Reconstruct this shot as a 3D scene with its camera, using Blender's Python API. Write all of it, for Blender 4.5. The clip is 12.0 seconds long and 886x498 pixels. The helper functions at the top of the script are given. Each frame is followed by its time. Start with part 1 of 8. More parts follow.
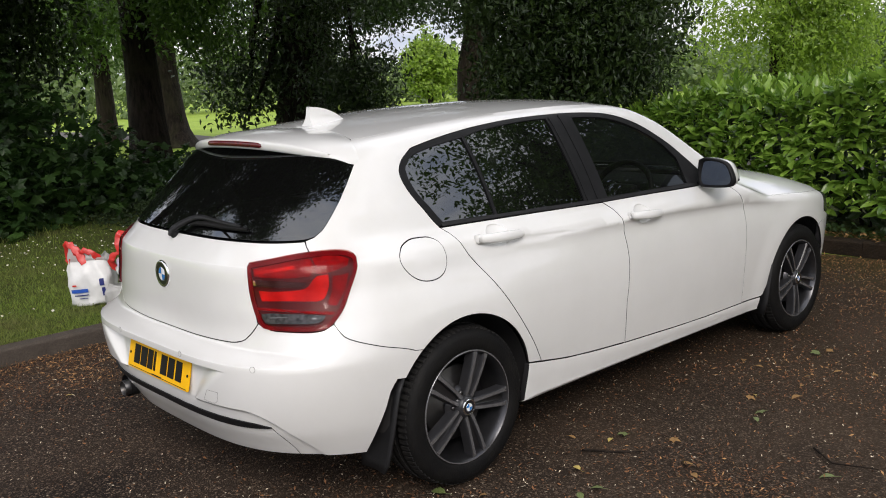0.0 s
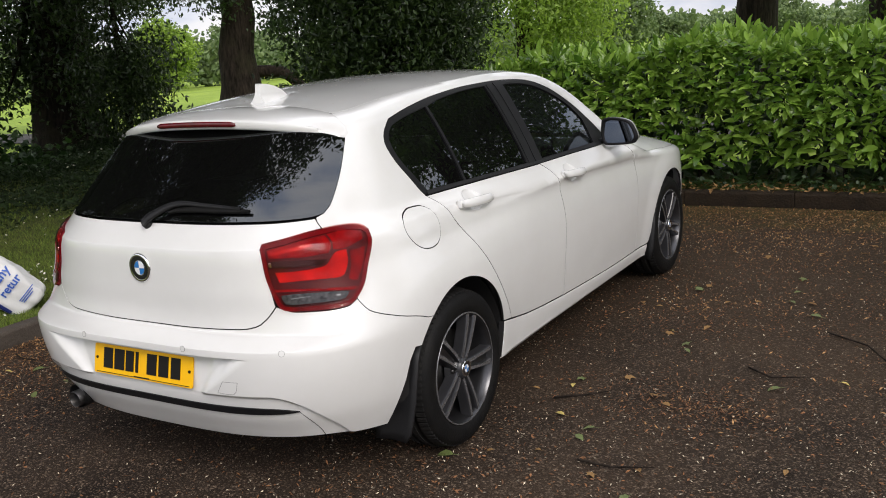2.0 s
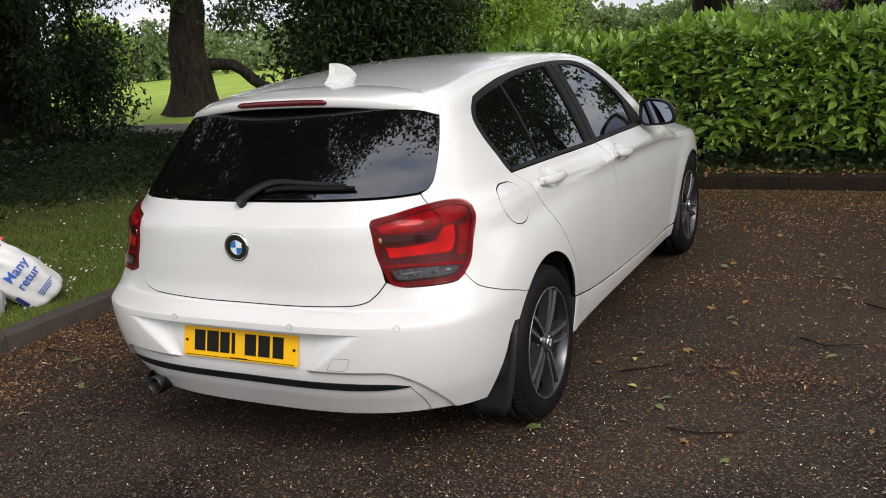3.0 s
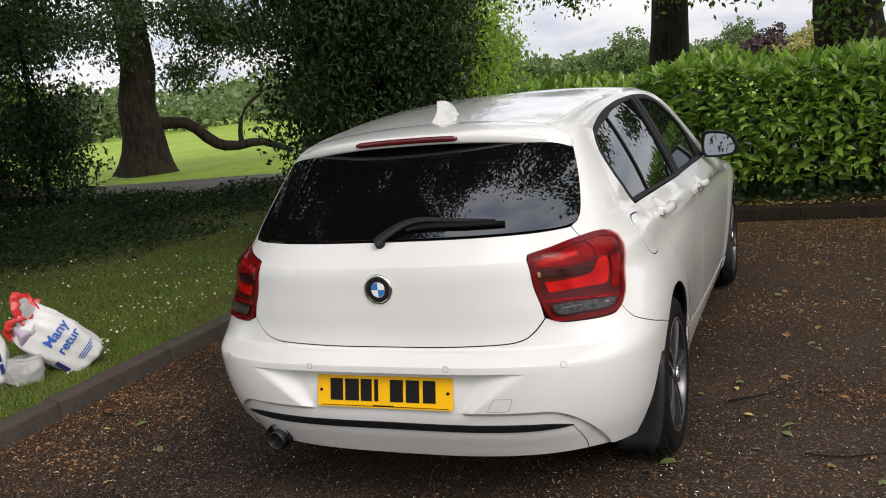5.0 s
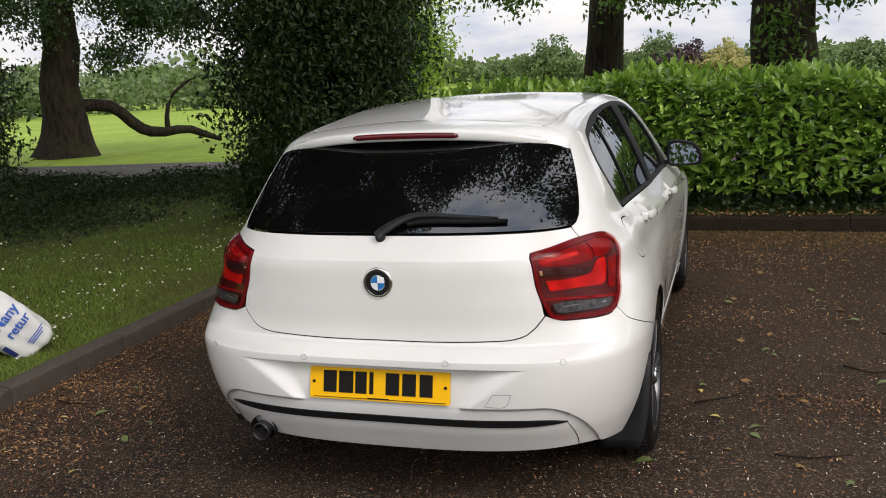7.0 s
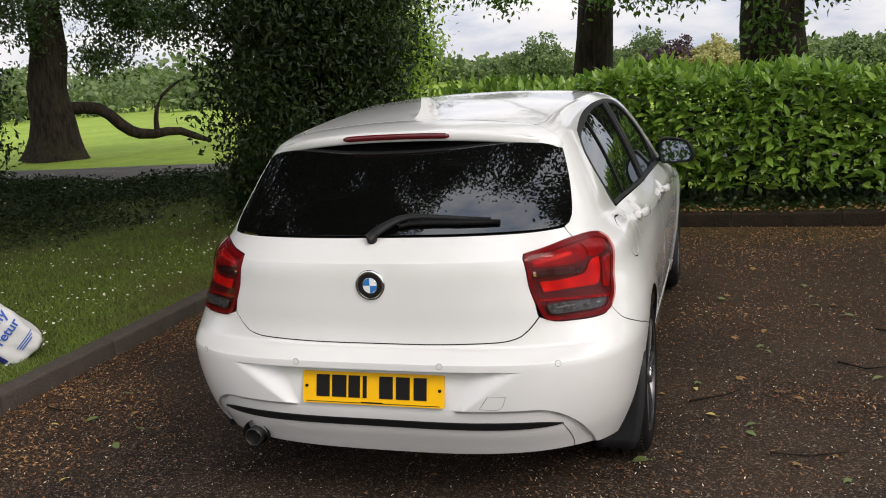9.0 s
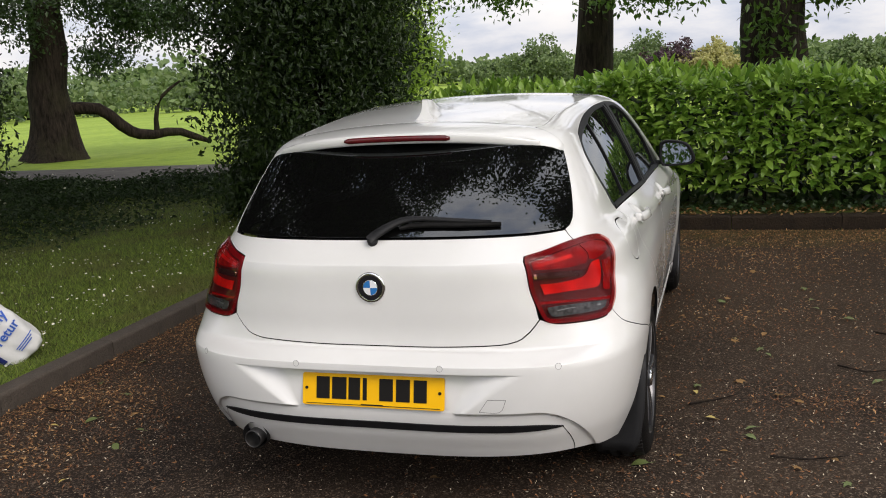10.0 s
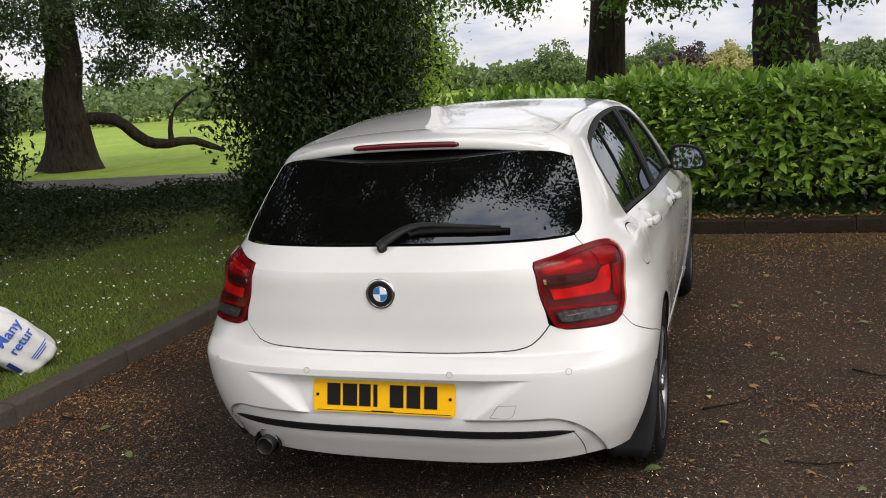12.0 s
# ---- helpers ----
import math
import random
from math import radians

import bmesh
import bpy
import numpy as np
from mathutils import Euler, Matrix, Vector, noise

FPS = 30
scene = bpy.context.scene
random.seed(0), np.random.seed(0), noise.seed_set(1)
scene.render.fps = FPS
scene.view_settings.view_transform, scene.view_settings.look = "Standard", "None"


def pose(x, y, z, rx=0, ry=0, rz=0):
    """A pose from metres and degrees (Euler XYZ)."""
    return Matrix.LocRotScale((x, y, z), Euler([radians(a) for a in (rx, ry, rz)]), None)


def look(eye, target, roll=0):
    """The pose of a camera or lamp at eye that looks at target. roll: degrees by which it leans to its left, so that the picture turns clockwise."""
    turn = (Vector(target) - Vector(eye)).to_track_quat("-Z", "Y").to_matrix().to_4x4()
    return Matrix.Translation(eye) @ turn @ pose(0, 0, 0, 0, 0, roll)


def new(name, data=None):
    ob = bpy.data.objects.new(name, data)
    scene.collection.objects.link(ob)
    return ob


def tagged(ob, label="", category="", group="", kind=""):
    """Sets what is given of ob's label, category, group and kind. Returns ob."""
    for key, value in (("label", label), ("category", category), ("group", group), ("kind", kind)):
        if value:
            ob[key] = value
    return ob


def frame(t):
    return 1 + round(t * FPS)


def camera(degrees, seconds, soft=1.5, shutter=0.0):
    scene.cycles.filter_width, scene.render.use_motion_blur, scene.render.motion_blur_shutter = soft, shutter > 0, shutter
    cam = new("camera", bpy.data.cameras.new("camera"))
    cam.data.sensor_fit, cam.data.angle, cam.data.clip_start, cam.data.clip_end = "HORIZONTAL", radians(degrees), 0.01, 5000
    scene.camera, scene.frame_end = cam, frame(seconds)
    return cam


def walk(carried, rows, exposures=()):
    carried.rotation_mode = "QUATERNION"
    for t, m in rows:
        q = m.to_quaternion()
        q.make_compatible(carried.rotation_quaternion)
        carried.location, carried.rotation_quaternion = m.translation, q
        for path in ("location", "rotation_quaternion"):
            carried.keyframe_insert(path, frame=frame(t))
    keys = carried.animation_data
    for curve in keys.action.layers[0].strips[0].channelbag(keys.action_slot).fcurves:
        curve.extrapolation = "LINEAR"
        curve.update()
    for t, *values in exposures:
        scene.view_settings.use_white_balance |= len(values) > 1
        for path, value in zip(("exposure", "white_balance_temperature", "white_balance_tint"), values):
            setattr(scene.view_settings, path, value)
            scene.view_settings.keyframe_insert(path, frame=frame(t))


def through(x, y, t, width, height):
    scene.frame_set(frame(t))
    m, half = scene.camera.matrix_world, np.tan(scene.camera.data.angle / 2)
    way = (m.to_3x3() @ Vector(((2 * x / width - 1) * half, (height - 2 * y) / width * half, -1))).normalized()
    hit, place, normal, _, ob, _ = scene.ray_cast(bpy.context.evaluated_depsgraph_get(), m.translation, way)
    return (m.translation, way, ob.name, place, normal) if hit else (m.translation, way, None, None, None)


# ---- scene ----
cam = camera(51.6, 12.0, soft=1.02)
PATH = [
    (0, (3.319, -2.305, 1.594), (1.862, -0.989, 1.214), -2.8),
    (0.5, (3.244, -2.355, 1.624), (1.816, -1.014, 1.218), -2.7),
    (1, (2.948, -2.527, 1.627), (1.697, -1.02, 1.223), -2.6),
    (1.5, (2.758, -2.737, 1.618), (1.655, -1.133, 1.161), -3.1),
    (2, (2.643, -2.944, 1.606), (1.613, -1.291, 1.154), -4.6),
    (2.5, (2.305, -3.082, 1.598), (1.369, -1.37, 1.158), -4.3),
    (3, (2.146, -3.272, 1.59), (1.24, -1.553, 1.116), -4.7),
    (3.5, (2.071, -3.424, 1.596), (1.159, -1.7, 1.155), -6.5),
    (3.7, (1.994, -3.461, 1.607), (1.087, -1.73, 1.183), -6.8),
    (5.3, (1.315, -3.554, 1.584), (0.63, -1.714, 1.206), -5.6),
    (5.5, (1.244, -3.595, 1.594), (0.63, -1.732, 1.203), -4.7),
    (6, (1.193, -3.62, 1.607), (0.58, -1.76, 1.2), -3.0),
    (6.5, (1.177, -3.64, 1.605), (0.563, -1.779, 1.205), -2.9),
    (7, (1.17, -3.638, 1.603), (0.565, -1.773, 1.208), -3.1),
    (9, (1.159, -3.609, 1.607), (0.571, -1.739, 1.208), -3.7),
    (9.5, (1.155, -3.61, 1.607), (0.574, -1.738, 1.208), -3.6),
    (10, (1.155, -3.608, 1.61), (0.568, -1.737, 1.214), -3.5),
    (10.5, (1.154, -3.606, 1.609), (0.558, -1.736, 1.222), -3.6),
    (11, (1.16, -3.603, 1.604), (0.557, -1.734, 1.227), -3.8),
    (11.5, (1.163, -3.611, 1.603), (0.558, -1.742, 1.229), -3.9),
    (12, (1.171, -3.606, 1.608), (0.555, -1.742, 1.228), -4.1),
]
walk(cam, [(t, look(eye, target, roll)) for t, eye, target, roll in PATH], exposures=[(0.0, -0.10, 6700, 13), (2.0, -0.10, 6700, 13), (3.6, -0.09, 6750, 13), (6.0, -0.155, 6850, 13), (12.0, -0.155, 6850, 13)])

# ---- light ----
world = bpy.data.worlds.new("world")
scene.world = world
world.use_nodes = True
SUN_EL, SUN_ROT = 38.4, 125.2


def build_world():
    nt = world.node_tree
    nt.nodes.clear()
    out = nt.nodes.new("ShaderNodeOutputWorld")
    sky = nt.nodes.new("ShaderNodeTexSky")
    sky.sky_type, sky.sun_disc = "NISHITA", False
    sky.sun_elevation, sky.sun_rotation = radians(SUN_EL), radians(SUN_ROT)
    sky.air_density, sky.dust_density = 1.0, 2.0
    clear = nt.nodes.new("ShaderNodeBackground")
    clear.inputs["Strength"].default_value = 0.09
    nt.links.new(sky.outputs[0], clear.inputs["Color"])
    # broken cloud sheet over the whole dome
    tc = nt.nodes.new("ShaderNodeTexCoord")
    mp = nt.nodes.new("ShaderNodeMapping")
    mp.inputs["Scale"].default_value = (1.6, 1.6, 5.5)
    nt.links.new(tc.outputs["Generated"], mp.inputs["Vector"])
    n1 = nt.nodes.new("ShaderNodeTexNoise")
    n1.inputs["Scale"].default_value, n1.inputs["Detail"].default_value, n1.inputs["Roughness"].default_value = 2.6, 7, 0.55
    nt.links.new(mp.outputs[0], n1.inputs["Vector"])
    ramp = nt.nodes.new("ShaderNodeValToRGB")
    e = ramp.color_ramp.elements
    e[0].position, e[0].color = 0.36, (0.50, 0.58, 0.74, 1)
    e[1].position, e[1].color = 0.66, (1.0, 1.0, 1.0, 1)
    mid = ramp.color_ramp.elements.new(0.50)
    mid.color = (0.82, 0.85, 0.91, 1)
    nt.links.new(n1.outputs["Fac"], ramp.inputs["Fac"])
    cloud = nt.nodes.new("ShaderNodeBackground")
    # an overcast dome: nearly twice as bright overhead as at the horizon
    sep = nt.nodes.new("ShaderNodeSeparateXYZ")
    nt.links.new(tc.outputs["Generated"], sep.inputs[0])
    up = nt.nodes.new("ShaderNodeMapRange")
    up.inputs["From Min"].default_value, up.inputs["From Max"].default_value = 0.0, 0.6
    up.inputs["To Min"].default_value, up.inputs["To Max"].default_value = CLOUD * 1.4, CLOUD * 2.85
    nt.links.new(sep.outputs["Z"], up.inputs["Value"])
    nt.links.new(up.outputs[0], cloud.inputs["Strength"])
    nt.links.new(ramp.outputs["Color"], cloud.inputs["Color"])
    mix = nt.nodes.new("ShaderNodeMixShader")
    mix.inputs["Fac"].default_value = 0.9
    nt.links.new(clear.outputs[0], mix.inputs[1])
    nt.links.new(cloud.outputs[0], mix.inputs[2])
    nt.links.new(mix.outputs[0], out.inputs["Surface"])


CLOUD = 0.85
build_world()
sun_data = bpy.data.lights.new("sun", "SUN")
sun_data.energy, sun_data.angle, sun_data.color = 2.2, radians(24), (1.0, 0.96, 0.90)
sun = new("sun", sun_data)
sun.matrix_world = look((0, 0, 23.5), (-24.2, 17.1, 0))

# ---- materials ----


def material(name, color, rough=0.5, metal=0.0, var=None, scale=8.0, amount=0.5, bump=0.0, bump_scale=60.0, spec=0.5, island=0.0, coat=0.0, fine=None):
    """A principled surface with colour variation at two scales, fine relief and, for many-piece meshes, a shift from piece to piece."""
    m = bpy.data.materials.new(name)
    m.use_nodes = True
    nt = m.node_tree
    b = nt.nodes["Principled BSDF"]
    b.inputs["Roughness"].default_value, b.inputs["Metallic"].default_value = rough, metal
    b.inputs["Specular IOR Level"].default_value, b.inputs["Coat Weight"].default_value = spec, coat
    b.inputs["Base Color"].default_value = (*color, 1)
    tc = nt.nodes.new("ShaderNodeTexCoord")
    last = None
    if var:
        n = nt.nodes.new("ShaderNodeTexNoise")
        n.inputs["Scale"].default_value, n.inputs["Detail"].default_value, n.inputs["Roughness"].default_value = scale, 6, 0.62
        nt.links.new(tc.outputs["Object"], n.inputs["Vector"])
        r = nt.nodes.new("ShaderNodeValToRGB")
        r.color_ramp.elements[0].position, r.color_ramp.elements[1].position = 0.5 - amount * 0.3, 0.5 + amount * 0.3
        r.color_ramp.elements[0].color, r.color_ramp.elements[1].color = (*color, 1), (*var, 1)
        nt.links.new(n.outputs["Fac"], r.inputs["Fac"])
        last = r.outputs["Color"]
        if fine:
            n2 = nt.nodes.new("ShaderNodeTexNoise")
            n2.inputs["Scale"].default_value, n2.inputs["Detail"].default_value = scale * 14, 3
            nt.links.new(tc.outputs["Object"], n2.inputs["Vector"])
            r2 = nt.nodes.new("ShaderNodeValToRGB")
            r2.color_ramp.elements[0].position, r2.color_ramp.elements[1].position = 0.45, 0.72
            r2.color_ramp.elements[0].color, r2.color_ramp.elements[1].color = (0, 0, 0, 1), (1, 1, 1, 1)
            nt.links.new(n2.outputs["Fac"], r2.inputs["Fac"])
            mx = nt.nodes.new("ShaderNodeMix")
            mx.data_type = "RGBA"
            nt.links.new(r2.outputs["Color"], mx.inputs[0])
            nt.links.new(last, mx.inputs[6])
            mx.inputs[7].default_value = (*fine, 1)
            last = mx.outputs[2]
    if island:
        g = nt.nodes.new("ShaderNodeNewGeometry")
        mr = nt.nodes.new("ShaderNodeMapRange")
        mr.inputs["To Min"].default_value, mr.inputs["To Max"].default_value = 1 - island, 1 + island
        nt.links.new(g.outputs["Random Per Island"], mr.inputs["Value"])
        hs = nt.nodes.new("ShaderNodeHueSaturation")
        nt.links.new(mr.outputs[0], hs.inputs["Value"])
        if last:
            nt.links.new(last, hs.inputs["Color"])
        else:
            hs.inputs["Color"].default_value = (*color, 1)
        last = hs.outputs[0]
    if last:
        nt.links.new(last, b.inputs["Base Color"])
    if bump:
        nb = nt.nodes.new("ShaderNodeTexNoise")
        nb.inputs["Scale"].default_value, nb.inputs["Detail"].default_value = bump_scale, 5
        nt.links.new(tc.outputs["Object"], nb.inputs["Vector"])
        bp = nt.nodes.new("ShaderNodeBump")
        bp.inputs["Strength"].default_value, bp.inputs["Distance"].default_value = bump, 0.02
        nt.links.new(nb.outputs["Fac"], bp.inputs["Height"])
        nt.links.new(bp.outputs[0], b.inputs["Normal"])
    return m


def leaf_material(name, dark, light, rough=0.4, through=0.35, single=False, patch_to=None):
    """Leaf: colour from leaf to leaf, slightly glossy, lets some light through."""
    m = bpy.data.materials.new(name)
    m.use_nodes = True
    nt = m.node_tree
    b = nt.nodes["Principled BSDF"]
    g = nt.nodes.new("ShaderNodeObjectInfo" if single else "ShaderNodeNewGeometry")
    r = nt.nodes.new("ShaderNodeValToRGB")
    r.color_ramp.elements[0].color, r.color_ramp.elements[1].color = (*dark, 1), (*light, 1)
    nt.links.new(g.outputs["Random" if single else "Random Per Island"], r.inputs["Fac"])
    tone = r.outputs[0]
    if patch_to:
        # worn or drier patches across the ground
        tc = nt.nodes.new("ShaderNodeTexCoord")
        no = nt.nodes.new("ShaderNodeTexNoise")
        no.inputs["Scale"].default_value, no.inputs["Detail"].default_value = 1.6, 5
        nt.links.new(tc.outputs["Object"], no.inputs["Vector"])
        pr = nt.nodes.new("ShaderNodeValToRGB")
        pr.color_ramp.elements[0].position, pr.color_ramp.elements[1].position = 0.46, 0.70
        pr.color_ramp.elements[1].color = (0.75, 0.75, 0.75, 1)
        nt.links.new(no.outputs["Fac"], pr.inputs["Fac"])
        mx = nt.nodes.new("ShaderNodeMix")
        mx.data_type = "RGBA"
        nt.links.new(pr.outputs[0], mx.inputs[0])
        nt.links.new(r.outputs[0], mx.inputs[6])
        mx.inputs[7].default_value = (*patch_to, 1)
        tone = mx.outputs[2]
    nt.links.new(tone, b.inputs["Base Color"])
    b.inputs["Roughness"].default_value = rough
    t = nt.nodes.new("ShaderNodeBsdfTranslucent")
    hs = nt.nodes.new("ShaderNodeHueSaturation")
    hs.inputs["Value"].default_value = 1.5
    nt.links.new(tone, hs.inputs["Color"])
    nt.links.new(hs.outputs[0], t.inputs["Color"])
    mix = nt.nodes.new("ShaderNodeMixShader")
    mix.inputs["Fac"].default_value = through
    nt.links.new(b.outputs[0], mix.inputs[1])
    nt.links.new(t.outputs[0], mix.inputs[2])
    nt.links.new(mix.outputs[0], nt.nodes["Material Output"].inputs["Surface"])
    return m




def bark_material(name, dark, light):
    """Rough bark: upright furrows, patches of paler crust, a breath of green."""
    m = bpy.data.materials.new(name)
    m.use_nodes = True
    nt = m.node_tree
    b = nt.nodes["Principled BSDF"]
    b.inputs["Roughness"].default_value, b.inputs["Specular IOR Level"].default_value = 0.9, 0.15
    tc = nt.nodes.new("ShaderNodeTexCoord")
    mp = nt.nodes.new("ShaderNodeMapping")
    mp.inputs["Scale"].default_value = (1.0, 1.0, 0.16)
    nt.links.new(tc.outputs["Object"], mp.inputs["Vector"])
    n1 = nt.nodes.new("ShaderNodeTexNoise")
    n1.inputs["Scale"].default_value, n1.inputs["Detail"].default_value, n1.inputs["Roughness"].default_value = 16, 7, 0.68
    nt.links.new(mp.outputs[0], n1.inputs["Vector"])
    r = nt.nodes.new("ShaderNodeValToRGB")
    r.color_ramp.elements[0].position, r.color_ramp.elements[0].color = 0.38, (*dark, 1)
    r.color_ramp.elements[1].position, r.color_ramp.elements[1].color = 0.68, (*light, 1)
    nt.links.new(n1.outputs["Fac"], r.inputs["Fac"])
    n2 = nt.nodes.new("ShaderNodeTexNoise")
    n2.inputs["Scale"].default_value, n2.inputs["Detail"].default_value = 1.7, 5
    nt.links.new(tc.outputs["Object"], n2.inputs["Vector"])
    r2 = nt.nodes.new("ShaderNodeValToRGB")
    r2.color_ramp.elements[0].position, r2.color_ramp.elements[1].position = 0.5, 0.72
    nt.links.new(n2.outputs["Fac"], r2.inputs["Fac"])
    mx = nt.nodes.new("ShaderNodeMix")
    mx.data_type = "RGBA"
    nt.links.new(r2.outputs["Color"], mx.inputs[0])
    nt.links.new(r.outputs["Color"], mx.inputs[6])
    mx.inputs[7].default_value = (light[0] * 0.8, light[1] * 1.0, light[2] * 0.7, 1)
    nt.links.new(mx.outputs[2], b.inputs["Base Color"])
    bp = nt.nodes.new("ShaderNodeBump")
    bp.inputs["Strength"].default_value, bp.inputs["Distance"].default_value = 1.0, 0.05
    nt.links.new(n1.outputs["Fac"], bp.inputs["Height"])
    nt.links.new(bp.outputs[0], b.inputs["Normal"])
    return m


def tarmac_material():
    """Old tarmac: dark binder, single pale and brown chippings, broad stains."""
    m = material("tarmac", (0.0125, 0.0085, 0.0063), 0.85, var=(0.039, 0.026, 0.0175), scale=1.1, amount=0.42, spec=0.18)
    nt = m.node_tree
    b = nt.nodes["Principled BSDF"]
    old = b.inputs["Base Color"].links[0].from_socket
    tc = nt.nodes.new("ShaderNodeTexCoord")
    vo = nt.nodes.new("ShaderNodeTexVoronoi")
    vo.inputs["Scale"].default_value = 150
    nt.links.new(tc.outputs["Object"], vo.inputs["Vector"])
    bw = nt.nodes.new("ShaderNodeSeparateColor")
    nt.links.new(vo.outputs["Color"], bw.inputs[0])
    r = nt.nodes.new("ShaderNodeValToRGB")
    r.color_ramp.interpolation = "CONSTANT"
    r.color_ramp.elements[0].position, r.color_ramp.elements[0].color = 0.0, (0, 0, 0, 1)
    r.color_ramp.elements[1].position, r.color_ramp.elements[1].color = 0.72, (0.35, 0.35, 0.35, 1)
    k = r.color_ramp.elements.new(0.93)
    k.color = (1, 1, 1, 1)
    nt.links.new(bw.outputs[0], r.inputs["Fac"])
    mx = nt.nodes.new("ShaderNodeMix")
    mx.data_type = "RGBA"
    nt.links.new(r.outputs[0], mx.inputs[0])
    nt.links.new(old, mx.inputs[6])
    mx.inputs[7].default_value = (0.165, 0.118, 0.084, 1)
    # moss gathered along the hedge kerb, broken up
    sx = nt.nodes.new("ShaderNodeSeparateXYZ")
    nt.links.new(tc.outputs["Object"], sx.inputs[0])
    mn = nt.nodes.new("ShaderNodeTexNoise")
    mn.inputs["Scale"].default_value, mn.inputs["Detail"].default_value = 2.2, 6
    nt.links.new(tc.outputs["Object"], mn.inputs["Vector"])
    ad = nt.nodes.new("ShaderNodeMath")
    ad.operation = "MULTIPLY_ADD"
    ad.inputs[1].default_value = 2.2
    nt.links.new(mn.outputs["Fac"], ad.inputs[0])
    nt.links.new(sx.outputs["Y"], ad.inputs[2])
    mr = nt.nodes.new("ShaderNodeMapRange")
    mr.inputs["From Min"].default_value, mr.inputs["From Max"].default_value = 5.05, 5.85
    mr.inputs["To Max"].default_value = 0.85
    nt.links.new(ad.outputs[0], mr.inputs["Value"])
    # rusty blossom dust worn in beside the bays, bare grey tarmac further out
    rs = nt.nodes.new("ShaderNodeMapRange")
    rs.inputs["From Min"].default_value, rs.inputs["From Max"].default_value = 0.4, 3.2
    rs.inputs["To Max"].default_value = 0.5
    nt.links.new(ad.outputs[0], rs.inputs["Value"])
    rust = nt.nodes.new("ShaderNodeMix")
    rust.data_type = "RGBA"
    nt.links.new(rs.outputs[0], rust.inputs[0])
    nt.links.new(mx.outputs[2], rust.inputs[6])
    rust.inputs[7].default_value = (0.034, 0.0205, 0.0090, 1)
    ms = nt.nodes.new("ShaderNodeMix")
    ms.data_type = "RGBA"
    nt.links.new(mr.outputs[0], ms.inputs[0])
    nt.links.new(rust.outputs[2], ms.inputs[6])
    ms.inputs[7].default_value = (0.052, 0.044, 0.011, 1)
    nt.links.new(ms.outputs[2], b.inputs["Base Color"])
    bp = nt.nodes.new("ShaderNodeBump")
    bp.inputs["Strength"].default_value, bp.inputs["Distance"].default_value = 0.8, 0.006
    nt.links.new(vo.outputs["Distance"], bp.inputs["Height"])
    bp.invert = True
    nt.links.new(bp.outputs[0], b.inputs["Normal"])
    return m


M_TARMAC = tarmac_material()
M_LAWN = material("lawn", (0.16, 0.235, 0.028), 0.9, var=(0.24, 0.32, 0.045), scale=0.22, bump=0.6, bump_scale=40, fine=(0.13, 0.20, 0.024), spec=0.15)
M_VERGE = material("verge_soil", (0.042, 0.062, 0.010), 0.95, var=(0.075, 0.100, 0.018), scale=2.0, bump=0.8, bump_scale=50, fine=(0.050, 0.038, 0.016), spec=0.15)
M_ROAD = material("park_road", (0.055, 0.050, 0.047), 0.9, spec=0.2, var=(0.10, 0.092, 0.085), scale=3, bump=0.3)
M_KERB = material("kerb_concrete", (0.044, 0.036, 0.029), 0.85, spec=0.25, var=(0.100, 0.081, 0.066), scale=9, amount=1.1, bump=0.5, bump_scale=90, fine=(0.055, 0.046, 0.038))
M_KERB_DARK = material("dark_brown_kerb", (0.012, 0.0085, 0.006), 0.8, var=(0.026, 0.017, 0.010), scale=6, bump=0.6, bump_scale=60, fine=(0.030, 0.020, 0.010), spec=0.2)
M_BARK = bark_material("bark", (0.008, 0.006, 0.0045), (0.043, 0.032, 0.025))
M_LAUREL = leaf_material("laurel_leaf", (0.064, 0.145, 0.016), (0.285, 0.445, 0.070), 0.25, 0.3)
M_LAUREL_LEAF = leaf_material("laurel_single_leaf", (0.064, 0.145, 0.016), (0.285, 0.445, 0.070), 0.25, 0.3, True)
M_HOLLY = leaf_material("holly_leaf", (0.012, 0.028, 0.006), (0.044, 0.078, 0.015), 0.42, 0.15)
M_LEAF = leaf_material("broad_leaf", (0.035, 0.075, 0.012), (0.09, 0.17, 0.025), 0.45, 0.4)
M_LEAF_LIGHT = leaf_material("light_leaf", (0.10, 0.17, 0.022), (0.27, 0.38, 0.055), 0.5, 0.45)
# darker copy of the broad leaf, with shade put into its colour
M_LEAF_DARK = leaf_material("shaded_broad_leaf", (0.014, 0.032, 0.008), (0.04, 0.08, 0.018), 0.45, 0.3)
M_MAPLE = leaf_material("maple_leaf", (0.016, 0.042, 0.010), (0.042, 0.090, 0.018), 0.45, 0.3)
M_PURPLE = leaf_material("purple_leaf", (0.035, 0.017, 0.024), (0.075, 0.038, 0.048), 0.5, 0.2)
M_YELLOW = leaf_material("pale_leaf", (0.26, 0.25, 0.085), (0.42, 0.39, 0.16), 0.5, 0.4)
# paler green for far foliage: distance haze is put into the colour
M_FAR = leaf_material("hazed_far_leaf", (0.068, 0.115, 0.036), (0.15, 0.205, 0.072), 0.6, 0.3)
# nettle green darkened: the trees' shade is put into the colour
M_NETTLE = leaf_material("shaded_nettle_leaf", (0.007, 0.018, 0.003), (0.022, 0.046, 0.007), 0.85, 0.2)
M_GRASS = leaf_material("grass_blade", (0.060, 0.105, 0.014), (0.225, 0.300, 0.046), 0.7, 0.25, patch_to=(0.125, 0.110, 0.040))

# ---- mesh helpers ----


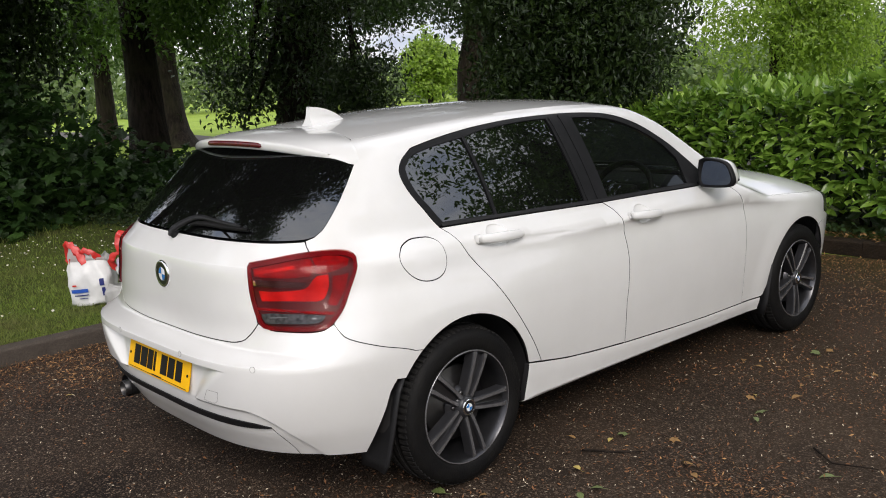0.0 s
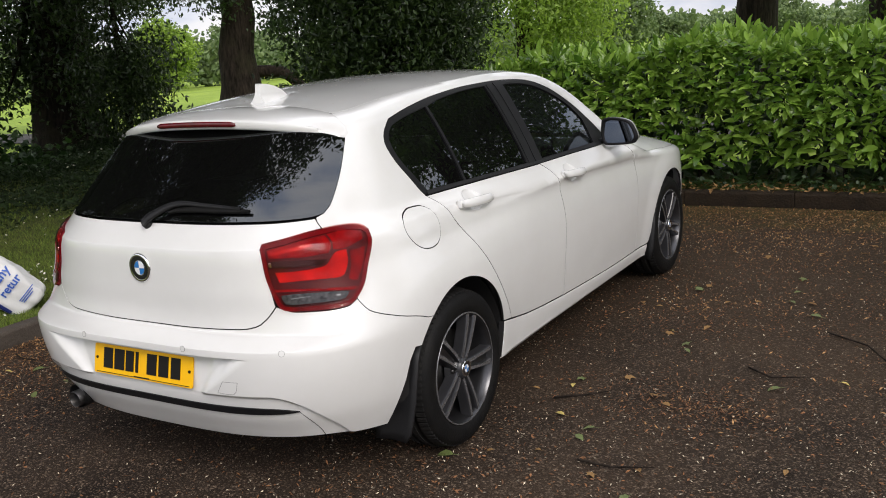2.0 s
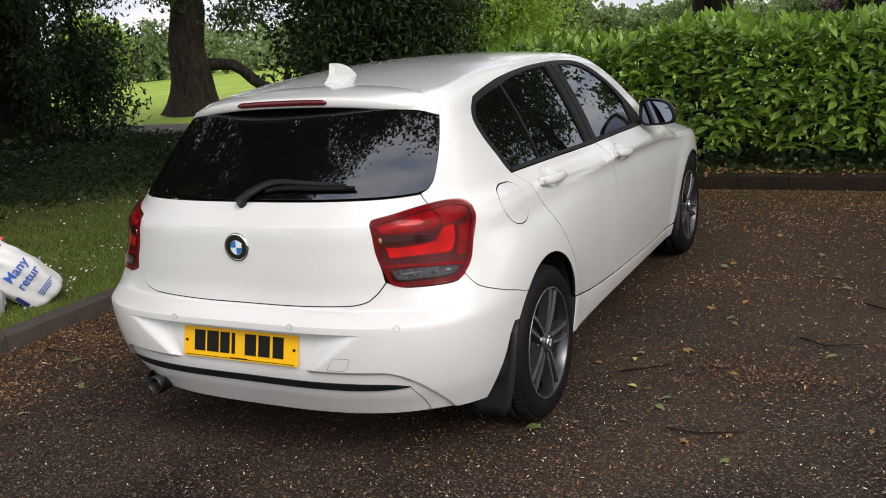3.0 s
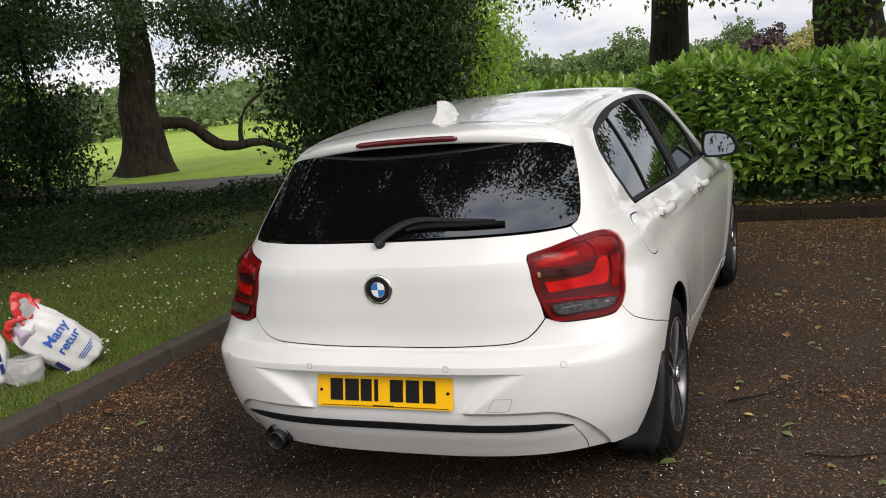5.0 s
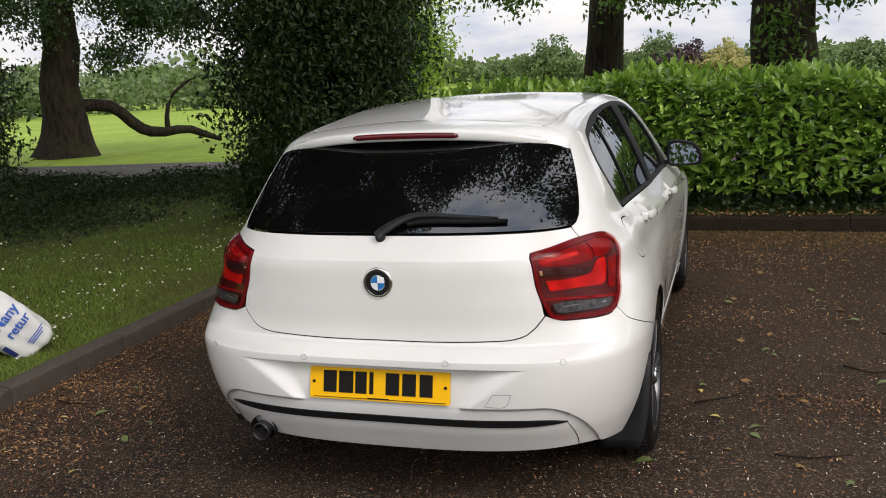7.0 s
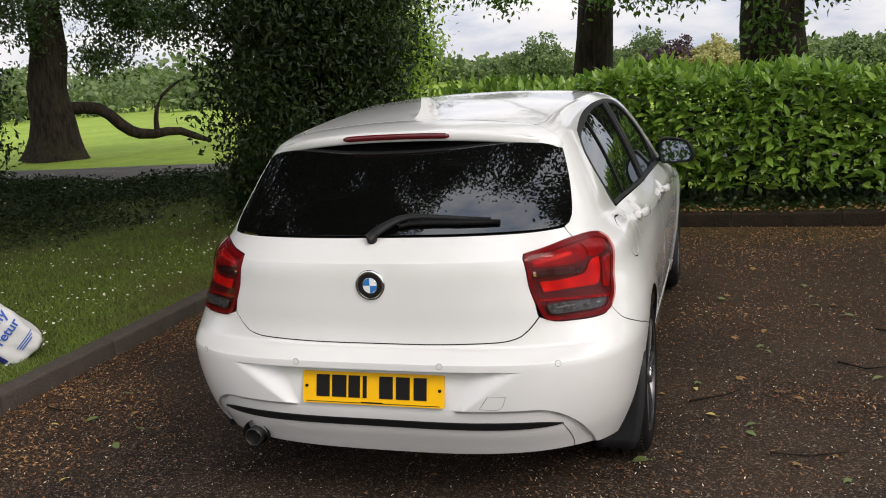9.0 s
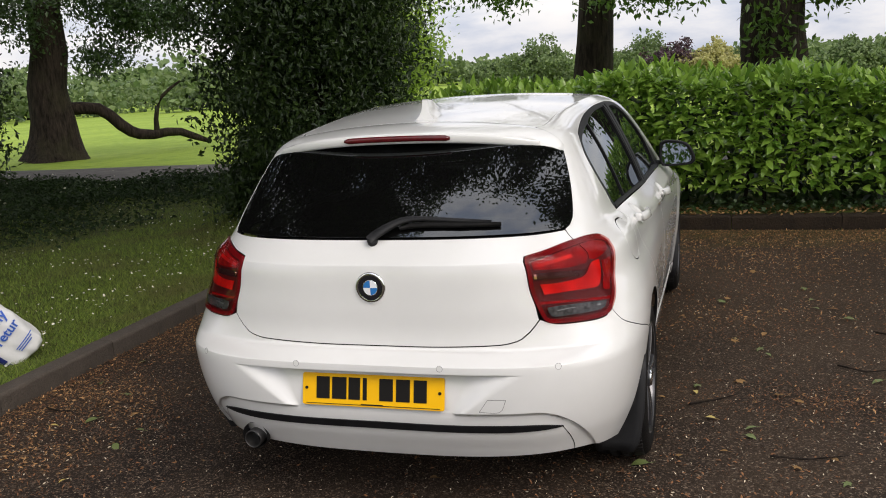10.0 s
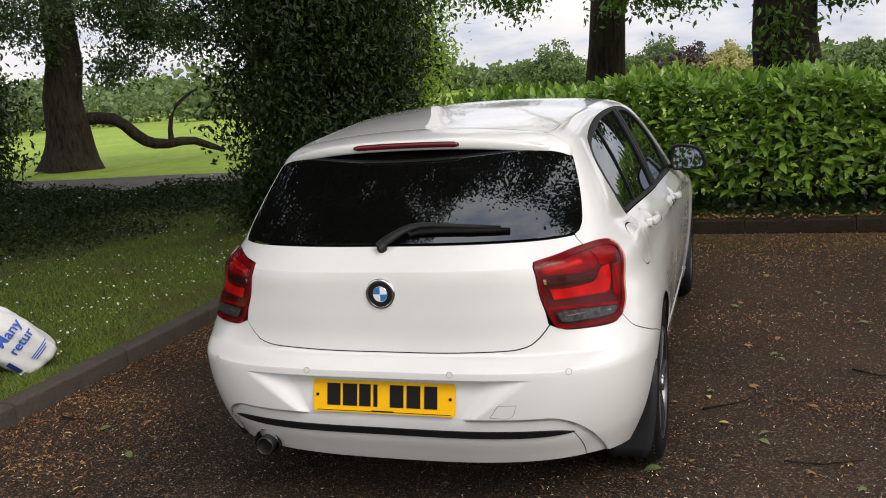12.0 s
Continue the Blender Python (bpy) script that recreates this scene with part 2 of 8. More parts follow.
def raw_mesh(name, verts, faces, mat, smooth=False):
    """A mesh from arrays; faces is an (n, 3) or (n, 4) index array."""
    me = bpy.data.meshes.new(name)
    verts, faces = np.asarray(verts, dtype=np.float32), np.asarray(faces, dtype=np.int32)
    k = faces.shape[1]
    me.vertices.add(len(verts))
    me.vertices.foreach_set("co", verts.ravel())
    me.loops.add(faces.size)
    me.loops.foreach_set("vertex_index", faces.ravel())
    me.polygons.add(len(faces))
    me.polygons.foreach_set("loop_start", np.arange(0, faces.size, k, dtype=np.int32))
    me.polygons.foreach_set("use_smooth", np.full(len(faces), smooth))
    me.update(calc_edges=True)
    me.validate()
    if mat:
        me.materials.append(mat)
    return me


def child(name, me, parent, label=""):
    ob = new(name, me)
    ob.parent = parent
    return tagged(ob, label) if label else ob


def empty(name, label, category, at=(0, 0, 0), group="", kind=""):
    ob = new(name)
    ob.location = at
    return tagged(ob, label, category, group, kind)


def turns(n, rng, tilt=1.0):
    """n random rotation matrices; tilt 0 keeps z up, 1 is fully free."""
    yaw = rng.uniform(0, 2 * np.pi, n)
    a = rng.normal(0, tilt, n)
    b = rng.normal(0, tilt, n)
    cz, sz, ca, sa, cb, sb = np.cos(yaw), np.sin(yaw), np.cos(a), np.sin(a), np.cos(b), np.sin(b)
    o, i = np.zeros(n), np.ones(n)
    Z = np.stack([cz, -sz, o, sz, cz, o, o, o, i], 1).reshape(n, 3, 3)
    X = np.stack([i, o, o, o, ca, -sa, o, sa, ca], 1).reshape(n, 3, 3)
    Y = np.stack([cb, o, sb, o, i, o, -sb, o, cb], 1).reshape(n, 3, 3)
    return Z @ X @ Y


def scatter(template, faces, rot, pos, size):
    """Copies of a small template joined into arrays."""
    template, faces = np.asarray(template, float), np.asarray(faces)
    v = np.einsum("nij,kj->nki", rot, template) * np.asarray(size)[:, None, None] + pos[:, None, :]
    f = faces[None] + (np.arange(len(pos)) * len(template))[:, None, None]
    return v.reshape(-1, 3), f.reshape(-1, faces.shape[1])


# leaf templates: along +y, unit length
BLADE_V = [(0, 0, 0), (-0.23, 0.48, 0.07), (0, 1, -0.06), (0.23, 0.48, 0.07)]
BLADE_F = [(0, 3, 2), (0, 2, 1)]
LEAF_V = [(0, 0, 0), (-0.24, 0.42, 0.05), (0, 0.45, -0.03), (0.24, 0.42, 0.05), (0, 1, -0.10)]
LEAF_F = [(0, 2, 1), (0, 3, 2), (1, 2, 4), (2, 3, 4)]
LAUREL_V = [(0, 0, 0), (-0.13, 0.22, 0.04), (0, 0.22, 0), (0.13, 0.22, 0.04), (-0.19, 0.55, 0.03), (0, 0.57, -0.03), (0.19, 0.55, 0.03), (-0.10, 0.83, -0.04), (0, 0.84, -0.08), (0.10, 0.83, -0.04), (0, 1.0, -0.15)]
LAUREL_F = [(0, 2, 1), (0, 3, 2), (1, 2, 5), (1, 5, 4), (2, 3, 6), (2, 6, 5), (4, 5, 8), (4, 8, 7), (5, 6, 9), (5, 9, 8), (7, 8, 10), (8, 9, 10)]
MAPLE_V = [(0, 0, 0), (-0.30, 0.10, 0.03), (-0.28, 0.30, 0), (-0.50, 0.52, -0.04), (-0.22, 0.58, 0.02), (-0.16, 0.72, 0.02), (0, 1.0, -0.08), (0.16, 0.72, 0.02), (0.22, 0.58, 0.02), (0.50, 0.52, -0.04), (0.28, 0.30, 0), (0.30, 0.10, 0.03), (0, 0.45, 0.02)]
MAPLE_F = [(12, i + 1, i) for i in range(11)] + [(12, 0, 11)]
CLUMP_V = [(0, 0, 0), (-0.45, 0.3, 0.1), (0.05, 0.5, 0.2), (0.45, 0.35, 0), (-0.25, 0.85, -0.1), (0.3, 0.9, 0.1)]
CLUMP_F = [(0, 2, 1), (0, 3, 2), (1, 2, 4), (2, 3, 5), (2, 5, 4)]


def tube(points, radii, sides=10, rng=None, rough=0.0):
    """A tapered tube along points, closed at its tip."""
    pts = [Vector(p) for p in points]
    vs, fs = [], []
    for i, p in enumerate(pts):
        d = (pts[min(i + 1, len(pts) - 1)] - pts[max(i - 1, 0)]).normalized()
        a = Vector((0, 0, 1)).cross(d).normalized() if abs(d.z) < 0.9 else Vector((1, 0, 0)).cross(d).normalized()
        b = d.cross(a)
        for k in range(sides):
            t = 2 * math.pi * k / sides
            r = radii[i] * (1 + (rough * rng.normal() if rng is not None else 0))
            vs.append(tuple(p + (a * math.cos(t) + b * math.sin(t)) * r))
    for i in range(len(pts) - 1):
        for k in range(sides):
            j = (k + 1) % sides
            fs.append((i * sides + k, i * sides + j, (i + 1) * sides + j, (i + 1) * sides + k))
    return np.array(vs), np.array(fs)


def join(parts):
    vs, fs, n = [], [], 0
    for v, f in parts:
        vs.append(np.asarray(v)), fs.append(np.asarray(f) + n)
        n += len(v)
    return np.concatenate(vs), np.concatenate(fs)


def ground_z(x, y):
    """Height of the open ground: a low verge round the car park, falling a little towards the lawn, low rises far off."""
    x, y = np.asarray(x, float), np.asarray(y, float)
    d = np.hypot(x - 1, y)
    z = 0.085 - 0.0185 * np.clip(d - 7, 0, 140)
    z = z + 0.9 * np.clip((d - 200) / 240, 0, 1) ** 1.5
    # the field beyond the hedge lies lower
    z = z - 1.7 * np.clip((d - 50) / 60, 0, 1) * np.clip((x / np.maximum(d, 1) + 0.38) / 0.15, 0, 1)
    return z + 0.03 * np.sin(x * 0.9) * np.sin(y * 0.7 + 1)

# ---- ground, car park, kerbs, road ----
KERB_X, KERB_Y = -2.345, 4.85


def grid_mesh(name, xs, ys, fz, mat):
    X, Y = np.meshgrid(xs, ys)
    v = np.stack([X, Y, fz(X, Y)], -1).reshape(-1, 3)
    nx, ny = len(xs), len(ys)
    i = (np.arange(ny - 1)[:, None] * nx + np.arange(nx - 1)[None]).ravel()
    return raw_mesh(name, v, np.stack([i, i + 1, i + nx + 1, i + nx], 1), mat, True)


def spread(lo, hi, near_lo, near_hi, step):
    """Fine steps in the near stretch, growing ones out to the horizon."""
    mid = np.arange(near_lo, near_hi + step / 2, step)
    out_hi, out_lo, s, v = [], [], step, near_hi
    while v < hi:
        s *= 1.35
        v += s
        out_hi.append(v)
    s, v = step, near_lo
    while v > lo:
        s *= 1.35
        v -= s
        out_lo.append(v)
    return np.concatenate([out_lo[::-1], mid, out_hi])


def sheet_z(X, Y):
    z = ground_z(X, Y)
    inside = (X > KERB_X - 0.06) & (X < 13) & (Y < KERB_Y + 0.06) & (Y > -13)
    return np.where(inside, -0.06, z)


ground = new("ground", grid_mesh("ground", spread(-900, 900, -16, 14, 0.25), spread(-900, 900, -14, 16, 0.25), sheet_z, M_LAWN))
tagged(ground, "mown green parkland lawn rolling away under trees", "lawn", kind="structure")
park = new("car_park", grid_mesh("car_park", np.arange(KERB_X + 0.002, 13.01, 0.15), np.arange(-13, KERB_Y, 0.15), lambda X, Y: 0.003 * np.sin(X * 2.1) * np.sin(Y * 1.7) - 0.003, M_TARMAC))
tagged(park, "dark worn tarmac car park strewn with blossom litter", "tarmac", kind="structure")


def kerb_run(name, start, direction, count, length, height, depth, mat, label, seed):
    """A run of kerb stones, each its own piece with rounded top edges and open joints."""
    rng = np.random.default_rng(seed)
    run = empty(name, label, "kerb", kind="structure")
    bm = bmesh.new()
    bmesh.ops.create_cube(bm, size=1)
    for v in bm.verts:
        v.co = Vector((v.co.x * depth, v.co.y * (length - 0.006), v.co.z * (height + 0.12)))
    bmesh.ops.bevel(bm, geom=[e for e in bm.edges if abs(e.verts[0].co.y - e.verts[1].co.y) > 0.1 and e.verts[0].co.z > 0 and e.verts[1].co.z > 0], offset=0.022, segments=5, affect="EDGES", profile=0.5)
    me = bpy.data.meshes.new("kerb_stone")
    bm.to_mesh(me)
    bm.free()
    me.materials.append(mat)
    for f in me.polygons:
        f.use_smooth = False
    along = Vector(direction).normalized()
    ang = math.atan2(-along.x, along.y)
    for i in range(count):
        p = Vector(start) + along * (length * (i + 0.5))
        ob = child("kerb_stone", me, run)
        ob.matrix_basis = Matrix.Translation((p.x, p.y, (height - 0.12) / 2 + rng.normal(0, 0.0015))) @ Euler((rng.normal(0, 0.003), rng.normal(0, 0.004), ang + rng.normal(0, 0.002))).to_matrix().to_4x4()
    return run


kerb_run("kerb_verge", (KERB_X - 0.065, -9.225, 0), (0, 1, 0), 15, 0.915, 0.105, 0.125, M_KERB, "grey-brown concrete kerb stones edging the grass verge", 3)
kerb_run("kerb_hedge", (KERB_X - 0.1, KERB_Y + 0.075, 0), (1, 0, 0), 15, 0.915, 0.125, 0.14, M_KERB_DARK, "dark brown kerb stones below the laurel hedge", 4)
bed = new("hedge_bed", grid_mesh("hedge_bed", np.arange(KERB_X - 0.2, 13, 0.2), np.arange(KERB_Y + 0.14, 6.6, 0.12), lambda X, Y: 0.10 + 0.02 * np.sin(X * 5) * np.sin(Y * 7) + 0.012, M_VERGE))
tagged(bed, "bare dark soil bed under the hedge", "soil", kind="structure")
verge = new("verge", grid_mesh("verge", np.append(np.arange(-15.0, -2.5, 0.25), KERB_X - 0.09), np.arange(-9.0, 10.8, 0.25), lambda X, Y: ground_z(X, Y) + 0.014 - 0.05 * (X < -14.8) - 0.05 * (Y > 10.6), M_VERGE))
tagged(verge, "rough shaded grass verge under the trees", "verge", kind="structure")
road_x = np.concatenate([np.arange(-70, 40, 1.0)])
ROAD_TILT = -0.12


def road_mesh():
    ys = np.linspace(0, 2.3, 6)
    X, T = np.meshgrid(road_x, ys)
    Y = 9.9 + ROAD_TILT * (X + 9) + T
    v = np.stack([X, Y, ground_z(X, Y) + 0.03], -1).reshape(-1, 3)
    nx = len(road_x)
    i = (np.arange(len(ys) - 1)[:, None] * nx + np.arange(nx - 1)[None]).ravel()
    return raw_mesh("road", v, np.stack([i, i + 1, i + nx + 1, i + nx], 1), M_ROAD, True)


tagged(new("road", road_mesh()), "narrow pale grey park drive crossing the lawn", "road", kind="structure")

# ---- hedge ----


def laurel_hedge():
    rng = np.random.default_rng(11)
    hedge = empty("laurel_hedge", "dense glossy bright green laurel hedge behind the kerb", "hedge", (3.5, 5.5, 0.1))
    X0, X1 = -2.2, 10.5
    n = 15500
    x = rng.uniform(X0, X1, n)
    u = rng.uniform(0, 1, n)
    front = rng.random(n) < 0.66
    top = 1.30 + 0.05 * np.sin(x * 1.7 + 0.5) + 0.05 * np.sin(x * 4.3) - 0.25 * np.exp(-(x - X0) / 0.25)
    z = np.where(front, 0.27 + (top - 0.27) * u ** 0.85, top - np.abs(rng.normal(0, 0.09, n)))
    bulge = 0.10 * np.sin((z - 0.1) * 2.6) + 0.05 * np.sin(x * 3.1 + z * 5) + 0.04 * np.sin(x * 7 - z * 4)
    y = np.where(front, 5.20 - bulge + rng.exponential(0.07, n), 5.18 + 1.15 * rng.random(n) - 0.05)
    pos = np.stack([x, y, z], 1) - np.array([3.5, 5.5, 0.1])
    # leaf points outwards and up; its face turns to the light
    out = np.stack([rng.normal(0, 0.75, n), np.where(front, -0.8, -0.1) + rng.normal(0, 0.4, n), np.where(front, 0.30, 0.85) + rng.normal(0, 0.5, n)], 1)
    # upright shoots along the top
    shoot = ~front & (rng.random(n) < 0.4)
    out[shoot] = np.stack([rng.normal(0, 0.35, shoot.sum()), rng.normal(-0.15, 0.3, shoot.sum()), np.ones(shoot.sum())], 1)
    pos[shoot, 2] += rng.uniform(0.0, 0.07, shoot.sum())
    out /= np.linalg.norm(out, axis=1)[:, None]
    up = np.stack([rng.normal(0, 0.35, n), np.where(front, -0.6, -0.2) + rng.normal(0, 0.3, n), np.full(n, 0.9)], 1)
    sx = np.cross(out, up)
    sx /= np.linalg.norm(sx, axis=1)[:, None]
    sz = np.cross(sx, out)
    rot = np.stack([sx, out, sz], 2)
    size = rng.uniform(0.095, 0.18, n)
    # the nearest leaves are pieces of their own, the rest is joined
    single = np.flatnonzero(front & (x > 0.2) & (x < 2.9) & (y < 5.2))[:300]
    one = raw_mesh("leaf", np.array(LAUREL_V), np.array(LAUREL_F), M_LAUREL_LEAF, True)
    for k in single:
        ob = child("leaf", one, hedge)
        ob.matrix_basis = Matrix.Translation(pos[k]) @ Matrix(rot[k].tolist()).to_4x4() @ Matrix.Scale(float(size[k]), 4)
    rest = np.ones(n, bool)
    rest[single] = False
    child("leaves", raw_mesh("leaves", *scatter(LAUREL_V, LAUREL_F, rot[rest], pos[rest], size[rest]), M_LAUREL, True), hedge)["kind"] = "stuff"
    # dark inner mass: leaves with the hedge's inner shade in their colour, and stems
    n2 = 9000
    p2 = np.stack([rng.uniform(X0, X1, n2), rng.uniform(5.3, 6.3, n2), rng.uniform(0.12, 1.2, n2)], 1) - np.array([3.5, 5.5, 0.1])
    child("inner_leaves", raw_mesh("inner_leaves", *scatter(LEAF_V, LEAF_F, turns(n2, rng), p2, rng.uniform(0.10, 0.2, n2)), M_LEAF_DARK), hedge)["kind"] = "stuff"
    for k in range(70):
        sx0 = X0 + (X1 - X0) * (k + rng.random()) / 70
        sy0 = rng.uniform(5.45, 5.9)
        pts = [(sx0 - 3.5, sy0 - 5.5, -0.02), (sx0 - 3.5 + rng.normal(0, 0.08), sy0 - 5.5 + rng.normal(0, 0.08), 0.45), (sx0 - 3.5 + rng.normal(0, 0.2), sy0 - 5.5 + rng.normal(0, 0.12), 1.0)]
        child("stem", raw_mesh("stem", *tube(pts, [0.02, 0.016, 0.008], 5), M_BARK, True), hedge)
    return hedge


laurel_hedge()

# ---- trees ----


def crown_points(rng, n_clumps, shape, per, spread_r):
    """Leaf places: clumps strewn in a lumpy ellipsoid, leaves strewn round each clump. shape: centre, radii."""
    (cx, cy, cz), (rx, ry, rz) = shape
    d = rng.normal(0, 1, (n_clumps, 3))
    d /= np.linalg.norm(d, axis=1)[:, None]
    lump = 1 + 0.16 * np.sin(d[:, 0] * 5 + 1) + 0.13 * np.sin(d[:, 1] * 6 + 2) + 0.12 * np.sin(d[:, 2] * 7)
    r = rng.random(n_clumps) ** 0.42 * lump
    c = d * r[:, None] * np.array([rx, ry, rz]) + np.array([cx, cy, cz])
    p = np.repeat(c, per, 0) + rng.normal(0, spread_r, (n_clumps * per, 3)) * np.array([1, 1, 0.7])
    return c, p


def tree(name, label, at, trunk_r, trunk_h, crowns, leaf_mat, leaf_size, n_clumps, per, spread_r=0.35, seed=0, lean=(0, 0), limbs=9, flare=1.5, template="blade", category="tree", z0=None, low=None, bark=None):
    """A tree: tapered trunk with a flared foot, limbs reaching into the crown, and a crown of many leaves."""
    rng = np.random.default_rng(seed)
    base = float(ground_z(at[0], at[1])) - 0.05 if z0 is None else z0
    ob = empty(name, label, category, (at[0], at[1], base))
    k = 9
    pts = [(lean[0] * (i / k) ** 1.3 + 0.04 * rng.normal() * (i > 0) * min(1, trunk_r * 2), lean[1] * (i / k) ** 1.3, trunk_h * i / k) for i in range(k + 1)]
    hs = np.array([trunk_h * i / k for i in range(k + 1)])
    # closer rings at the foot to carry the flare
    zz = np.concatenate([[0, 0.12, 0.3, 0.6, 1.0], hs[hs > 1.3]])
    px = np.interp(zz, hs, [p[0] for p in pts])
    py = np.interp(zz, hs, [p[1] for p in pts])
    rad = trunk_r * (1 - 0.55 * zz / trunk_h) * (1 + (flare - 1) * np.exp(-zz / 0.45))
    tv, tf = tube(list(zip(px, py, zz)), rad, 16)
    # buttress ridges and bark furrows
    ang = np.arctan2(tv[:, 1] - np.repeat(py, 16), tv[:, 0] - np.repeat(px, 16))
    w = 1 + 0.10 * np.sin(ang * 5 + 1.3) * np.exp(-np.repeat(zz, 16) / 0.9) + 0.03 * np.sin(ang * 3 + np.repeat(zz, 16) * 2)
    tv[:, 0] = np.repeat(px, 16) + (tv[:, 0] - np.repeat(px, 16)) * w
    tv[:, 1] = np.repeat(py, 16) + (tv[:, 1] - np.repeat(py, 16)) * w
    child("trunk", raw_mesh("trunk", tv, tf, bark or M_BARK, True), ob)
    all_c = []
    V, F = {"leaf": (LEAF_V, LEAF_F), "blade": (BLADE_V, BLADE_F), "clump": (CLUMP_V, CLUMP_F)}[template]
    pieces = []
    for (shape, share) in crowns:
        c, p = crown_points(rng, int(n_clumps * share), shape, per, spread_r)
        if low is not None:
            keep = p[:, 2] > low - rng.exponential(0.25, len(p))
            p = p[keep]
        p = p[p[:, 2] > 0.05]
        all_c.append(c)
        pieces.append(scatter(V, F, turns(len(p), rng, 0.9), p, leaf_size * rng.uniform(0.65, 1.3, len(p))))
    cs = np.concatenate(all_c)
    lv = []
    for i in range(limbs):
        c = Vector(cs[rng.integers(len(cs))])
        t0 = rng.uniform(0.45, 0.95)
        s = Vector((np.interp(trunk_h * t0, zz, px), np.interp(trunk_h * t0, zz, py), trunk_h * t0))
        m = s.lerp(c, 0.5) + Vector((0, 0, rng.uniform(0.0, 0.12) * (c - s).length))
        r0 = trunk_r * rng.uniform(0.2, 0.36)
        lv.append(tube([s, s.lerp(m, 0.5) + Vector(rng.normal(0, 0.05, 3)), m, m.lerp(c, 0.5) + Vector(rng.normal(0, 0.06, 3)), c], [r0, r0 * 0.8, r0 * 0.55, r0 * 0.35, r0 * 0.12], 7))
    for v, f in lv:
        child("limb", raw_mesh("limb", v, f, bark or M_BARK, True), ob)
    child("crown", raw_mesh("crown", *join(pieces), leaf_mat), ob)
    return ob


# tree with a long low bough
C_AT = (-14.80, 15.52)
oak = tree("parkland_tree", "old broad tree with buttressed trunk and one long low bough", C_AT, 0.525, 8.0, [(((0, 0, 7.8), (6.5, 6, 3.4)), 0.50), (((-2.0, -1.5, 3.75), (2.0, 1.6, 0.75)), 0.32), (((0.3, -1.0, 3.7), (0.9, 0.7, 0.8)), 0.07), (((1.3, 0.9, 4.0), (1.4, 1.2, 0.6)), 0.13), (((1.15, 0.9, 2.45), (0.7, 0.55, 0.38)), 0.05), (((2.0, 1.67, 3.35), (1.6, 1.3, 0.5)), 0.20)], M_LEAF_DARK, 0.125, 420, 60, 0.30, 21, flare=1.62, low=1.9, lean=(0.35, 0.3), z0=-0.18, template="leaf")


def bough(pts, radii, sides):
    """A limb given by its reach sideways and height above the foot."""
    return tube([(r * 0.766 + 0.03 * math.sin(r * 2), r * 0.643, h) for r, h in pts], radii, sides)


bv, bf = bough([(0.2, 1.27), (0.44, 1.24), (0.75, 1.24), (1.11, 1.19), (1.36, 1.02), (1.61, 0.76), (1.85, 0.57), (2.07, 0.48), (2.42, 0.44), (2.75, 0.48), (3.07, 0.46), (3.42, 0.30), (3.8, 0.14)], [0.22, 0.165, 0.155, 0.15, 0.145, 0.15, 0.145, 0.14, 0.125, 0.115, 0.105, 0.09, 0.05], 12)
b2 = bough([(2.50, 0.50), (2.51, 0.82), (2.57, 1.12), (2.72, 1.40), (2.95, 1.60), (3.2, 1.76)], [0.08, 0.062, 0.055, 0.048, 0.04, 0.028], 8)
child("low_bough", raw_mesh("low_bough", *join([(bv, bf), b2]), M_BARK, True), oak)

# the wide third crown is out of view, added to shade the verge
tree("evergreen_tree", "dense dark glossy evergreen tree clothed to the ground", (-2.98, 5.42), 0.20, 5.5, [(((0.0, 0.0, 1.9), (1.20, 1.16, 1.95)), 0.54), (((0.06, 0.05, 4.2), (1.34, 1.25, 2.3)), 0.42), (((-3.3, 1.9, 5.6), (3.4, 3.0, 1.5)), 0.13), (((-2.6, 1.6, 3.1), (0.8, 0.7, 0.35)), 0.016), (((-0.75, -0.05, 0.4), (0.5, 0.5, 0.4)), 0.04)], M_HOLLY, 0.072, 1150, 92, 0.15, 22, flare=2.0)
tree("field_tree", "tall tree with a straight dark trunk behind the hedge", (-1.42, 14.76), 0.40, 9.0, [(((0, 0, 8.2), (5.0, 4.6, 3.0)), 0.82), (((1.4, -1.05, 2.95), (1.25, 0.6, 0.48)), 0.11), (((-1.5, -0.9, 3.1), (0.75, 0.6, 0.42)), 0.07)], M_LEAF, 0.125, 420, 44, 0.26, 23, lean=(1.25, 0), low=2.2, template="leaf")
tree("ivy_tree", "thick ivy-grown tree trunk rising behind the hedge", (1.735, 8.3), 0.415, 8.0, [(((0.25, 0, 8.0), (4.2, 3.8, 2.8)), 0.86), (((0.02, -0.40, 1.80), (0.20, 0.05, 0.45)), 0.018), (((0.08, -0.38, 2.45), (0.25, 0.08, 0.5)), 0.022), (((0.62, -0.15, 2.25), (0.28, 0.25, 0.2)), 0.03), (((-0.58, -0.15, 2.55), (0.28, 0.25, 0.24)), 0.022)], M_LEAF, 0.105, 340, 42, 0.13, 24, low=1.0, template="leaf")
tree("lime_tree", "light green spreading tree with drooping leafy branches", (-10.6, 24.4), 0.34, 7.0, [(((0, 0, 3.7), (3.5, 3.0, 3.3)), 0.62), (((1.6, -0.6, 2.4), (1.9, 1.6, 2.0)), 0.38)], M_LEAF_LIGHT, 0.16, 460, 44, 0.34, 25, template="leaf")
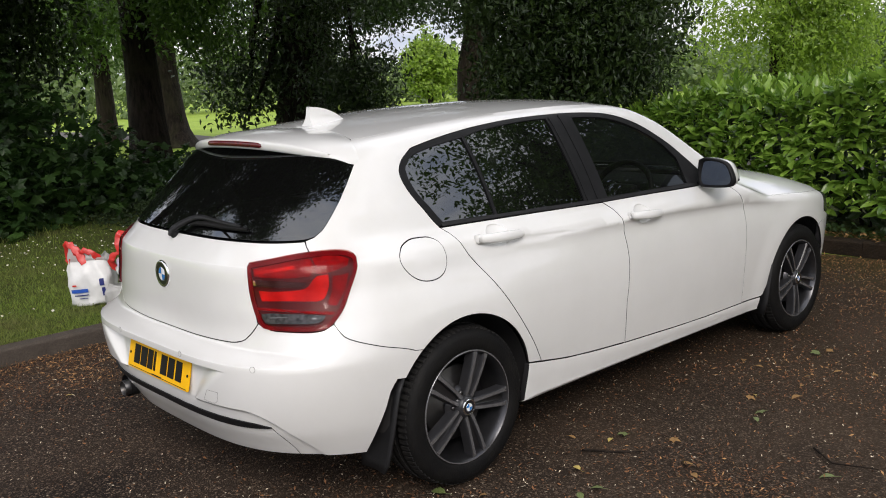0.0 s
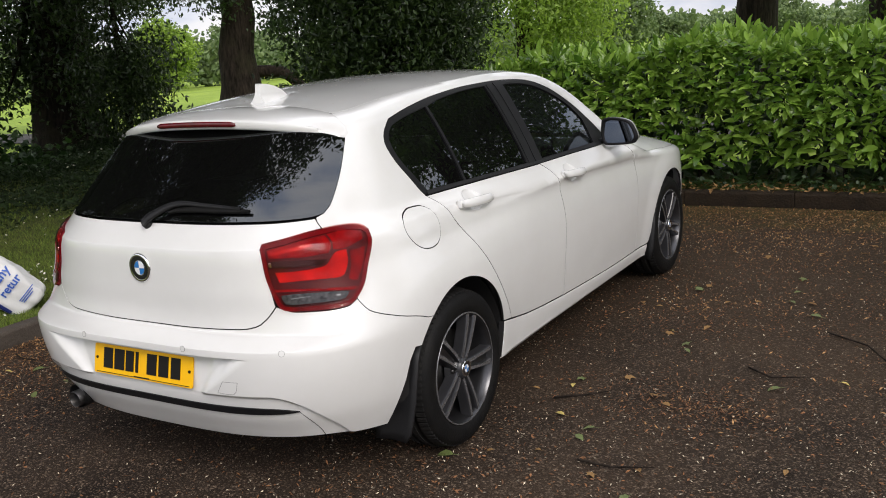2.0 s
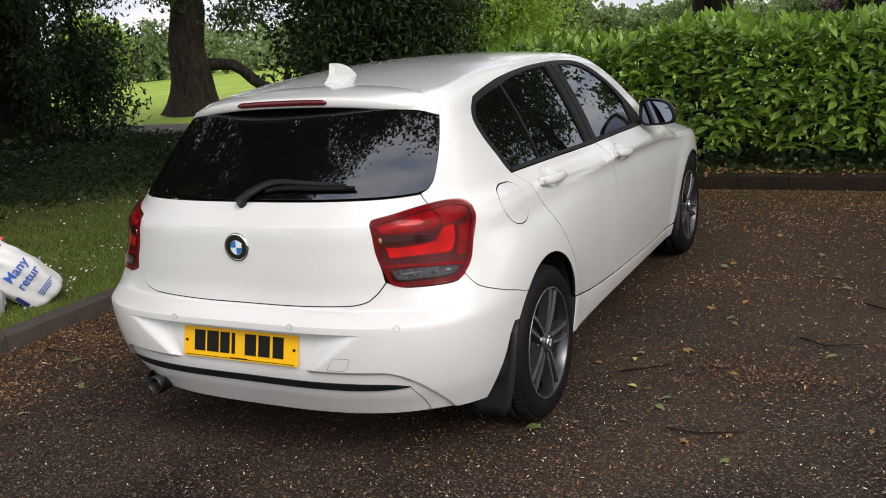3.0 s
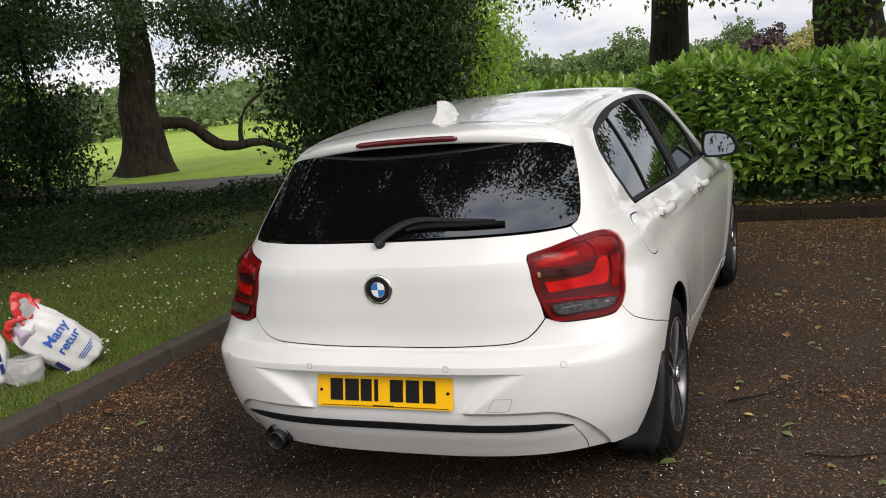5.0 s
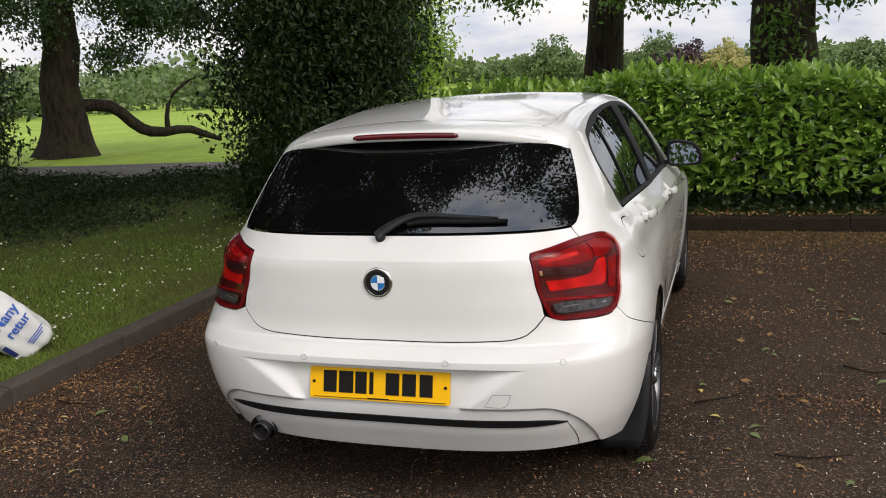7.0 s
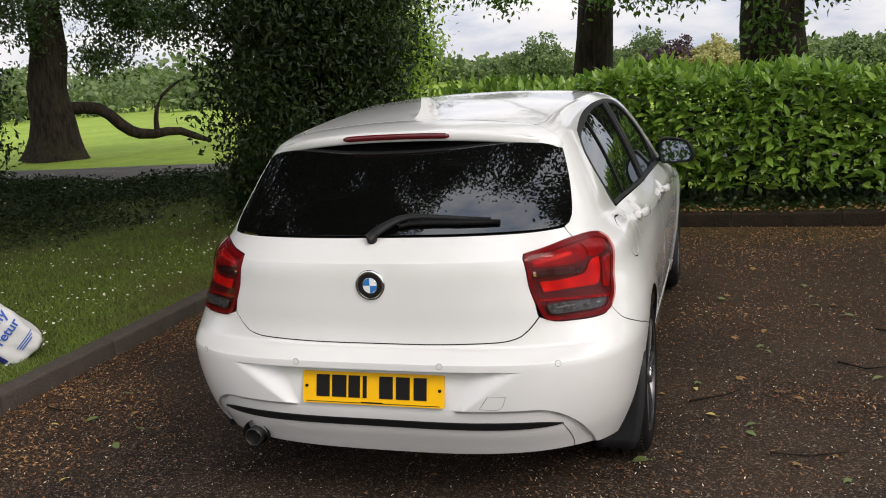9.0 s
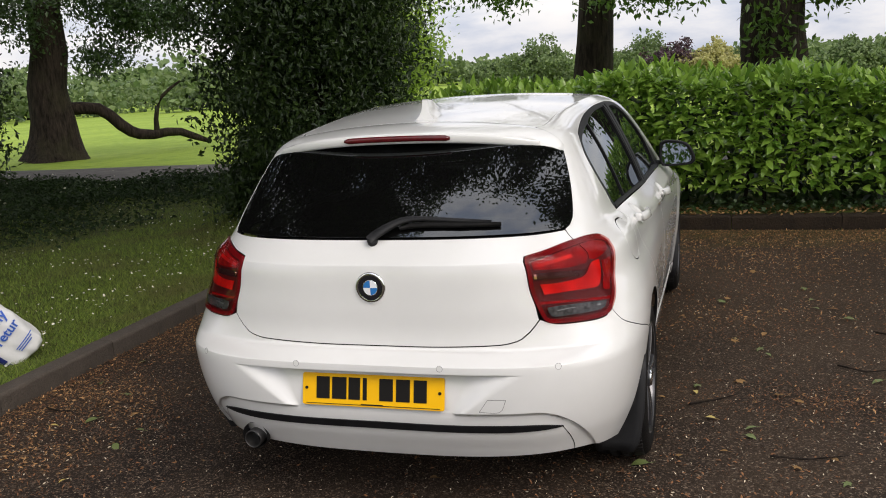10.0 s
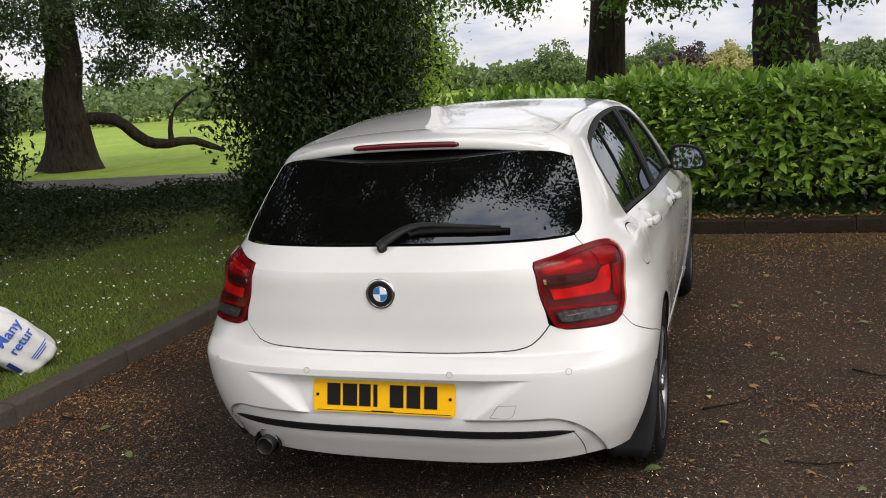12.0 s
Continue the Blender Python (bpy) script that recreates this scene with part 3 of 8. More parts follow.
tree("ivy_tree", "dark ivy-covered tree with black shaded foliage", (-13.35, 9.05), 0.62, 8.0, [(((0, 0, 7.6), (5, 5, 3.2)), 0.36), (((0.0, 0.0, 2.4), (0.85, 0.85, 2.4)), 0.32), (((-0.8, -1.15, 1.9), (0.8, 0.8, 1.2)), 0.10), (((1.5, 1.5, 4.4), (2.0, 1.8, 0.9)), 0.16)], M_HOLLY, 0.14, 500, 46, 0.28, 26)
tree("sapling", "dark leafy sapling at the edge of the grass", (-11.35, 8.8), 0.07, 3.2, [(((0, 0, 1.3), (0.95, 0.9, 1.3)), 0.75), (((-0.5, 0, 3.1), (1.2, 1.1, 0.8)), 0.25)], M_HOLLY, 0.11, 210, 48, 0.24, 27, limbs=14, flare=1.1)
tree("parkland_tree", "tall tree with a dark upright trunk near the drive", (-12.90, 5.18), 0.345, 8.5, [(((0, 0, 8.0), (5.5, 5, 3.4)), 0.80), (((0.3, 0.6, 3.3), (1.6, 1.3, 0.7)), 0.09), (((-0.6, -1.0, 2.75), (0.9, 0.8, 0.55)), 0.05), (((0.55, 0.85, 2.7), (0.6, 0.5, 0.5)), 0.035)], M_LEAF, 0.14, 560, 44, 0.34, 28, low=1.75, lean=(-1.5, 0.6))
tree("parkland_tree", "tree with a slim pale brown trunk on the lawn", (-28.5, 10.9), 0.33, 8.5, [(((0, 0, 4.2), (5, 4, 1.5)), 0.7), (((0, 0, 7.4), (5, 4.5, 2.2)), 0.3)], M_LEAF, 0.17, 300, 50, 0.4, 29, low=2.4)
tree("parkland_tree", "broad tree with a flared brown trunk on the lawn", (-23.1, 10.6), 0.46, 9, [(((0, 0, 4.4), (5, 4, 1.5)), 0.7), (((0, 0, 7.6), (5, 4.5, 2.2)), 0.3)], M_LEAF, 0.17, 320, 50, 0.4, 30, low=2.8, flare=2.1, lean=(-1.2, 0.5))


def maple_shrub(name, at, radii, n, seed, size=0.16):
    rng = np.random.default_rng(seed)
    ob = empty(name, "bushy maple shrub with broad lobed dark green leaves", "shrub", (at[0], at[1], float(ground_z(*at))))
    d = rng.normal(0, 1, (n, 3))
    d /= np.linalg.norm(d, axis=1)[:, None]
    d[:, 2] = np.abs(d[:, 2])
    r = rng.random(n) ** 0.3 * (1 + 0.2 * np.sin(d[:, 0] * 6) + 0.15 * np.sin(d[:, 1] * 7 + 1))
    p = d * r[:, None] * np.array(radii)
    p[:, 2] = np.clip(p[:, 2], 0.06, None) + rng.normal(0, 0.03, n)
    rot = turns(n, rng, 0.55)
    child("leaves", raw_mesh("leaves", *scatter(MAPLE_V, MAPLE_F, rot, p, size * rng.uniform(0.5, 1.25, n)), M_MAPLE), ob)["kind"] = "stuff"
    for i in range(26):
        q = p[rng.integers(n)]
        child("stem", raw_mesh("stem", *tube([(q[0] * 0.2, q[1] * 0.2, 0), (q[0] * 0.55, q[1] * 0.55, q[2] * 0.6), tuple(q)], [0.018, 0.012, 0.004], 5), M_BARK, True), ob)
    return ob


maple_shrub("maple_shrub", (-7.75, 0.45), (1.4, 1.45, 1.95), 5600, 41)
maple_shrub("maple_shrub", (-9.4, 2.7), (1.4, 1.2, 0.9), 2200, 42)
maple_shrub("maple_shrub", (-10.7, 5.4), (1.3, 1.2, 0.62), 1300, 43, 0.13)
tree("evergreen_tree", "black-green holly thicket behind the maple shrub", (-11.3, 1.85), 0.16, 4.5, [(((0, 0, 2.5), (1.1, 1.1, 2.0)), 0.6), (((0, 0, 4.4), (2.2, 2.2, 1.8)), 0.40)], M_HOLLY, 0.13, 560, 50, 0.24, 44)

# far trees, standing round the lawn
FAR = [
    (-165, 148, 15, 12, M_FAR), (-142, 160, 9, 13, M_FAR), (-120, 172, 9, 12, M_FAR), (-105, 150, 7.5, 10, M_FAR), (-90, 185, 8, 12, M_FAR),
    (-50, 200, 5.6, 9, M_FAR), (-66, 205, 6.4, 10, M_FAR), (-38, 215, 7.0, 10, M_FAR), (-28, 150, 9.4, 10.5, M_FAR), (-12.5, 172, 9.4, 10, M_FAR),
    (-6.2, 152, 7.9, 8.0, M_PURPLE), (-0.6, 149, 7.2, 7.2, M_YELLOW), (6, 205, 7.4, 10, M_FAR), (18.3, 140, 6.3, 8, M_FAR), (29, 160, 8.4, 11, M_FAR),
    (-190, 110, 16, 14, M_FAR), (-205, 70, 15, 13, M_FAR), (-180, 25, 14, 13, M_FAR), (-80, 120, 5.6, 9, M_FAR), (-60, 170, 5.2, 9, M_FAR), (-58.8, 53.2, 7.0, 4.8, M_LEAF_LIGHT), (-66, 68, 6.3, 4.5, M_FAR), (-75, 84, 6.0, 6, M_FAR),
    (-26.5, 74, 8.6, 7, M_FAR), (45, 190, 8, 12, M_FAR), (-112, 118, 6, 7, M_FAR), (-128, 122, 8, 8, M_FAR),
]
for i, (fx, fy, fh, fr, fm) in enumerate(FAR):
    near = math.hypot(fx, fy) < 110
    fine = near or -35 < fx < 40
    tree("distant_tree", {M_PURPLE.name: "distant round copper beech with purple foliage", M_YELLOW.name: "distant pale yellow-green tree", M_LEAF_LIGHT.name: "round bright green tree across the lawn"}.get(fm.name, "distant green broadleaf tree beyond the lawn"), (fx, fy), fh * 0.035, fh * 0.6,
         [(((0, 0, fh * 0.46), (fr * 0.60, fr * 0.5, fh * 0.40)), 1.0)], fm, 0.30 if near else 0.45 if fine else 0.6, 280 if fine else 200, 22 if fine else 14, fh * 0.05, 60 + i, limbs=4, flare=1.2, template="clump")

# trees out of view beside and behind the camera's path, for reflections and shade
SHADE = "tall unseen broadleaf tree, placed for reflections and shade"
# the crowns over the verge are unseen, added to darken the ground below
tree("parkland_tree", SHADE, (-8.8, -0.6), 0.45, 8.0, [(((0.6, 0.5, 8.2), (4.2, 4.4, 3.0)), 0.38), (((3.7, 1.8, 7.6), (2.6, 2.6, 1.5)), 0.16), (((2.4, 6.0, 6.6), (3.8, 3.6, 2.0)), 0.22), (((-1.5, 2.2, 4.8), (2.6, 2.6, 1.6)), 0.12), (((0.2, -0.8, 5.0), (2.8, 3.6, 2.2)), 0.28), (((0.6, 7.6, 5.6), (3.4, 2.4, 1.2)), 0.24), (((-3.2, 6.2, 5.6), (2.6, 2.4, 1.2)), 0.16), (((6.3, 0.6, 7.2), (1.6, 1.8, 0.6)), 0.045)], M_LEAF_DARK, 0.17, 1500, 46, 0.36, 90, low=2.2)
tree("parkland_tree", SHADE, (-9.4, -4.4), 0.40, 7.5, [(((5.5, 2.0, 7.4), (3.2, 3.3, 1.2)), 0.88), (((10.0, 4.85, 7.1), (3.7, 1.7, 0.45)), 0.56), (((8.5, 3.75, 7.15), (1.5, 1.1, 0.4)), 0.14), (((0.5, 0.5, 7.0), (2.6, 2.6, 2.0)), 0.10)], M_LEAF_DARK, 0.13, 1250, 56, 0.20, 96)
tree("parkland_tree", SHADE, (7.5, 10.6), 0.45, 8.0, [(((0, 0, 6.9), (3.5, 3.7, 3.3)), 0.92), (((-0.5, 0.8, 2.7), (0.8, 0.8, 0.7)), 0.08)], M_LEAF, 0.17, 520, 46, 0.26, 91)
tree("parkland_tree", SHADE, (5.5, 12.2), 0.22, 6.5, [(((-0.5, -0.3, 5.8), (2.8, 2.2, 2.6)), 1.0)], M_LEAF, 0.15, 420, 42, 0.20, 97)
tree("parkland_tree", SHADE, (9.8, 2.2), 0.40, 7.5, [(((0, 0, 7.4), (3.0, 2.8, 1.5)), 0.3), (((-5.3, -3.4, 7.0), (1.7, 1.9, 0.6)), 0.5)], M_LEAF_DARK, 0.16, 420, 44, 0.24, 98)
tree("parkland_tree", SHADE, (15.5, 6.0), 0.45, 8.0, [(((0, 0, 6.0), (4.6, 4.4, 4.6)), 1.0)], M_LEAF, 0.22, 300, 40, 0.40, 94)
tree("parkland_tree", SHADE, (31, -22), 0.4, 5.5, [(((0, 0, 4.2), (3.6, 3.6, 3.2)), 1.0)], M_LEAF, 0.24, 240, 34, 0.42, 92)
tree("parkland_tree", SHADE, (-8.5, -22.0), 0.40, 6, [(((0, 0, 4.6), (4.4, 3.6, 3.6)), 1.0)], M_LEAF_DARK, 0.24, 280, 34, 0.45, 93)
tree("parkland_tree", SHADE, (5.5, -30), 0.40, 6, [(((0, 0, 4.6), (5.0, 4.0, 3.8)), 1.0)], M_LEAF, 0.26, 240, 34, 0.45, 95)

# the belt of woods beyond the lawn


def far_woods():
    rng = np.random.default_rng(77)
    parts = []
    for k in range(230):
        a = radians(-80 + 110 * k / 229) + rng.normal(0, 0.006)
        near = a < radians(-22)
        d = rng.uniform(88, 125) if near else rng.uniform(215, 270)
        x, y = d * math.sin(a), d * math.cos(a)
        h = rng.uniform(5.5, 9.5) if a < radians(-52) else rng.uniform(3.2, 6.4) if near else rng.uniform(4.8, 7.0)
        w = h * rng.uniform(0.5, 0.8)
        n = 140
        q = rng.normal(0, 1, (n, 3))
        q /= np.linalg.norm(q, axis=1)[:, None]
        q *= rng.random(n)[:, None] ** 0.35
        z0 = float(ground_z(x, y))
        pos = q * np.array([w, w, h * 0.5]) + np.array([x, y, z0 + h * 0.48])
        parts.append(scatter(CLUMP_V, CLUMP_F, turns(n, rng), pos, rng.uniform(0.8, 1.7, n) * (0.5 if near else 1.0)))
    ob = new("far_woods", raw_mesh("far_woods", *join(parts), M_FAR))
    return tagged(ob, "green belt of woods beyond the lawn, haze put into its colour", "woods", kind="stuff")


far_woods()

# ---- car surface ----
# One smooth outer form: x to the right, y forward from the rear axle, z up from the ground.


def smooth01(t):
    t = np.clip(t, 0, 1)
    return t * t * (3 - 2 * t)


def table(z, zs, vs):
    """Smooth interpolation (monotone cubic) through a short table."""
    zs, vs = np.asarray(zs, float), np.asarray(vs, float)
    h, d = np.diff(zs), np.diff(vs) / np.diff(zs)
    m = np.zeros(len(zs))
    m[0], m[-1] = d[0], d[-1]
    for i in range(1, len(zs) - 1):
        m[i] = 0 if d[i - 1] * d[i] <= 0 else (h[i - 1] + h[i]) * 3 / ((2 * h[i] + h[i - 1]) / d[i - 1] + (h[i] + 2 * h[i - 1]) / d[i])
    z = np.clip(z, zs[0], zs[-1])
    k = np.clip(np.searchsorted(zs, z, side="right") - 1, 0, len(h) - 1)
    t = (z - zs[k]) / h[k]
    return vs[k] * (1 + 2 * t) * (1 - t) ** 2 + h[k] * m[k] * t * (1 - t) ** 2 + vs[k + 1] * t * t * (3 - 2 * t) + h[k] * m[k + 1] * t * t * (t - 1)


# half widths by height at the rear wheel and at the doors
Z_A = (0.18, 0.24, 0.30, 0.40, 0.52, 0.62, 0.70, 0.78, 0.86, 0.925, 0.945, 1.01, 1.10, 1.20, 1.31, 1.42)
W_A = (0.790, 0.815, 0.838, 0.864, 0.880, 0.885, 0.881, 0.866, 0.838, 0.826, 0.815, 0.745, 0.708, 0.664, 0.606, 0.530)
Z_B = (0.18, 0.24, 0.32, 0.42, 0.52, 0.62, 0.70, 0.78, 0.85, 0.888, 0.91, 0.983, 1.10, 1.22, 1.36, 1.44)
W_B = (0.800, 0.822, 0.836, 0.851, 0.862, 0.868, 0.868, 0.864, 0.859, 0.858, 0.845, 0.785, 0.736, 0.683, 0.612, 0.560)
# rear face: distance behind the axle, and squareness of the corners
Z_R = (0.18, 0.25, 0.30, 0.38, 0.46, 0.56, 0.605, 0.6275, 0.6300, 0.652, 0.658, 0.70, 0.80, 0.88, 0.950, 0.9535, 1.03, 1.15, 1.27, 1.36, 1.44)
D_R = (0.725, 0.765, 0.795, 0.838, 0.858, 0.866, 0.867, 0.8665, 0.8620, 0.790, 0.770, 0.769, 0.776, 0.777, 0.7715, 0.7685, 0.694, 0.570, 0.445, 0.345, 0.25)
Z_N = (0.18, 0.27, 0.40, 0.61, 0.68, 0.75, 0.95, 1.03, 1.27, 1.44)
N_R = (3.4, 3.4, 3.5, 3.75, 3.5, 3.3, 3.15, 3.4, 3.4, 3.4)


# the crease along the flanks: height by distance forward of the rear axle
CREASE_Y = (-0.62, -0.25, -0.05, 0.35, 0.70, 1.05, 1.46, 1.98, 2.45, 3.0)
CREASE_Z = (1.000, 0.975, 0.963, 0.928, 0.905, 0.889, 0.876, 0.848, 0.797, 0.74)


def crease_z(y):
    return np.interp(y, CREASE_Y, CREASE_Z)


def undercut(y, z):
    """How far the flank draws in just below its crease."""
    t = np.clip(crease_z(y) - z, 0, None) / 0.034
    strong = np.interp(y, (-0.45, -0.1, 0.4, 2.2, 2.75), (0.0, 0.0035, 0.0065, 0.0065, 0.0))
    return strong * t * np.exp(1 - t)


# without the step over the bumper, as the tail turns the corner
Z_S = (0.18, 0.25, 0.30, 0.38, 0.46, 0.56, 0.605, 0.64, 0.70, 0.76, 0.80, 0.88, 0.952, 0.960, 1.03, 1.15, 1.27, 1.36, 1.44)
D_S = (0.725, 0.765, 0.795, 0.838, 0.858, 0.866, 0.866, 0.853, 0.812, 0.781, 0.776, 0.776, 0.768, 0.760, 0.694, 0.570, 0.445, 0.345, 0.25)


def rear_depth(c, z):
    """Distance of the rear face behind the axle; c is the angle from the flank."""
    k = smooth01((c - 0.58) / 0.40)
    return table(z, Z_S, D_S) * (1 - k) + table(z, Z_R, D_R) * k


def half_width(y, z):
    a, b = table(z, Z_A, W_A), table(z, Z_B, W_B)
    x = a + (b - a) * smooth01(np.asarray(y) / 0.9)
    # wheel-arch swell
    for yc in (0.0, 2.69):
        r = np.hypot(y - yc, (z - 0.317))
        x = x + (0.010 if yc else 0.004) * smooth01((0.52 - r) / 0.14) * (z < 0.85)
    return x - undercut(y, z)


def front_depth(z):
    return table(z, (0.15, 0.3, 0.5, 0.62, 0.72, 0.80, 0.9, 1.05), (1.08, 1.14, 1.185, 1.185, 1.16, 1.10, 0.95, 0.6))


Y_FRONT = 2.30


def hull(u, z):
    """Point of the upright form. u < 0: angle round the tail (-pi/2 is the middle of the rear); 0 to Y_FRONT: metres along the
    side; beyond: angle round the nose."""
    u, z = np.broadcast_arrays(np.asarray(u, float), np.asarray(z, float))
    th = np.clip(-u, 0, np.pi)
    n = table(z, Z_N, N_R)
    c, s = np.cos(th), np.sin(th)
    r = (np.abs(c) ** n + np.abs(s) ** n) ** (-1 / n)
    w0 = half_width(0 * z, z)
    xr, yr = w0 * r * c, -rear_depth(np.minimum(th, np.pi - th), z) * r * s
    ph = np.clip(u - Y_FRONT, 0, np.pi)
    c, s = np.cos(ph), np.sin(ph)
    r = (np.abs(c) ** 3.8 + np.abs(s) ** 3.8) ** (-1 / 3.8)
    yf = np.where(u > Y_FRONT, Y_FRONT + front_depth(z) * r * s, np.clip(u, 0, Y_FRONT))
    xf = half_width(yf, z) * r * c
    front = u >= 0
    return np.stack([np.where(front, xf, xr), np.where(front, yf, yr), z], -1)


def u_at(y, z):
    """The u at which the right-hand skin stands at y."""
    y, z = np.broadcast_arrays(np.asarray(y, float), np.asarray(z, float))
    n = table(z, Z_N, N_R)
    back = np.zeros_like(y)
    for _ in range(6):
        t = np.clip(-y / rear_depth(-back, z), 0, 0.9999)
        back = -np.arctan2(t, (1 - t ** n) ** (1 / n))
    t = np.clip((y - Y_FRONT) / front_depth(z), 0, 0.9999)
    nose = Y_FRONT + np.arctan2(t, (1 - t ** 3.8) ** (1 / 3.8))
    return np.where(y < 0, back, np.where(y > Y_FRONT, nose, y))


def top_z(x, y):
    """Height of roof, screen and bonnet."""
    z0 = table(y, (-0.6, -0.42, -0.30, -0.1, 0.2, 0.55, 0.9, 1.2, 1.42, 1.56, 1.85, 2.12, 2.22, 2.6, 3.0, 3.25, 3.42, 3.5), (1.315, 1.349, 1.364, 1.388, 1.415, 1.435, 1.443, 1.435, 1.410, 1.364, 1.190, 1.010, 0.985, 0.952, 0.905, 0.850, 0.76, 0.65))
    return z0 - (0.11 + 0.07 * smooth01((y - 2.1) / 0.3)) * np.abs(x) ** 2.3


def smin(a, b, k):
    h = np.clip(0.5 + 0.5 * (b - a) / k, 0, 1)
    return b + (a - b) * h - k * h * (1 - h)


def body(u, z):
    """Side and rear skin, rounded over towards the roof."""
    p = hull(u, z)
    zt = top_z(p[..., 0], p[..., 1])
    # near the roof the skin leans in
    lean = smooth01((p[..., 2] - zt + 0.075) / 0.13)
    q = p.copy()
    q[..., 0] = p[..., 0] * (1 - 0.05 * lean ** 2)
    q[..., 2] = smin(p[..., 2], zt, 0.05)
    return q


def rear_recess(x, z):
    """How far the rear bumper steps in: the pocket for the plate and the lower centre panel."""
    ax = np.abs(x)
    edge = np.interp(z, (0.46, 0.605), (0.325, 0.545))
    ramp = np.interp(z, (0.46, 0.605), (0.045, 0.20))
    depth = np.interp(z, (0.455, 0.60), (0.020, 0.050))
    pocket = depth * smooth01((edge - ax) / ramp) * smooth01((0.604 - z) / 0.007) * smooth01((z - 0.40) / 0.06)
    top = np.where(ax < 0.56, 0.466, 0.466 - 0.20 * (1 - np.sqrt(np.clip(1 - ((ax - 0.56) / 0.165) ** 2, 0, 1))))
    low = 0.019 * smooth01((top - z) / 0.013) * (ax < 0.73) * smooth01((0.728 - ax) / 0.012)
    return 0.5 * (pocket + low + np.sqrt((pocket - low) ** 2 + 0.004 ** 2)) - 0.002


def skin(u, z):
    """The finished outer skin."""
    p = body(u, z)
    rear = (np.asarray(u) < -0.4)
    q = p.copy()
    q[..., 1] = p[..., 1] + np.where(rear, rear_recess(p[..., 0], p[..., 2]), 0)
    # dishes behind the door handles
    for yc, zc in ((0.262, 0.946), (1.185, 0.907)):
        r2 = ((np.asarray(u) - yc) / 0.062) ** 2 + ((np.asarray(z) - zc) / 0.041) ** 2
        q[..., 0] = q[..., 0] - 0.014 * np.clip(1 - r2, 0, 1) ** 0.6
    return q

# ---- car materials ----


def paint_material():
    m = material("white_car_paint", (0.705, 0.700, 0.688), 0.32, var=(0.67, 0.665, 0.652), scale=3.0, spec=0.5, coat=1.0)
    b = m.node_tree.nodes["Principled BSDF"]
    b.inputs["Coat Roughness"].default_value = 0.045
    return m


def pane_material(name, tint, rough=0.0, ior=1.62):
    """Car glass: mirror gloss by Fresnel over a tinted view through."""
    m = bpy.data.materials.new(name)
    m.use_nodes = True
    nt = m.node_tree
    nt.nodes.remove(nt.nodes["Principled BSDF"])
    tr = nt.nodes.new("ShaderNodeBsdfTransparent")
    tr.inputs["Color"].default_value = (*tint, 1)
    gl = nt.nodes.new("ShaderNodeBsdfGlossy")
    gl.inputs["Roughness"].default_value = rough
    gl.inputs["Color"].default_value = (0.9, 0.95, 1.0, 1)
    fr = nt.nodes.new("ShaderNodeFresnel")
    fr.inputs["IOR"].default_value = ior
    mix = nt.nodes.new("ShaderNodeMixShader")
    nt.links.new(fr.outputs[0], mix.inputs["Fac"])
    nt.links.new(tr.outputs[0], mix.inputs[1])
    nt.links.new(gl.outputs[0], mix.inputs[2])
    dust = nt.nodes.new("ShaderNodeBsdfDiffuse")
    dust.inputs["Color"].default_value = (0.45, 0.45, 0.44, 1)
    film = nt.nodes.new("ShaderNodeMixShader")
    film.inputs["Fac"].default_value = 0.006
    nt.links.new(mix.outputs[0], film.inputs[1])
    nt.links.new(dust.outputs[0], film.inputs[2])
    nt.links.new(film.outputs[0], nt.nodes["Material Output"].inputs["Surface"])
    return m


M_PAINT = paint_material()
M_PRIVACY = pane_material("privacy_glass", (0.05, 0.053, 0.058), 0.0, 1.88)
M_CLEAR = pane_material("tinted_glass", (0.30, 0.34, 0.32), 0.0, 1.72)
M_SCREEN = pane_material("screen_glass", (0.55, 0.6, 0.58))
M_TRIM = material("satin_black_trim", (0.008, 0.008, 0.009), 0.45, var=(0.012, 0.012, 0.013), scale=20, spec=0.14)
M_RUBBER = material("tyre_rubber", (0.005, 0.005, 0.0055), 0.6, spec=0.14, var=(0.009, 0.0085, 0.008), scale=14, bump=0.15, bump_scale=120)
M_PLASTIC = material("black_plastic", (0.008, 0.008, 0.009), 0.55, spec=0.3, var=(0.012, 0.012, 0.013), scale=18, bump=0.1, bump_scale=300)
M_DARK = material("shadowed_steel", (0.008, 0.008, 0.009), 0.8, var=(0.013, 0.012, 0.012), scale=10)
M_CLOTH = material("dark_seat_cloth", (0.016, 0.016, 0.018), 0.9, var=(0.03, 0.03, 0.032), scale=30, bump=0.2)
M_RED = material("red_lens", (0.30, 0.004, 0.006), 0.25, var=(0.15, 0.002, 0.004), scale=30, spec=0.12)
M_RED_BRIGHT = material("bright_red_reflector", (0.66, 0.012, 0.008), 0.3, var=(0.34, 0.004, 0.005), scale=14, spec=0.12)
M_RED_DARK = material("dark_red_lens", (0.075, 0.002, 0.005), 0.3, var=(0.05, 0.002, 0.004), scale=12, spec=0.3)
M_COVER = pane_material("lamp_cover", (0.94, 0.62, 0.60), 0.0, 1.20)
M_RIM = material("maroon_lens_rim", (0.17, 0.0025, 0.007), 0.2, var=(0.10, 0.0015, 0.004), scale=16, spec=0.2)
M_SMOKE = material("smoked_lens", (0.016, 0.006, 0.007), 0.12, var=(0.03, 0.010, 0.011), scale=14, spec=0.35, coat=0.2)
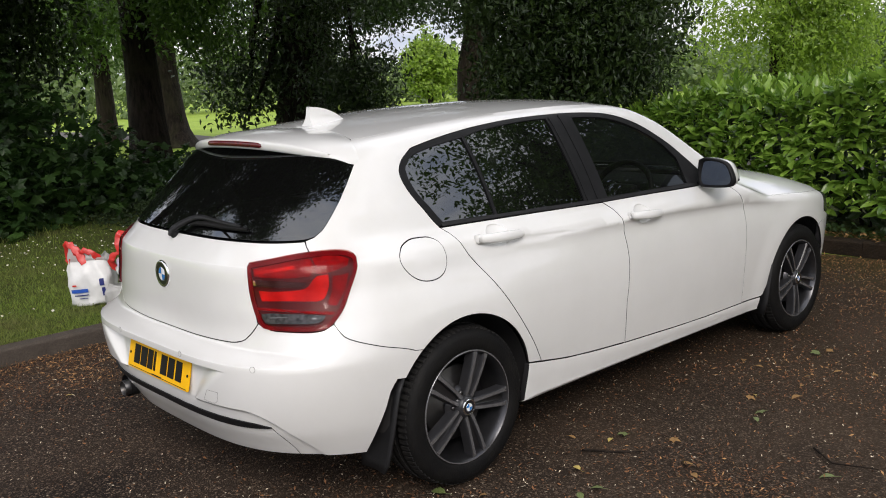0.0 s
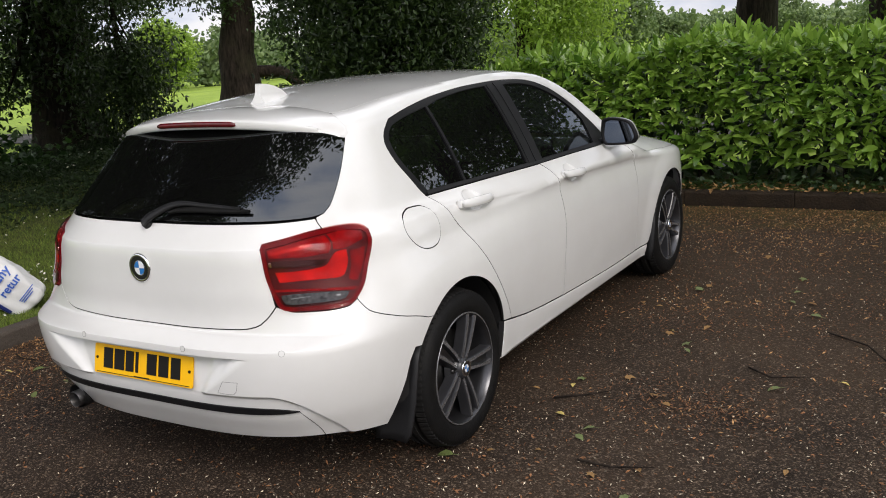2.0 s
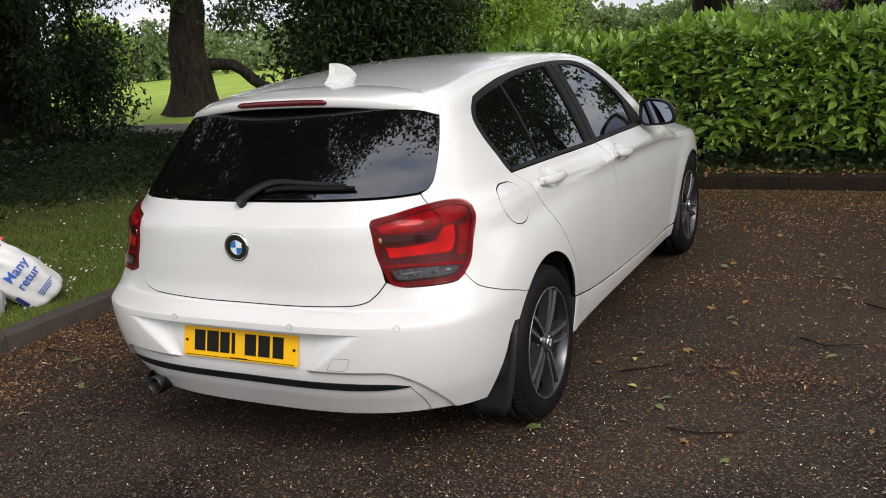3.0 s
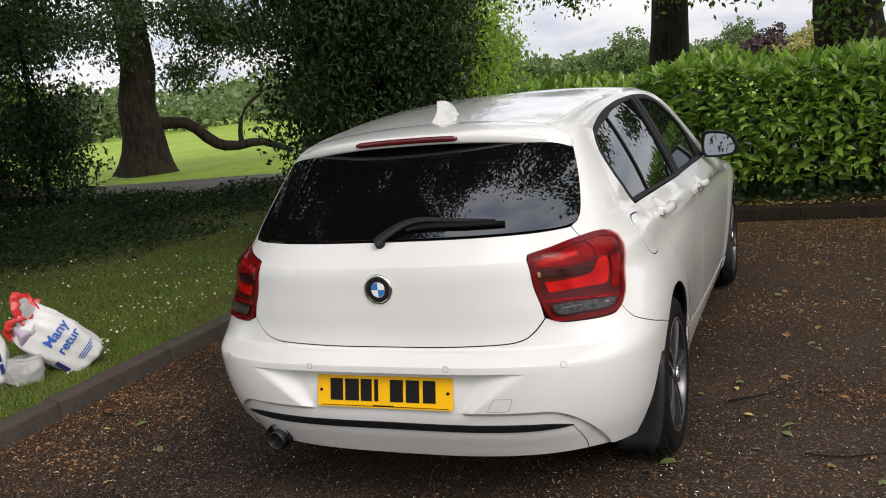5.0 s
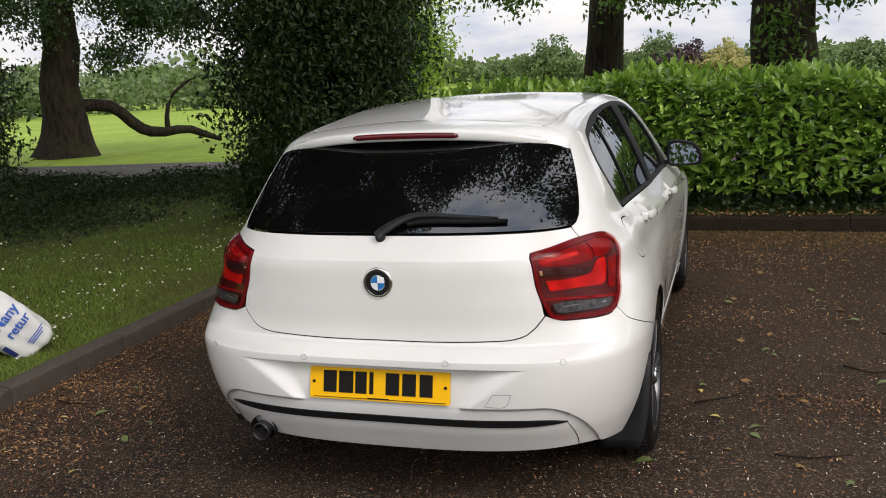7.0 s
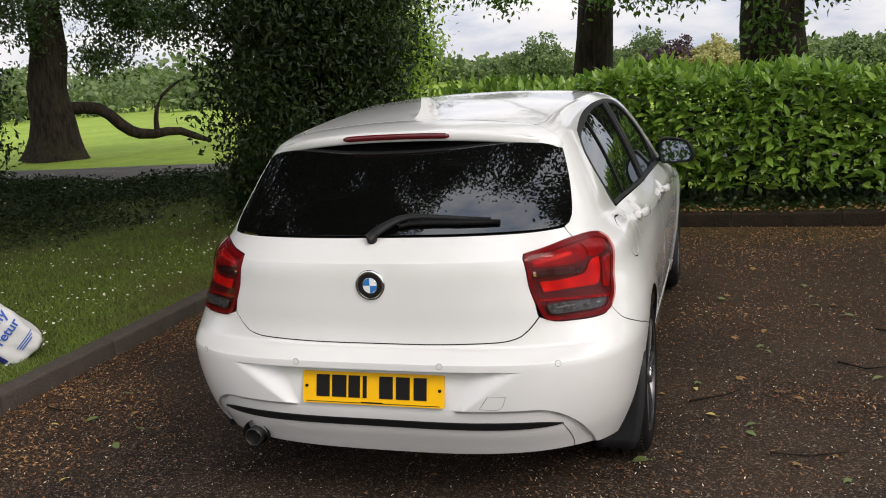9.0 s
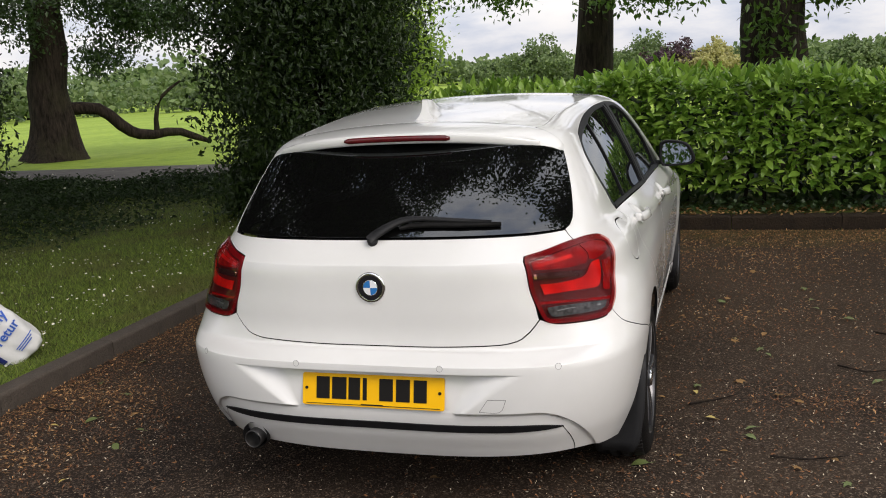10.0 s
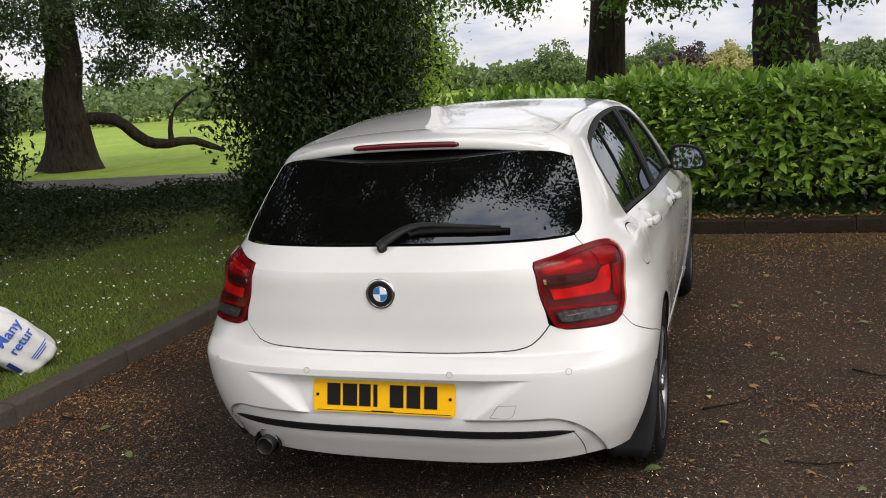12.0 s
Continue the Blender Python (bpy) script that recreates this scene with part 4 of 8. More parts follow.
M_REVERSE = material("clear_ribbed_lens", (0.075, 0.072, 0.075), 0.18, metal=0.2, var=(0.018, 0.016, 0.018), scale=60, spec=0.4)
# tread lighter than the tyre: the light on its blocks is put into the colour
M_TREAD = material("lit_tread", (0.012, 0.012, 0.0125), 0.7, spec=0.2, var=(0.022, 0.021, 0.020), scale=30)
M_ALLOY = material("machined_alloy", (0.27, 0.27, 0.28), 0.27, metal=0.7, var=(0.20, 0.20, 0.21), scale=18)
M_ALLOY_DARK = material("grey_alloy", (0.030, 0.030, 0.033), 0.28, metal=0.3, var=(0.040, 0.040, 0.044), scale=16)
M_BARREL = material("shadowed_wheel_barrel", (0.085, 0.085, 0.09), 0.30, metal=0.85, var=(0.06, 0.06, 0.065), scale=10)
M_CHROME = material("chrome", (0.75, 0.75, 0.76), 0.08, metal=1.0)
M_STEEL = material("sooty_steel", (0.10, 0.10, 0.104), 0.35, metal=0.9, var=(0.09, 0.085, 0.08), scale=20)
M_PLATE = material("yellow_plate", (0.84, 0.45, 0.005), 0.35, var=(0.79, 0.42, 0.005), scale=5, spec=0.2)
M_INK = material("black_ink", (0.010, 0.009, 0.008), 0.45, spec=0.12)
M_BLUE = material("badge_blue", (0.02, 0.16, 0.45), 0.15, coat=1.0)
M_WHITE = material("badge_white", (0.75, 0.76, 0.78), 0.15, coat=1.0)
M_BADGE = material("badge_black", (0.010, 0.011, 0.014), 0.12, coat=1.0)
M_MIRROR = material("mirror_glass", (0.22, 0.24, 0.27), 0.01, metal=1.0)
M_BRAKE3 = material("high_brake_lens", (0.11, 0.004, 0.008), 0.2, var=(0.07, 0.003, 0.006), scale=30, coat=0.15)

# ---- panel builder ----


def inside(poly, pts):
    """Which points lie in the polygon."""
    x, y = pts[:, 0], pts[:, 1]
    res = np.zeros(len(pts), bool)
    j = len(poly) - 1
    for i in range(len(poly)):
        xi, yi, xj, yj = *poly[i], *poly[j]
        if yi != yj:
            res ^= ((yi > y) != (yj > y)) & (x < (xj - xi) * (y - yi) / (yj - yi) + xi)
        j = i
    return res


def edge_distance(poly, pts):
    d = np.full(len(pts), 1e9)
    q = np.roll(poly, -1, 0)
    for a, b in zip(poly, q):
        ab = b - a
        t = np.clip(((pts - a) @ ab) / max(ab @ ab, 1e-12), 0, 1)
        d = np.minimum(d, np.linalg.norm(pts - a - t[:, None] * ab, axis=1))
    return d


def curve(pts, step=0.02):
    """Catmull-Rom through the points, sampled at about that step."""
    p = np.asarray(pts, float)
    if len(p) < 3:
        n = max(2, int(np.linalg.norm(p[1] - p[0]) / step) + 1)
        return p[0] + (p[1] - p[0]) * np.linspace(0, 1, n)[:, None]
    e = np.vstack([2 * p[0] - p[1], p, 2 * p[-1] - p[-2]])
    out = []
    for i in range(1, len(e) - 2):
        n = max(1, int(np.linalg.norm(e[i + 1] - e[i]) / step))
        t = np.linspace(0, 1, n, endpoint=False)[:, None]
        out.append(0.5 * (2 * e[i] + (e[i + 1] - e[i - 1]) * t + (2 * e[i - 1] - 5 * e[i] + 4 * e[i + 1] - e[i + 2]) * t ** 2 + (3 * e[i] - e[i - 1] - 3 * e[i + 1] + e[i + 2]) * t ** 3))
    return np.vstack(out + [p[-1:]])


def outline(*runs, step=0.02):
    """One closed outline from runs of points: each run is smooth, the joints are corners."""
    out = []
    for r in runs:
        c = curve(r, step) if len(r) > 1 else np.asarray(r, float)
        for p in c:
            if not out or np.linalg.norm(p - out[-1]) > 0.002:
                out.append(p)
    if np.linalg.norm(out[0] - out[-1]) < 0.002:
        out.pop()
    return np.array(out)


def area2(poly):
    q = np.roll(poly, -1, 0)
    return float(np.sum(poly[:, 0] * q[:, 1] - q[:, 0] * poly[:, 1]))


def inset(poly, d):
    """The outline drawn in by d."""
    if d == 0:
        return poly
    s = 1 if area2(poly) > 0 else -1
    a = poly - np.roll(poly, 1, 0)
    b = np.roll(poly, -1, 0) - poly
    na = np.stack([-a[:, 1], a[:, 0]], 1) / np.linalg.norm(a, axis=1)[:, None]
    nb = np.stack([-b[:, 1], b[:, 0]], 1) / np.linalg.norm(b, axis=1)[:, None]
    n = na + nb
    n = n / np.clip(np.linalg.norm(n, axis=1), 0.3, None)[:, None]
    k = np.clip(1 / np.clip((n * na).sum(1), 0.5, 1), 1, 2)
    return poly + n * (k * d * s)[:, None]


def patch(f, poly, holes=(), step=0.03, flange=0.012, lines=(), off=0.0, warp=None, clip=None):
    """A skin panel: the outline (in the surface's own two coordinates) filled with an even net, lifted on to the surface f, with
    its edge turned in by flange. Returns verts, triangles, normals."""
    W = warp or (lambda q: q)
    loops = [np.asarray(poly)] + [np.asarray(h) for h in holes]
    wl = [W(l) for l in loops]
    lo, hi = wl[0].min(0), wl[0].max(0)
    gx, gy = np.meshgrid(np.arange(lo[0] + step / 2, hi[0], step), np.arange(lo[1] + step / 2, hi[1], step))
    gx = gx + (np.arange(gx.shape[0]) % 2)[:, None] * step * 0.5
    g = np.stack([gx.ravel(), gy.ravel()], 1)
    keep = inside(wl[0], g) & (edge_distance(wl[0], g) > step * 0.45)
    for h in wl[1:]:
        keep &= ~inside(h, g) & (edge_distance(h, g) > step * 0.45)
    g = g[keep]
    pts, edges, n = [], [], 0
    for l in wl:
        m = len(l)
        pts.append(l)
        edges += [(n + i, n + (i + 1) % m) for i in range(m)]
        n += m
    bound = n
    for ln in lines:
        q = W(np.asarray(ln))
        q = q[inside(wl[0], q) & (edge_distance(wl[0], q) > 0.004)]
        if len(q):
            d = np.min(np.linalg.norm(g[:, None] - q[None], axis=2), axis=1) if len(g) else np.zeros(0)
            g = g[d > step * 0.5]
            pts.append(q)
    pts.append(g)
    pts = np.vstack(pts)
    from mathutils.geometry import delaunay_2d_cdt
    co, _, tri, orig, _, _ = delaunay_2d_cdt([Vector(p) for p in pts], edges, [], 0, 1e-6)
    co = np.array([tuple(c) for c in co])
    tri = np.array([t for t in tri if len(t) == 3])
    cen = co[tri].mean(1)
    ok = inside(wl[0], cen)
    for h in wl[1:]:
        ok &= ~inside(h, cen)
    tri = tri[ok]
    ab = co[tri]
    sg = (ab[:, 1, 0] - ab[:, 0, 0]) * (ab[:, 2, 1] - ab[:, 0, 1]) - (ab[:, 2, 0] - ab[:, 0, 0]) * (ab[:, 1, 1] - ab[:, 0, 1])
    tri = tri[np.abs(sg) > 1e-9]
    sg = sg[np.abs(sg) > 1e-9]
    tri[sg < 0] = tri[sg < 0][:, ::-1]
    # back from the even net to the surface's coordinates
    if warp:
        raw = UNWARP(co)
    else:
        raw = co
    P, N = lift(f, raw, off)
    V, T, NN = [P], [tri], [N]
    base = len(P)
    if flange:
        for k, l in enumerate(loops):
            Pl, Nl = lift(f, l, off)
            tang = np.roll(Pl, -1, 0) - np.roll(Pl, 1, 0)
            side = np.cross(tang, Nl)
            side /= np.clip(np.linalg.norm(side, axis=1), 1e-9, None)[:, None]
            if (area2(l) < 0) != (k > 0):
                side = -side
            mid = Pl - Nl * flange * 0.12
            inn = Pl - Nl * flange - side * 0.001
            m = len(l)
            V += [Pl, mid, inn]
            NN += [(Nl + side) / np.sqrt(2), side * 2, side * 2]
            i = np.arange(m)
            j = (i + 1) % m
            flip = (area2(l) < 0) != (k > 0)
            for a in (0, m):
                q1 = np.stack([base + a + i, base + a + m + i, base + a + m + j], 1)
                q2 = np.stack([base + a + i, base + a + m + j, base + a + j], 1)
                if flip:
                    q1, q2 = q1[:, ::-1], q2[:, ::-1]
                T += [q1, q2]
            base += 3 * m
    tris = np.vstack(T)
    return np.vstack(V), tris, np.vstack(NN)


def lift(f, q, off=0.0):
    e = 4e-4
    a, b = q[:, 0], q[:, 1]
    P = f(a, b)
    du, dv = f(a + e, b) - f(a - e, b), f(a, b + e) - f(a, b - e)
    N = np.cross(du, dv)
    N /= np.clip(np.linalg.norm(N, axis=1), 1e-12, None)[:, None]
    return P + N * off, N


def WARP(q):
    """Even scale for the net: angles round tail and nose become metres."""
    q = np.asarray(q, float).copy()
    q[:, 0] = np.where(q[:, 0] < 0, q[:, 0] * 0.8, np.where(q[:, 0] > Y_FRONT, Y_FRONT + (q[:, 0] - Y_FRONT) * 1.1, q[:, 0]))
    return q


def UNWARP(q):
    q = np.asarray(q, float).copy()
    q[:, 0] = np.where(q[:, 0] < 0, q[:, 0] / 0.8, np.where(q[:, 0] > Y_FRONT, Y_FRONT + (q[:, 0] - Y_FRONT) / 1.1, q[:, 0]))
    return q


def normal_mesh(name, V, T, N, mat):
    me = raw_mesh(name, V, T, mat, True)
    if mat == M_PAINT:
        # the turned-in edge is coloured dark, for the shade inside the panel gap
        me.materials.append(M_DARK)
        deep = np.abs(np.linalg.norm(N, axis=1) - 2.0) < 0.5
        idx = deep[T].all(1).astype(np.int32)
        if len(me.polygons) == len(idx):
            me.polygons.foreach_set("material_index", idx)
        N = N / np.linalg.norm(N, axis=1)[:, None]
    if len(me.vertices) == len(N):
        me.normals_split_custom_set_from_vertices([tuple(n) for n in N])
    return me


def flipped(V, T, N):
    k = np.array([-1, 1, 1])
    return V * k, T[:, ::-1], N * k


def skin_part(name, parent, poly, mat, label="", both=False, f=None, **kw):
    """A panel of the car's skin; both: also its mirror image on the other side."""
    data = patch(f or skin, poly, warp=WARP, **kw)
    made = child(name, normal_mesh(name, *data, mat), parent, label)
    if both:
        return made, child(name, normal_mesh(name, *flipped(*data), mat), parent, label)
    return made


def even_glass(data, direction):
    """Glass bent evenly: its shading follows the given direction field, not the coarse form of the body."""
    V, T, N = data
    face = np.abs(np.linalg.norm(N, axis=1) - 1) < 0.2
    D = direction(V)
    D = D / np.linalg.norm(D, axis=1)[:, None]
    face &= (N * D).sum(1) > 0.6
    N = N.copy()
    N[face] = D[face]
    return V, T, N


def bm_part(name, bm, mat, parent, label="", smooth=True):
    me = bpy.data.meshes.new(name)
    bm.to_mesh(me)
    bm.free()
    me.materials.append(mat)
    for p in me.polygons:
        p.use_smooth = smooth
    return child(name, me, parent, label)


def box_bm(size, at=(0, 0, 0), bevel=0.0, segments=2, rot=None):
    bm = bmesh.new()
    bmesh.ops.create_cube(bm, size=1)
    for v in bm.verts:
        v.co = Vector((v.co.x * size[0], v.co.y * size[1], v.co.z * size[2]))
    if bevel:
        bmesh.ops.bevel(bm, geom=bm.edges[:], offset=bevel, segments=segments, affect="EDGES", profile=0.6)
    m = Matrix.Translation(at) @ (rot.to_4x4() if rot else Matrix.Identity(4))
    bmesh.ops.transform(bm, matrix=m, verts=bm.verts)
    return bm


def lathe(profile, segments=64, axis_x=True, wob=None):
    """A turned form about the x axis: profile of (x, radius)."""
    vs, fs = [], []
    m = len(profile)
    for s in range(segments):
        a = 2 * math.pi * s / segments
        for k, (x, r) in enumerate(profile):
            rr = r - (wob[k] if wob and s % 2 else 0)
            vs.append((x, rr * math.cos(a), rr * math.sin(a)))
    for s in range(segments):
        t = (s + 1) % segments
        for k in range(m - 1):
            fs.append((s * m + k, s * m + k + 1, t * m + k + 1, t * m + k))
    return np.array(vs), np.array(fs)


# ---- the car ----
car = empty("hatchback_car", "white five-door hatchback parked on tarmac beside the verge", "car")
MID = -np.pi / 2


def whole_width(right):
    """A tail outline from its right half, run from bottom middle to top middle."""
    r = np.asarray(right)
    l = np.stack([2 * MID - r[::-1, 0], r[::-1, 1]], 1)
    return np.vstack([r, l[1:-1]]) if abs(r[0, 0] - MID) < 1e-6 else np.vstack([r, l])


def arch_run(yc, r, a0, a1, n=26):
    """Points of a wheel arch in skin coordinates, from angle a0 to a1 (degrees, 0 is forward)."""
    a = np.radians(np.linspace(a0, a1, n))
    y, z = yc + r * np.cos(a), 0.317 + r * np.sin(a)
    return np.stack([u_at(y, z), z], 1)


GAP = 0.0021
R_ARCH, F_ARCH = 0.368, 0.362
# shared cut lines, in skin coordinates
BUMP_CUT = [(-0.656, 0.756), (-0.644, 0.740), (-0.612, 0.712), (-0.566, 0.693), (-0.505, 0.674), (-0.440, 0.655), (-0.377, 0.639), (-0.325, 0.624), (-0.296, 0.613)]
LAMP = outline([(-0.950, 0.950), (-0.945, 0.960), (-0.860, 0.972), (-0.767, 0.984), (-0.670, 0.990), (-0.590, 0.988), (-0.540, 0.979), (-0.520, 0.962), (-0.522, 0.940), (-0.557, 0.880), (-0.606, 0.812), (-0.655, 0.765), (-0.690, 0.745), (-0.740, 0.740), (-0.830, 0.741), (-0.905, 0.744), (-0.936, 0.756), (-0.948, 0.800), (-0.952, 0.860), (-0.952, 0.920), (-0.950, 0.950)], step=0.012)
HATCH_BOTTOM = [(MID, 0.6665), (-1.35, 0.667), (-1.138, 0.6735), (-1.071, 0.680), (-1.028, 0.694), (-0.998, 0.716), (-0.974, 0.738), (-0.955, 0.757)]
GLASS_BOTTOM = [(MID, 1.032), (-1.30, 1.0325), (-1.05, 1.033), (-0.876, 1.032), (-0.742, 1.033), (-0.690, 1.040)]
GLASS_SIDE = [(-0.690, 1.040), (-0.664, 1.060), (-0.640, 1.105), (-0.612, 1.165), (-0.587, 1.225), (-0.560, 1.285)]
DLO = outline([(0.004, 1.013), (-0.065, 1.081), (-0.138, 1.142), (-0.187, 1.193), (-0.200, 1.233), (-0.155, 1.268), (-0.042, 1.300), (0.062, 1.321), (0.209, 1.345), (0.38, 1.367), (0.59, 1.384), (0.765, 1.388), (0.952, 1.386), (1.145, 1.373), (1.256, 1.354), (1.361, 1.323), (1.465, 1.278), (1.598, 1.196), (1.695, 1.118), (1.79, 1.035), (1.83, 0.985)], [(1.83, 0.985), (1.70, 0.974), (1.327, 0.982), (0.944, 0.989), (0.574, 1.000), (0.314, 1.006), (0.004, 1.013)])
BELT_REAR = [(0.012, 1.009), (0.314, 1.002), (0.574, 0.996), (0.955, 0.985)]
BELT_FRONT = [(0.965, 0.985), (1.327, 0.978), (1.70, 0.970), (1.84, 0.980)]
B_CUT = [(0.960, 0.985), (1.002, 0.950), (1.023, 0.905), (1.028, 0.849), (1.043, 0.755), (1.047, 0.677), (1.040, 0.584), (1.034, 0.494), (1.047, 0.321)]
R_CUT = [(0.006, 1.009), (0.034, 0.985), (0.053, 0.947), (0.074, 0.903), (0.141, 0.820), (0.213, 0.726), (0.292, 0.615), (0.380, 0.490), (0.441, 0.390)]
F_CUT = [(1.84, 0.980), (1.98, 0.930), (2.055, 0.83), (2.075, 0.709), (2.074, 0.504), (2.095, 0.294)]
SILL = [(0.365, 0.402), (0.443, 0.386), (0.608, 0.358), (0.809, 0.337), (1.051, 0.320), (1.246, 0.311), (1.488, 0.300), (1.747, 0.292), (2.100, 0.290), (2.275, 0.288)]
SILL_R = [p for p in SILL if 0.44 < p[0] < 1.06]
SILL_F = [p for p in SILL if 1.05 < p[0] < 2.2]


def rail(y0, y1, n=40, lift_by=0.026):
    """The seam between roof (or screen) and body side."""
    y = np.linspace(y0, y1, n)
    z = np.full(n, 1.3)
    for _ in range(30):
        u = u_at(y, z)
        p = hull(u, z)
        z = 0.5 * z + 0.5 * np.minimum(top_z(p[:, 0], y) + np.interp(y, (1.25, 1.45), (0.050, lift_by)), 1.49)
    return np.stack([u_at(y, z), z], 1)


def crease_lines(y0, y1):
    y = np.linspace(y0, y1, int((y1 - y0) / 0.03))
    z = crease_z(y)
    return [np.stack([u_at(y, z - d), z - d], 1) for d in (0.001, 0.010, 0.022, 0.040)]


RAIL = rail(-0.186, 2.02, 72)
# body side: rear wing, rear pillar, roof rail, screen pillar
DLO_up = DLO[: int(np.argmin(np.abs(DLO[:, 0] - 1.83) + np.abs(DLO[:, 1] - 0.985))) + 1]
side_poly = outline(arch_run(0, R_ARCH, 128, 14, 34), [(0.366, 0.402), (0.437, 0.391)], R_CUT[::-1], DLO_up, [(1.83, 0.985), (1.97, 0.935), (2.02, RAIL[-1, 1])], RAIL[::-1],
                    [tuple(RAIL[0]), (-0.560, 1.287)], GLASS_SIDE[::-1], [(-0.690, 1.040), (-0.724, 1.030), (-0.700, 0.994)], [(-0.700, 0.994), (-0.590, 0.993), (-0.540, 0.984), (-0.515, 0.965), (-0.516, 0.940), (-0.551, 0.880), (-0.600, 0.812), (-0.650, 0.764)], BUMP_CUT)
side_poly = inset(side_poly, GAP / 2)
FUEL = outline([(-0.150, 0.993), (-0.095, 0.988), (-0.055, 0.968), (-0.045, 0.930), (-0.052, 0.885), (-0.085, 0.852), (-0.150, 0.838), (-0.225, 0.846), (-0.285, 0.880), (-0.318, 0.930), (-0.290, 0.972), (-0.220, 0.992), (-0.150, 0.993)], step=0.015)
skin_part("side_panel", car, side_poly, M_PAINT, both=True, holes=[FUEL], step=0.026, lines=crease_lines(-0.4, 0.05))
fuel_flap = skin_part("fuel_flap", car, inset(FUEL, 0.0042), M_PAINT, step=0.03, lines=crease_lines(-0.3, 0.0))

# doors
rear_door = inset(outline(BELT_REAR, B_CUT, SILL_R[::-1], [(0.443, 0.386), (0.441, 0.390)], R_CUT[::-1]), 0.0032)
front_door = inset(outline(BELT_FRONT, F_CUT, SILL_F[::-1], [(1.051, 0.320), (1.047, 0.321)], B_CUT[::-1]), GAP)
def dish_rings(y, z):
    a = np.linspace(0, 2 * np.pi, 29)
    return [np.stack([y + 0.062 * k * np.cos(a), z + 0.041 * k * np.sin(a)], 1) for k in (1.04, 0.97, 0.88, 0.75, 0.55, 0.3)]


rd, rd_l = skin_part("rear_door", car, rear_door, M_PAINT, both=True, step=0.03, lines=dish_rings(0.262, 0.946) + crease_lines(0.05, 1.05))
fd, fd_l = skin_part("front_door", car, front_door, M_PAINT, both=True, step=0.03, lines=dish_rings(1.185, 0.907) + crease_lines(1.0, 2.1))

# wings, bonnet, front bumper, headlamps
hood_edge = rail(2.03, 3.05, 40)
wing = inset(outline([(1.84, 0.982), (2.02, 0.945)], hood_edge, [tuple(hood_edge[-1]), (u_at(3.05, 0.70).item(), 0.70), (u_at(3.04, 0.62).item(), 0.62)], arch_run(2.69, F_ARCH, 52, 175, 34), [(2.30, 0.300), (2.28, 0.290), (2.10, 0.292)], F_CUT[::-1]), GAP)
skin_part("front_wing", car, wing, M_PAINT, both=True, step=0.03, lines=crease_lines(2.0, 2.95))
NOSE = Y_FRONT + np.pi / 2


def nose_width(right):
    r = np.asarray(right)
    return np.vstack([r, np.stack([2 * NOSE - r[::-1, 0], r[::-1, 1]], 1)[1:-1]])


fb = nose_width(outline([(NOSE, 0.20), (u_at(3.2, 0.2).item(), 0.20), (u_at(3.05, 0.24).item(), 0.24)], arch_run(2.69, F_ARCH, 10, 51, 14), [(u_at(3.045, 0.62).item(), 0.62), (u_at(3.055, 0.66).item(), 0.66), (u_at(3.2, 0.62).item(), 0.62), (NOSE - 0.5, 0.60), (NOSE, 0.60)]))
skin_part("front_bumper", car, fb, M_PAINT, step=0.035)
hl = outline([(u_at(3.055, 0.67).item(), 0.67), (u_at(3.06, 0.76).item(), 0.76), (u_at(3.22, 0.765).item(), 0.755), (NOSE - 0.55, 0.74), (NOSE - 0.55, 0.62), (u_at(3.2, 0.63).item(), 0.63), (u_at(3.055, 0.67).item(), 0.67)])
skin_part("headlamp", car, inset(hl, 0.004), M_REVERSE, "clear headlamp", both=True, step=0.03)
grille = nose_width(outline([(NOSE, 0.605), (NOSE - 0.53, 0.615), (NOSE - 0.53, 0.735), (NOSE, 0.735)]))
skin_part("grille", car, inset(grille, 0.004), M_TRIM, "black front grille", step=0.04, off=-0.006)


def roof_map(y0, y1, lift_by=0.026, n=60):
    """Top skin over (x, y), meeting the side seam exactly."""
    r = rail(y0, y1, n, lift_by)
    q = body(r[:, 0], r[:, 1])

    def f(x, y):
        qx, qz = np.interp(y, q[:, 1], q[:, 0]), np.interp(y, q[:, 1], q[:, 2])
        k = np.clip(np.abs(x) / qx, 0, 1.2)
        return np.stack([x, y, top_z(x, y) - (top_z(qx, y) - qz) * k ** 4], -1)
    return f, q


f_top, q_top = roof_map(-0.24, 2.05)


def edge_x(y, by=0.0):
    return np.interp(y, q_top[:, 1], q_top[:, 0]) - by


def tail_seam(x):
    return -0.105 - 0.135 * (np.abs(x) / 0.6) ** 2.2


def top_outline(y0, y1, n=40, back=None, front=None):
    """An outline of a top panel between the side seams."""
    ys = np.linspace(y0, y1, n)
    r = np.stack([edge_x(ys, GAP), ys], 1)
    fx = np.linspace(r[-1, 0], -r[-1, 0], 24)[1:-1]
    bx = np.linspace(-r[0, 0], r[0, 0], 24)[1:-1]
    fr = np.stack([fx, front(fx) if front else np.full_like(fx, y1)], 1)
    bk = np.stack([bx, back(bx) if back else np.full_like(bx, y0)], 1)
    return np.vstack([r, fr, r[::-1] * np.array([-1, 1]), bk])


def screen_top(x):
    return 1.43 + 0.05 - 0.05 * (np.abs(x) / 0.55) ** 2


def screen_foot(x):
    return 2.02 + 0.14 * (1 - (np.abs(x) / 0.72) ** 2)


roof = child("roof", normal_mesh("roof", *patch(f_top, top_outline(-0.184, 1.43, 60, tail_seam, screen_top), step=0.04), M_PAINT), car)
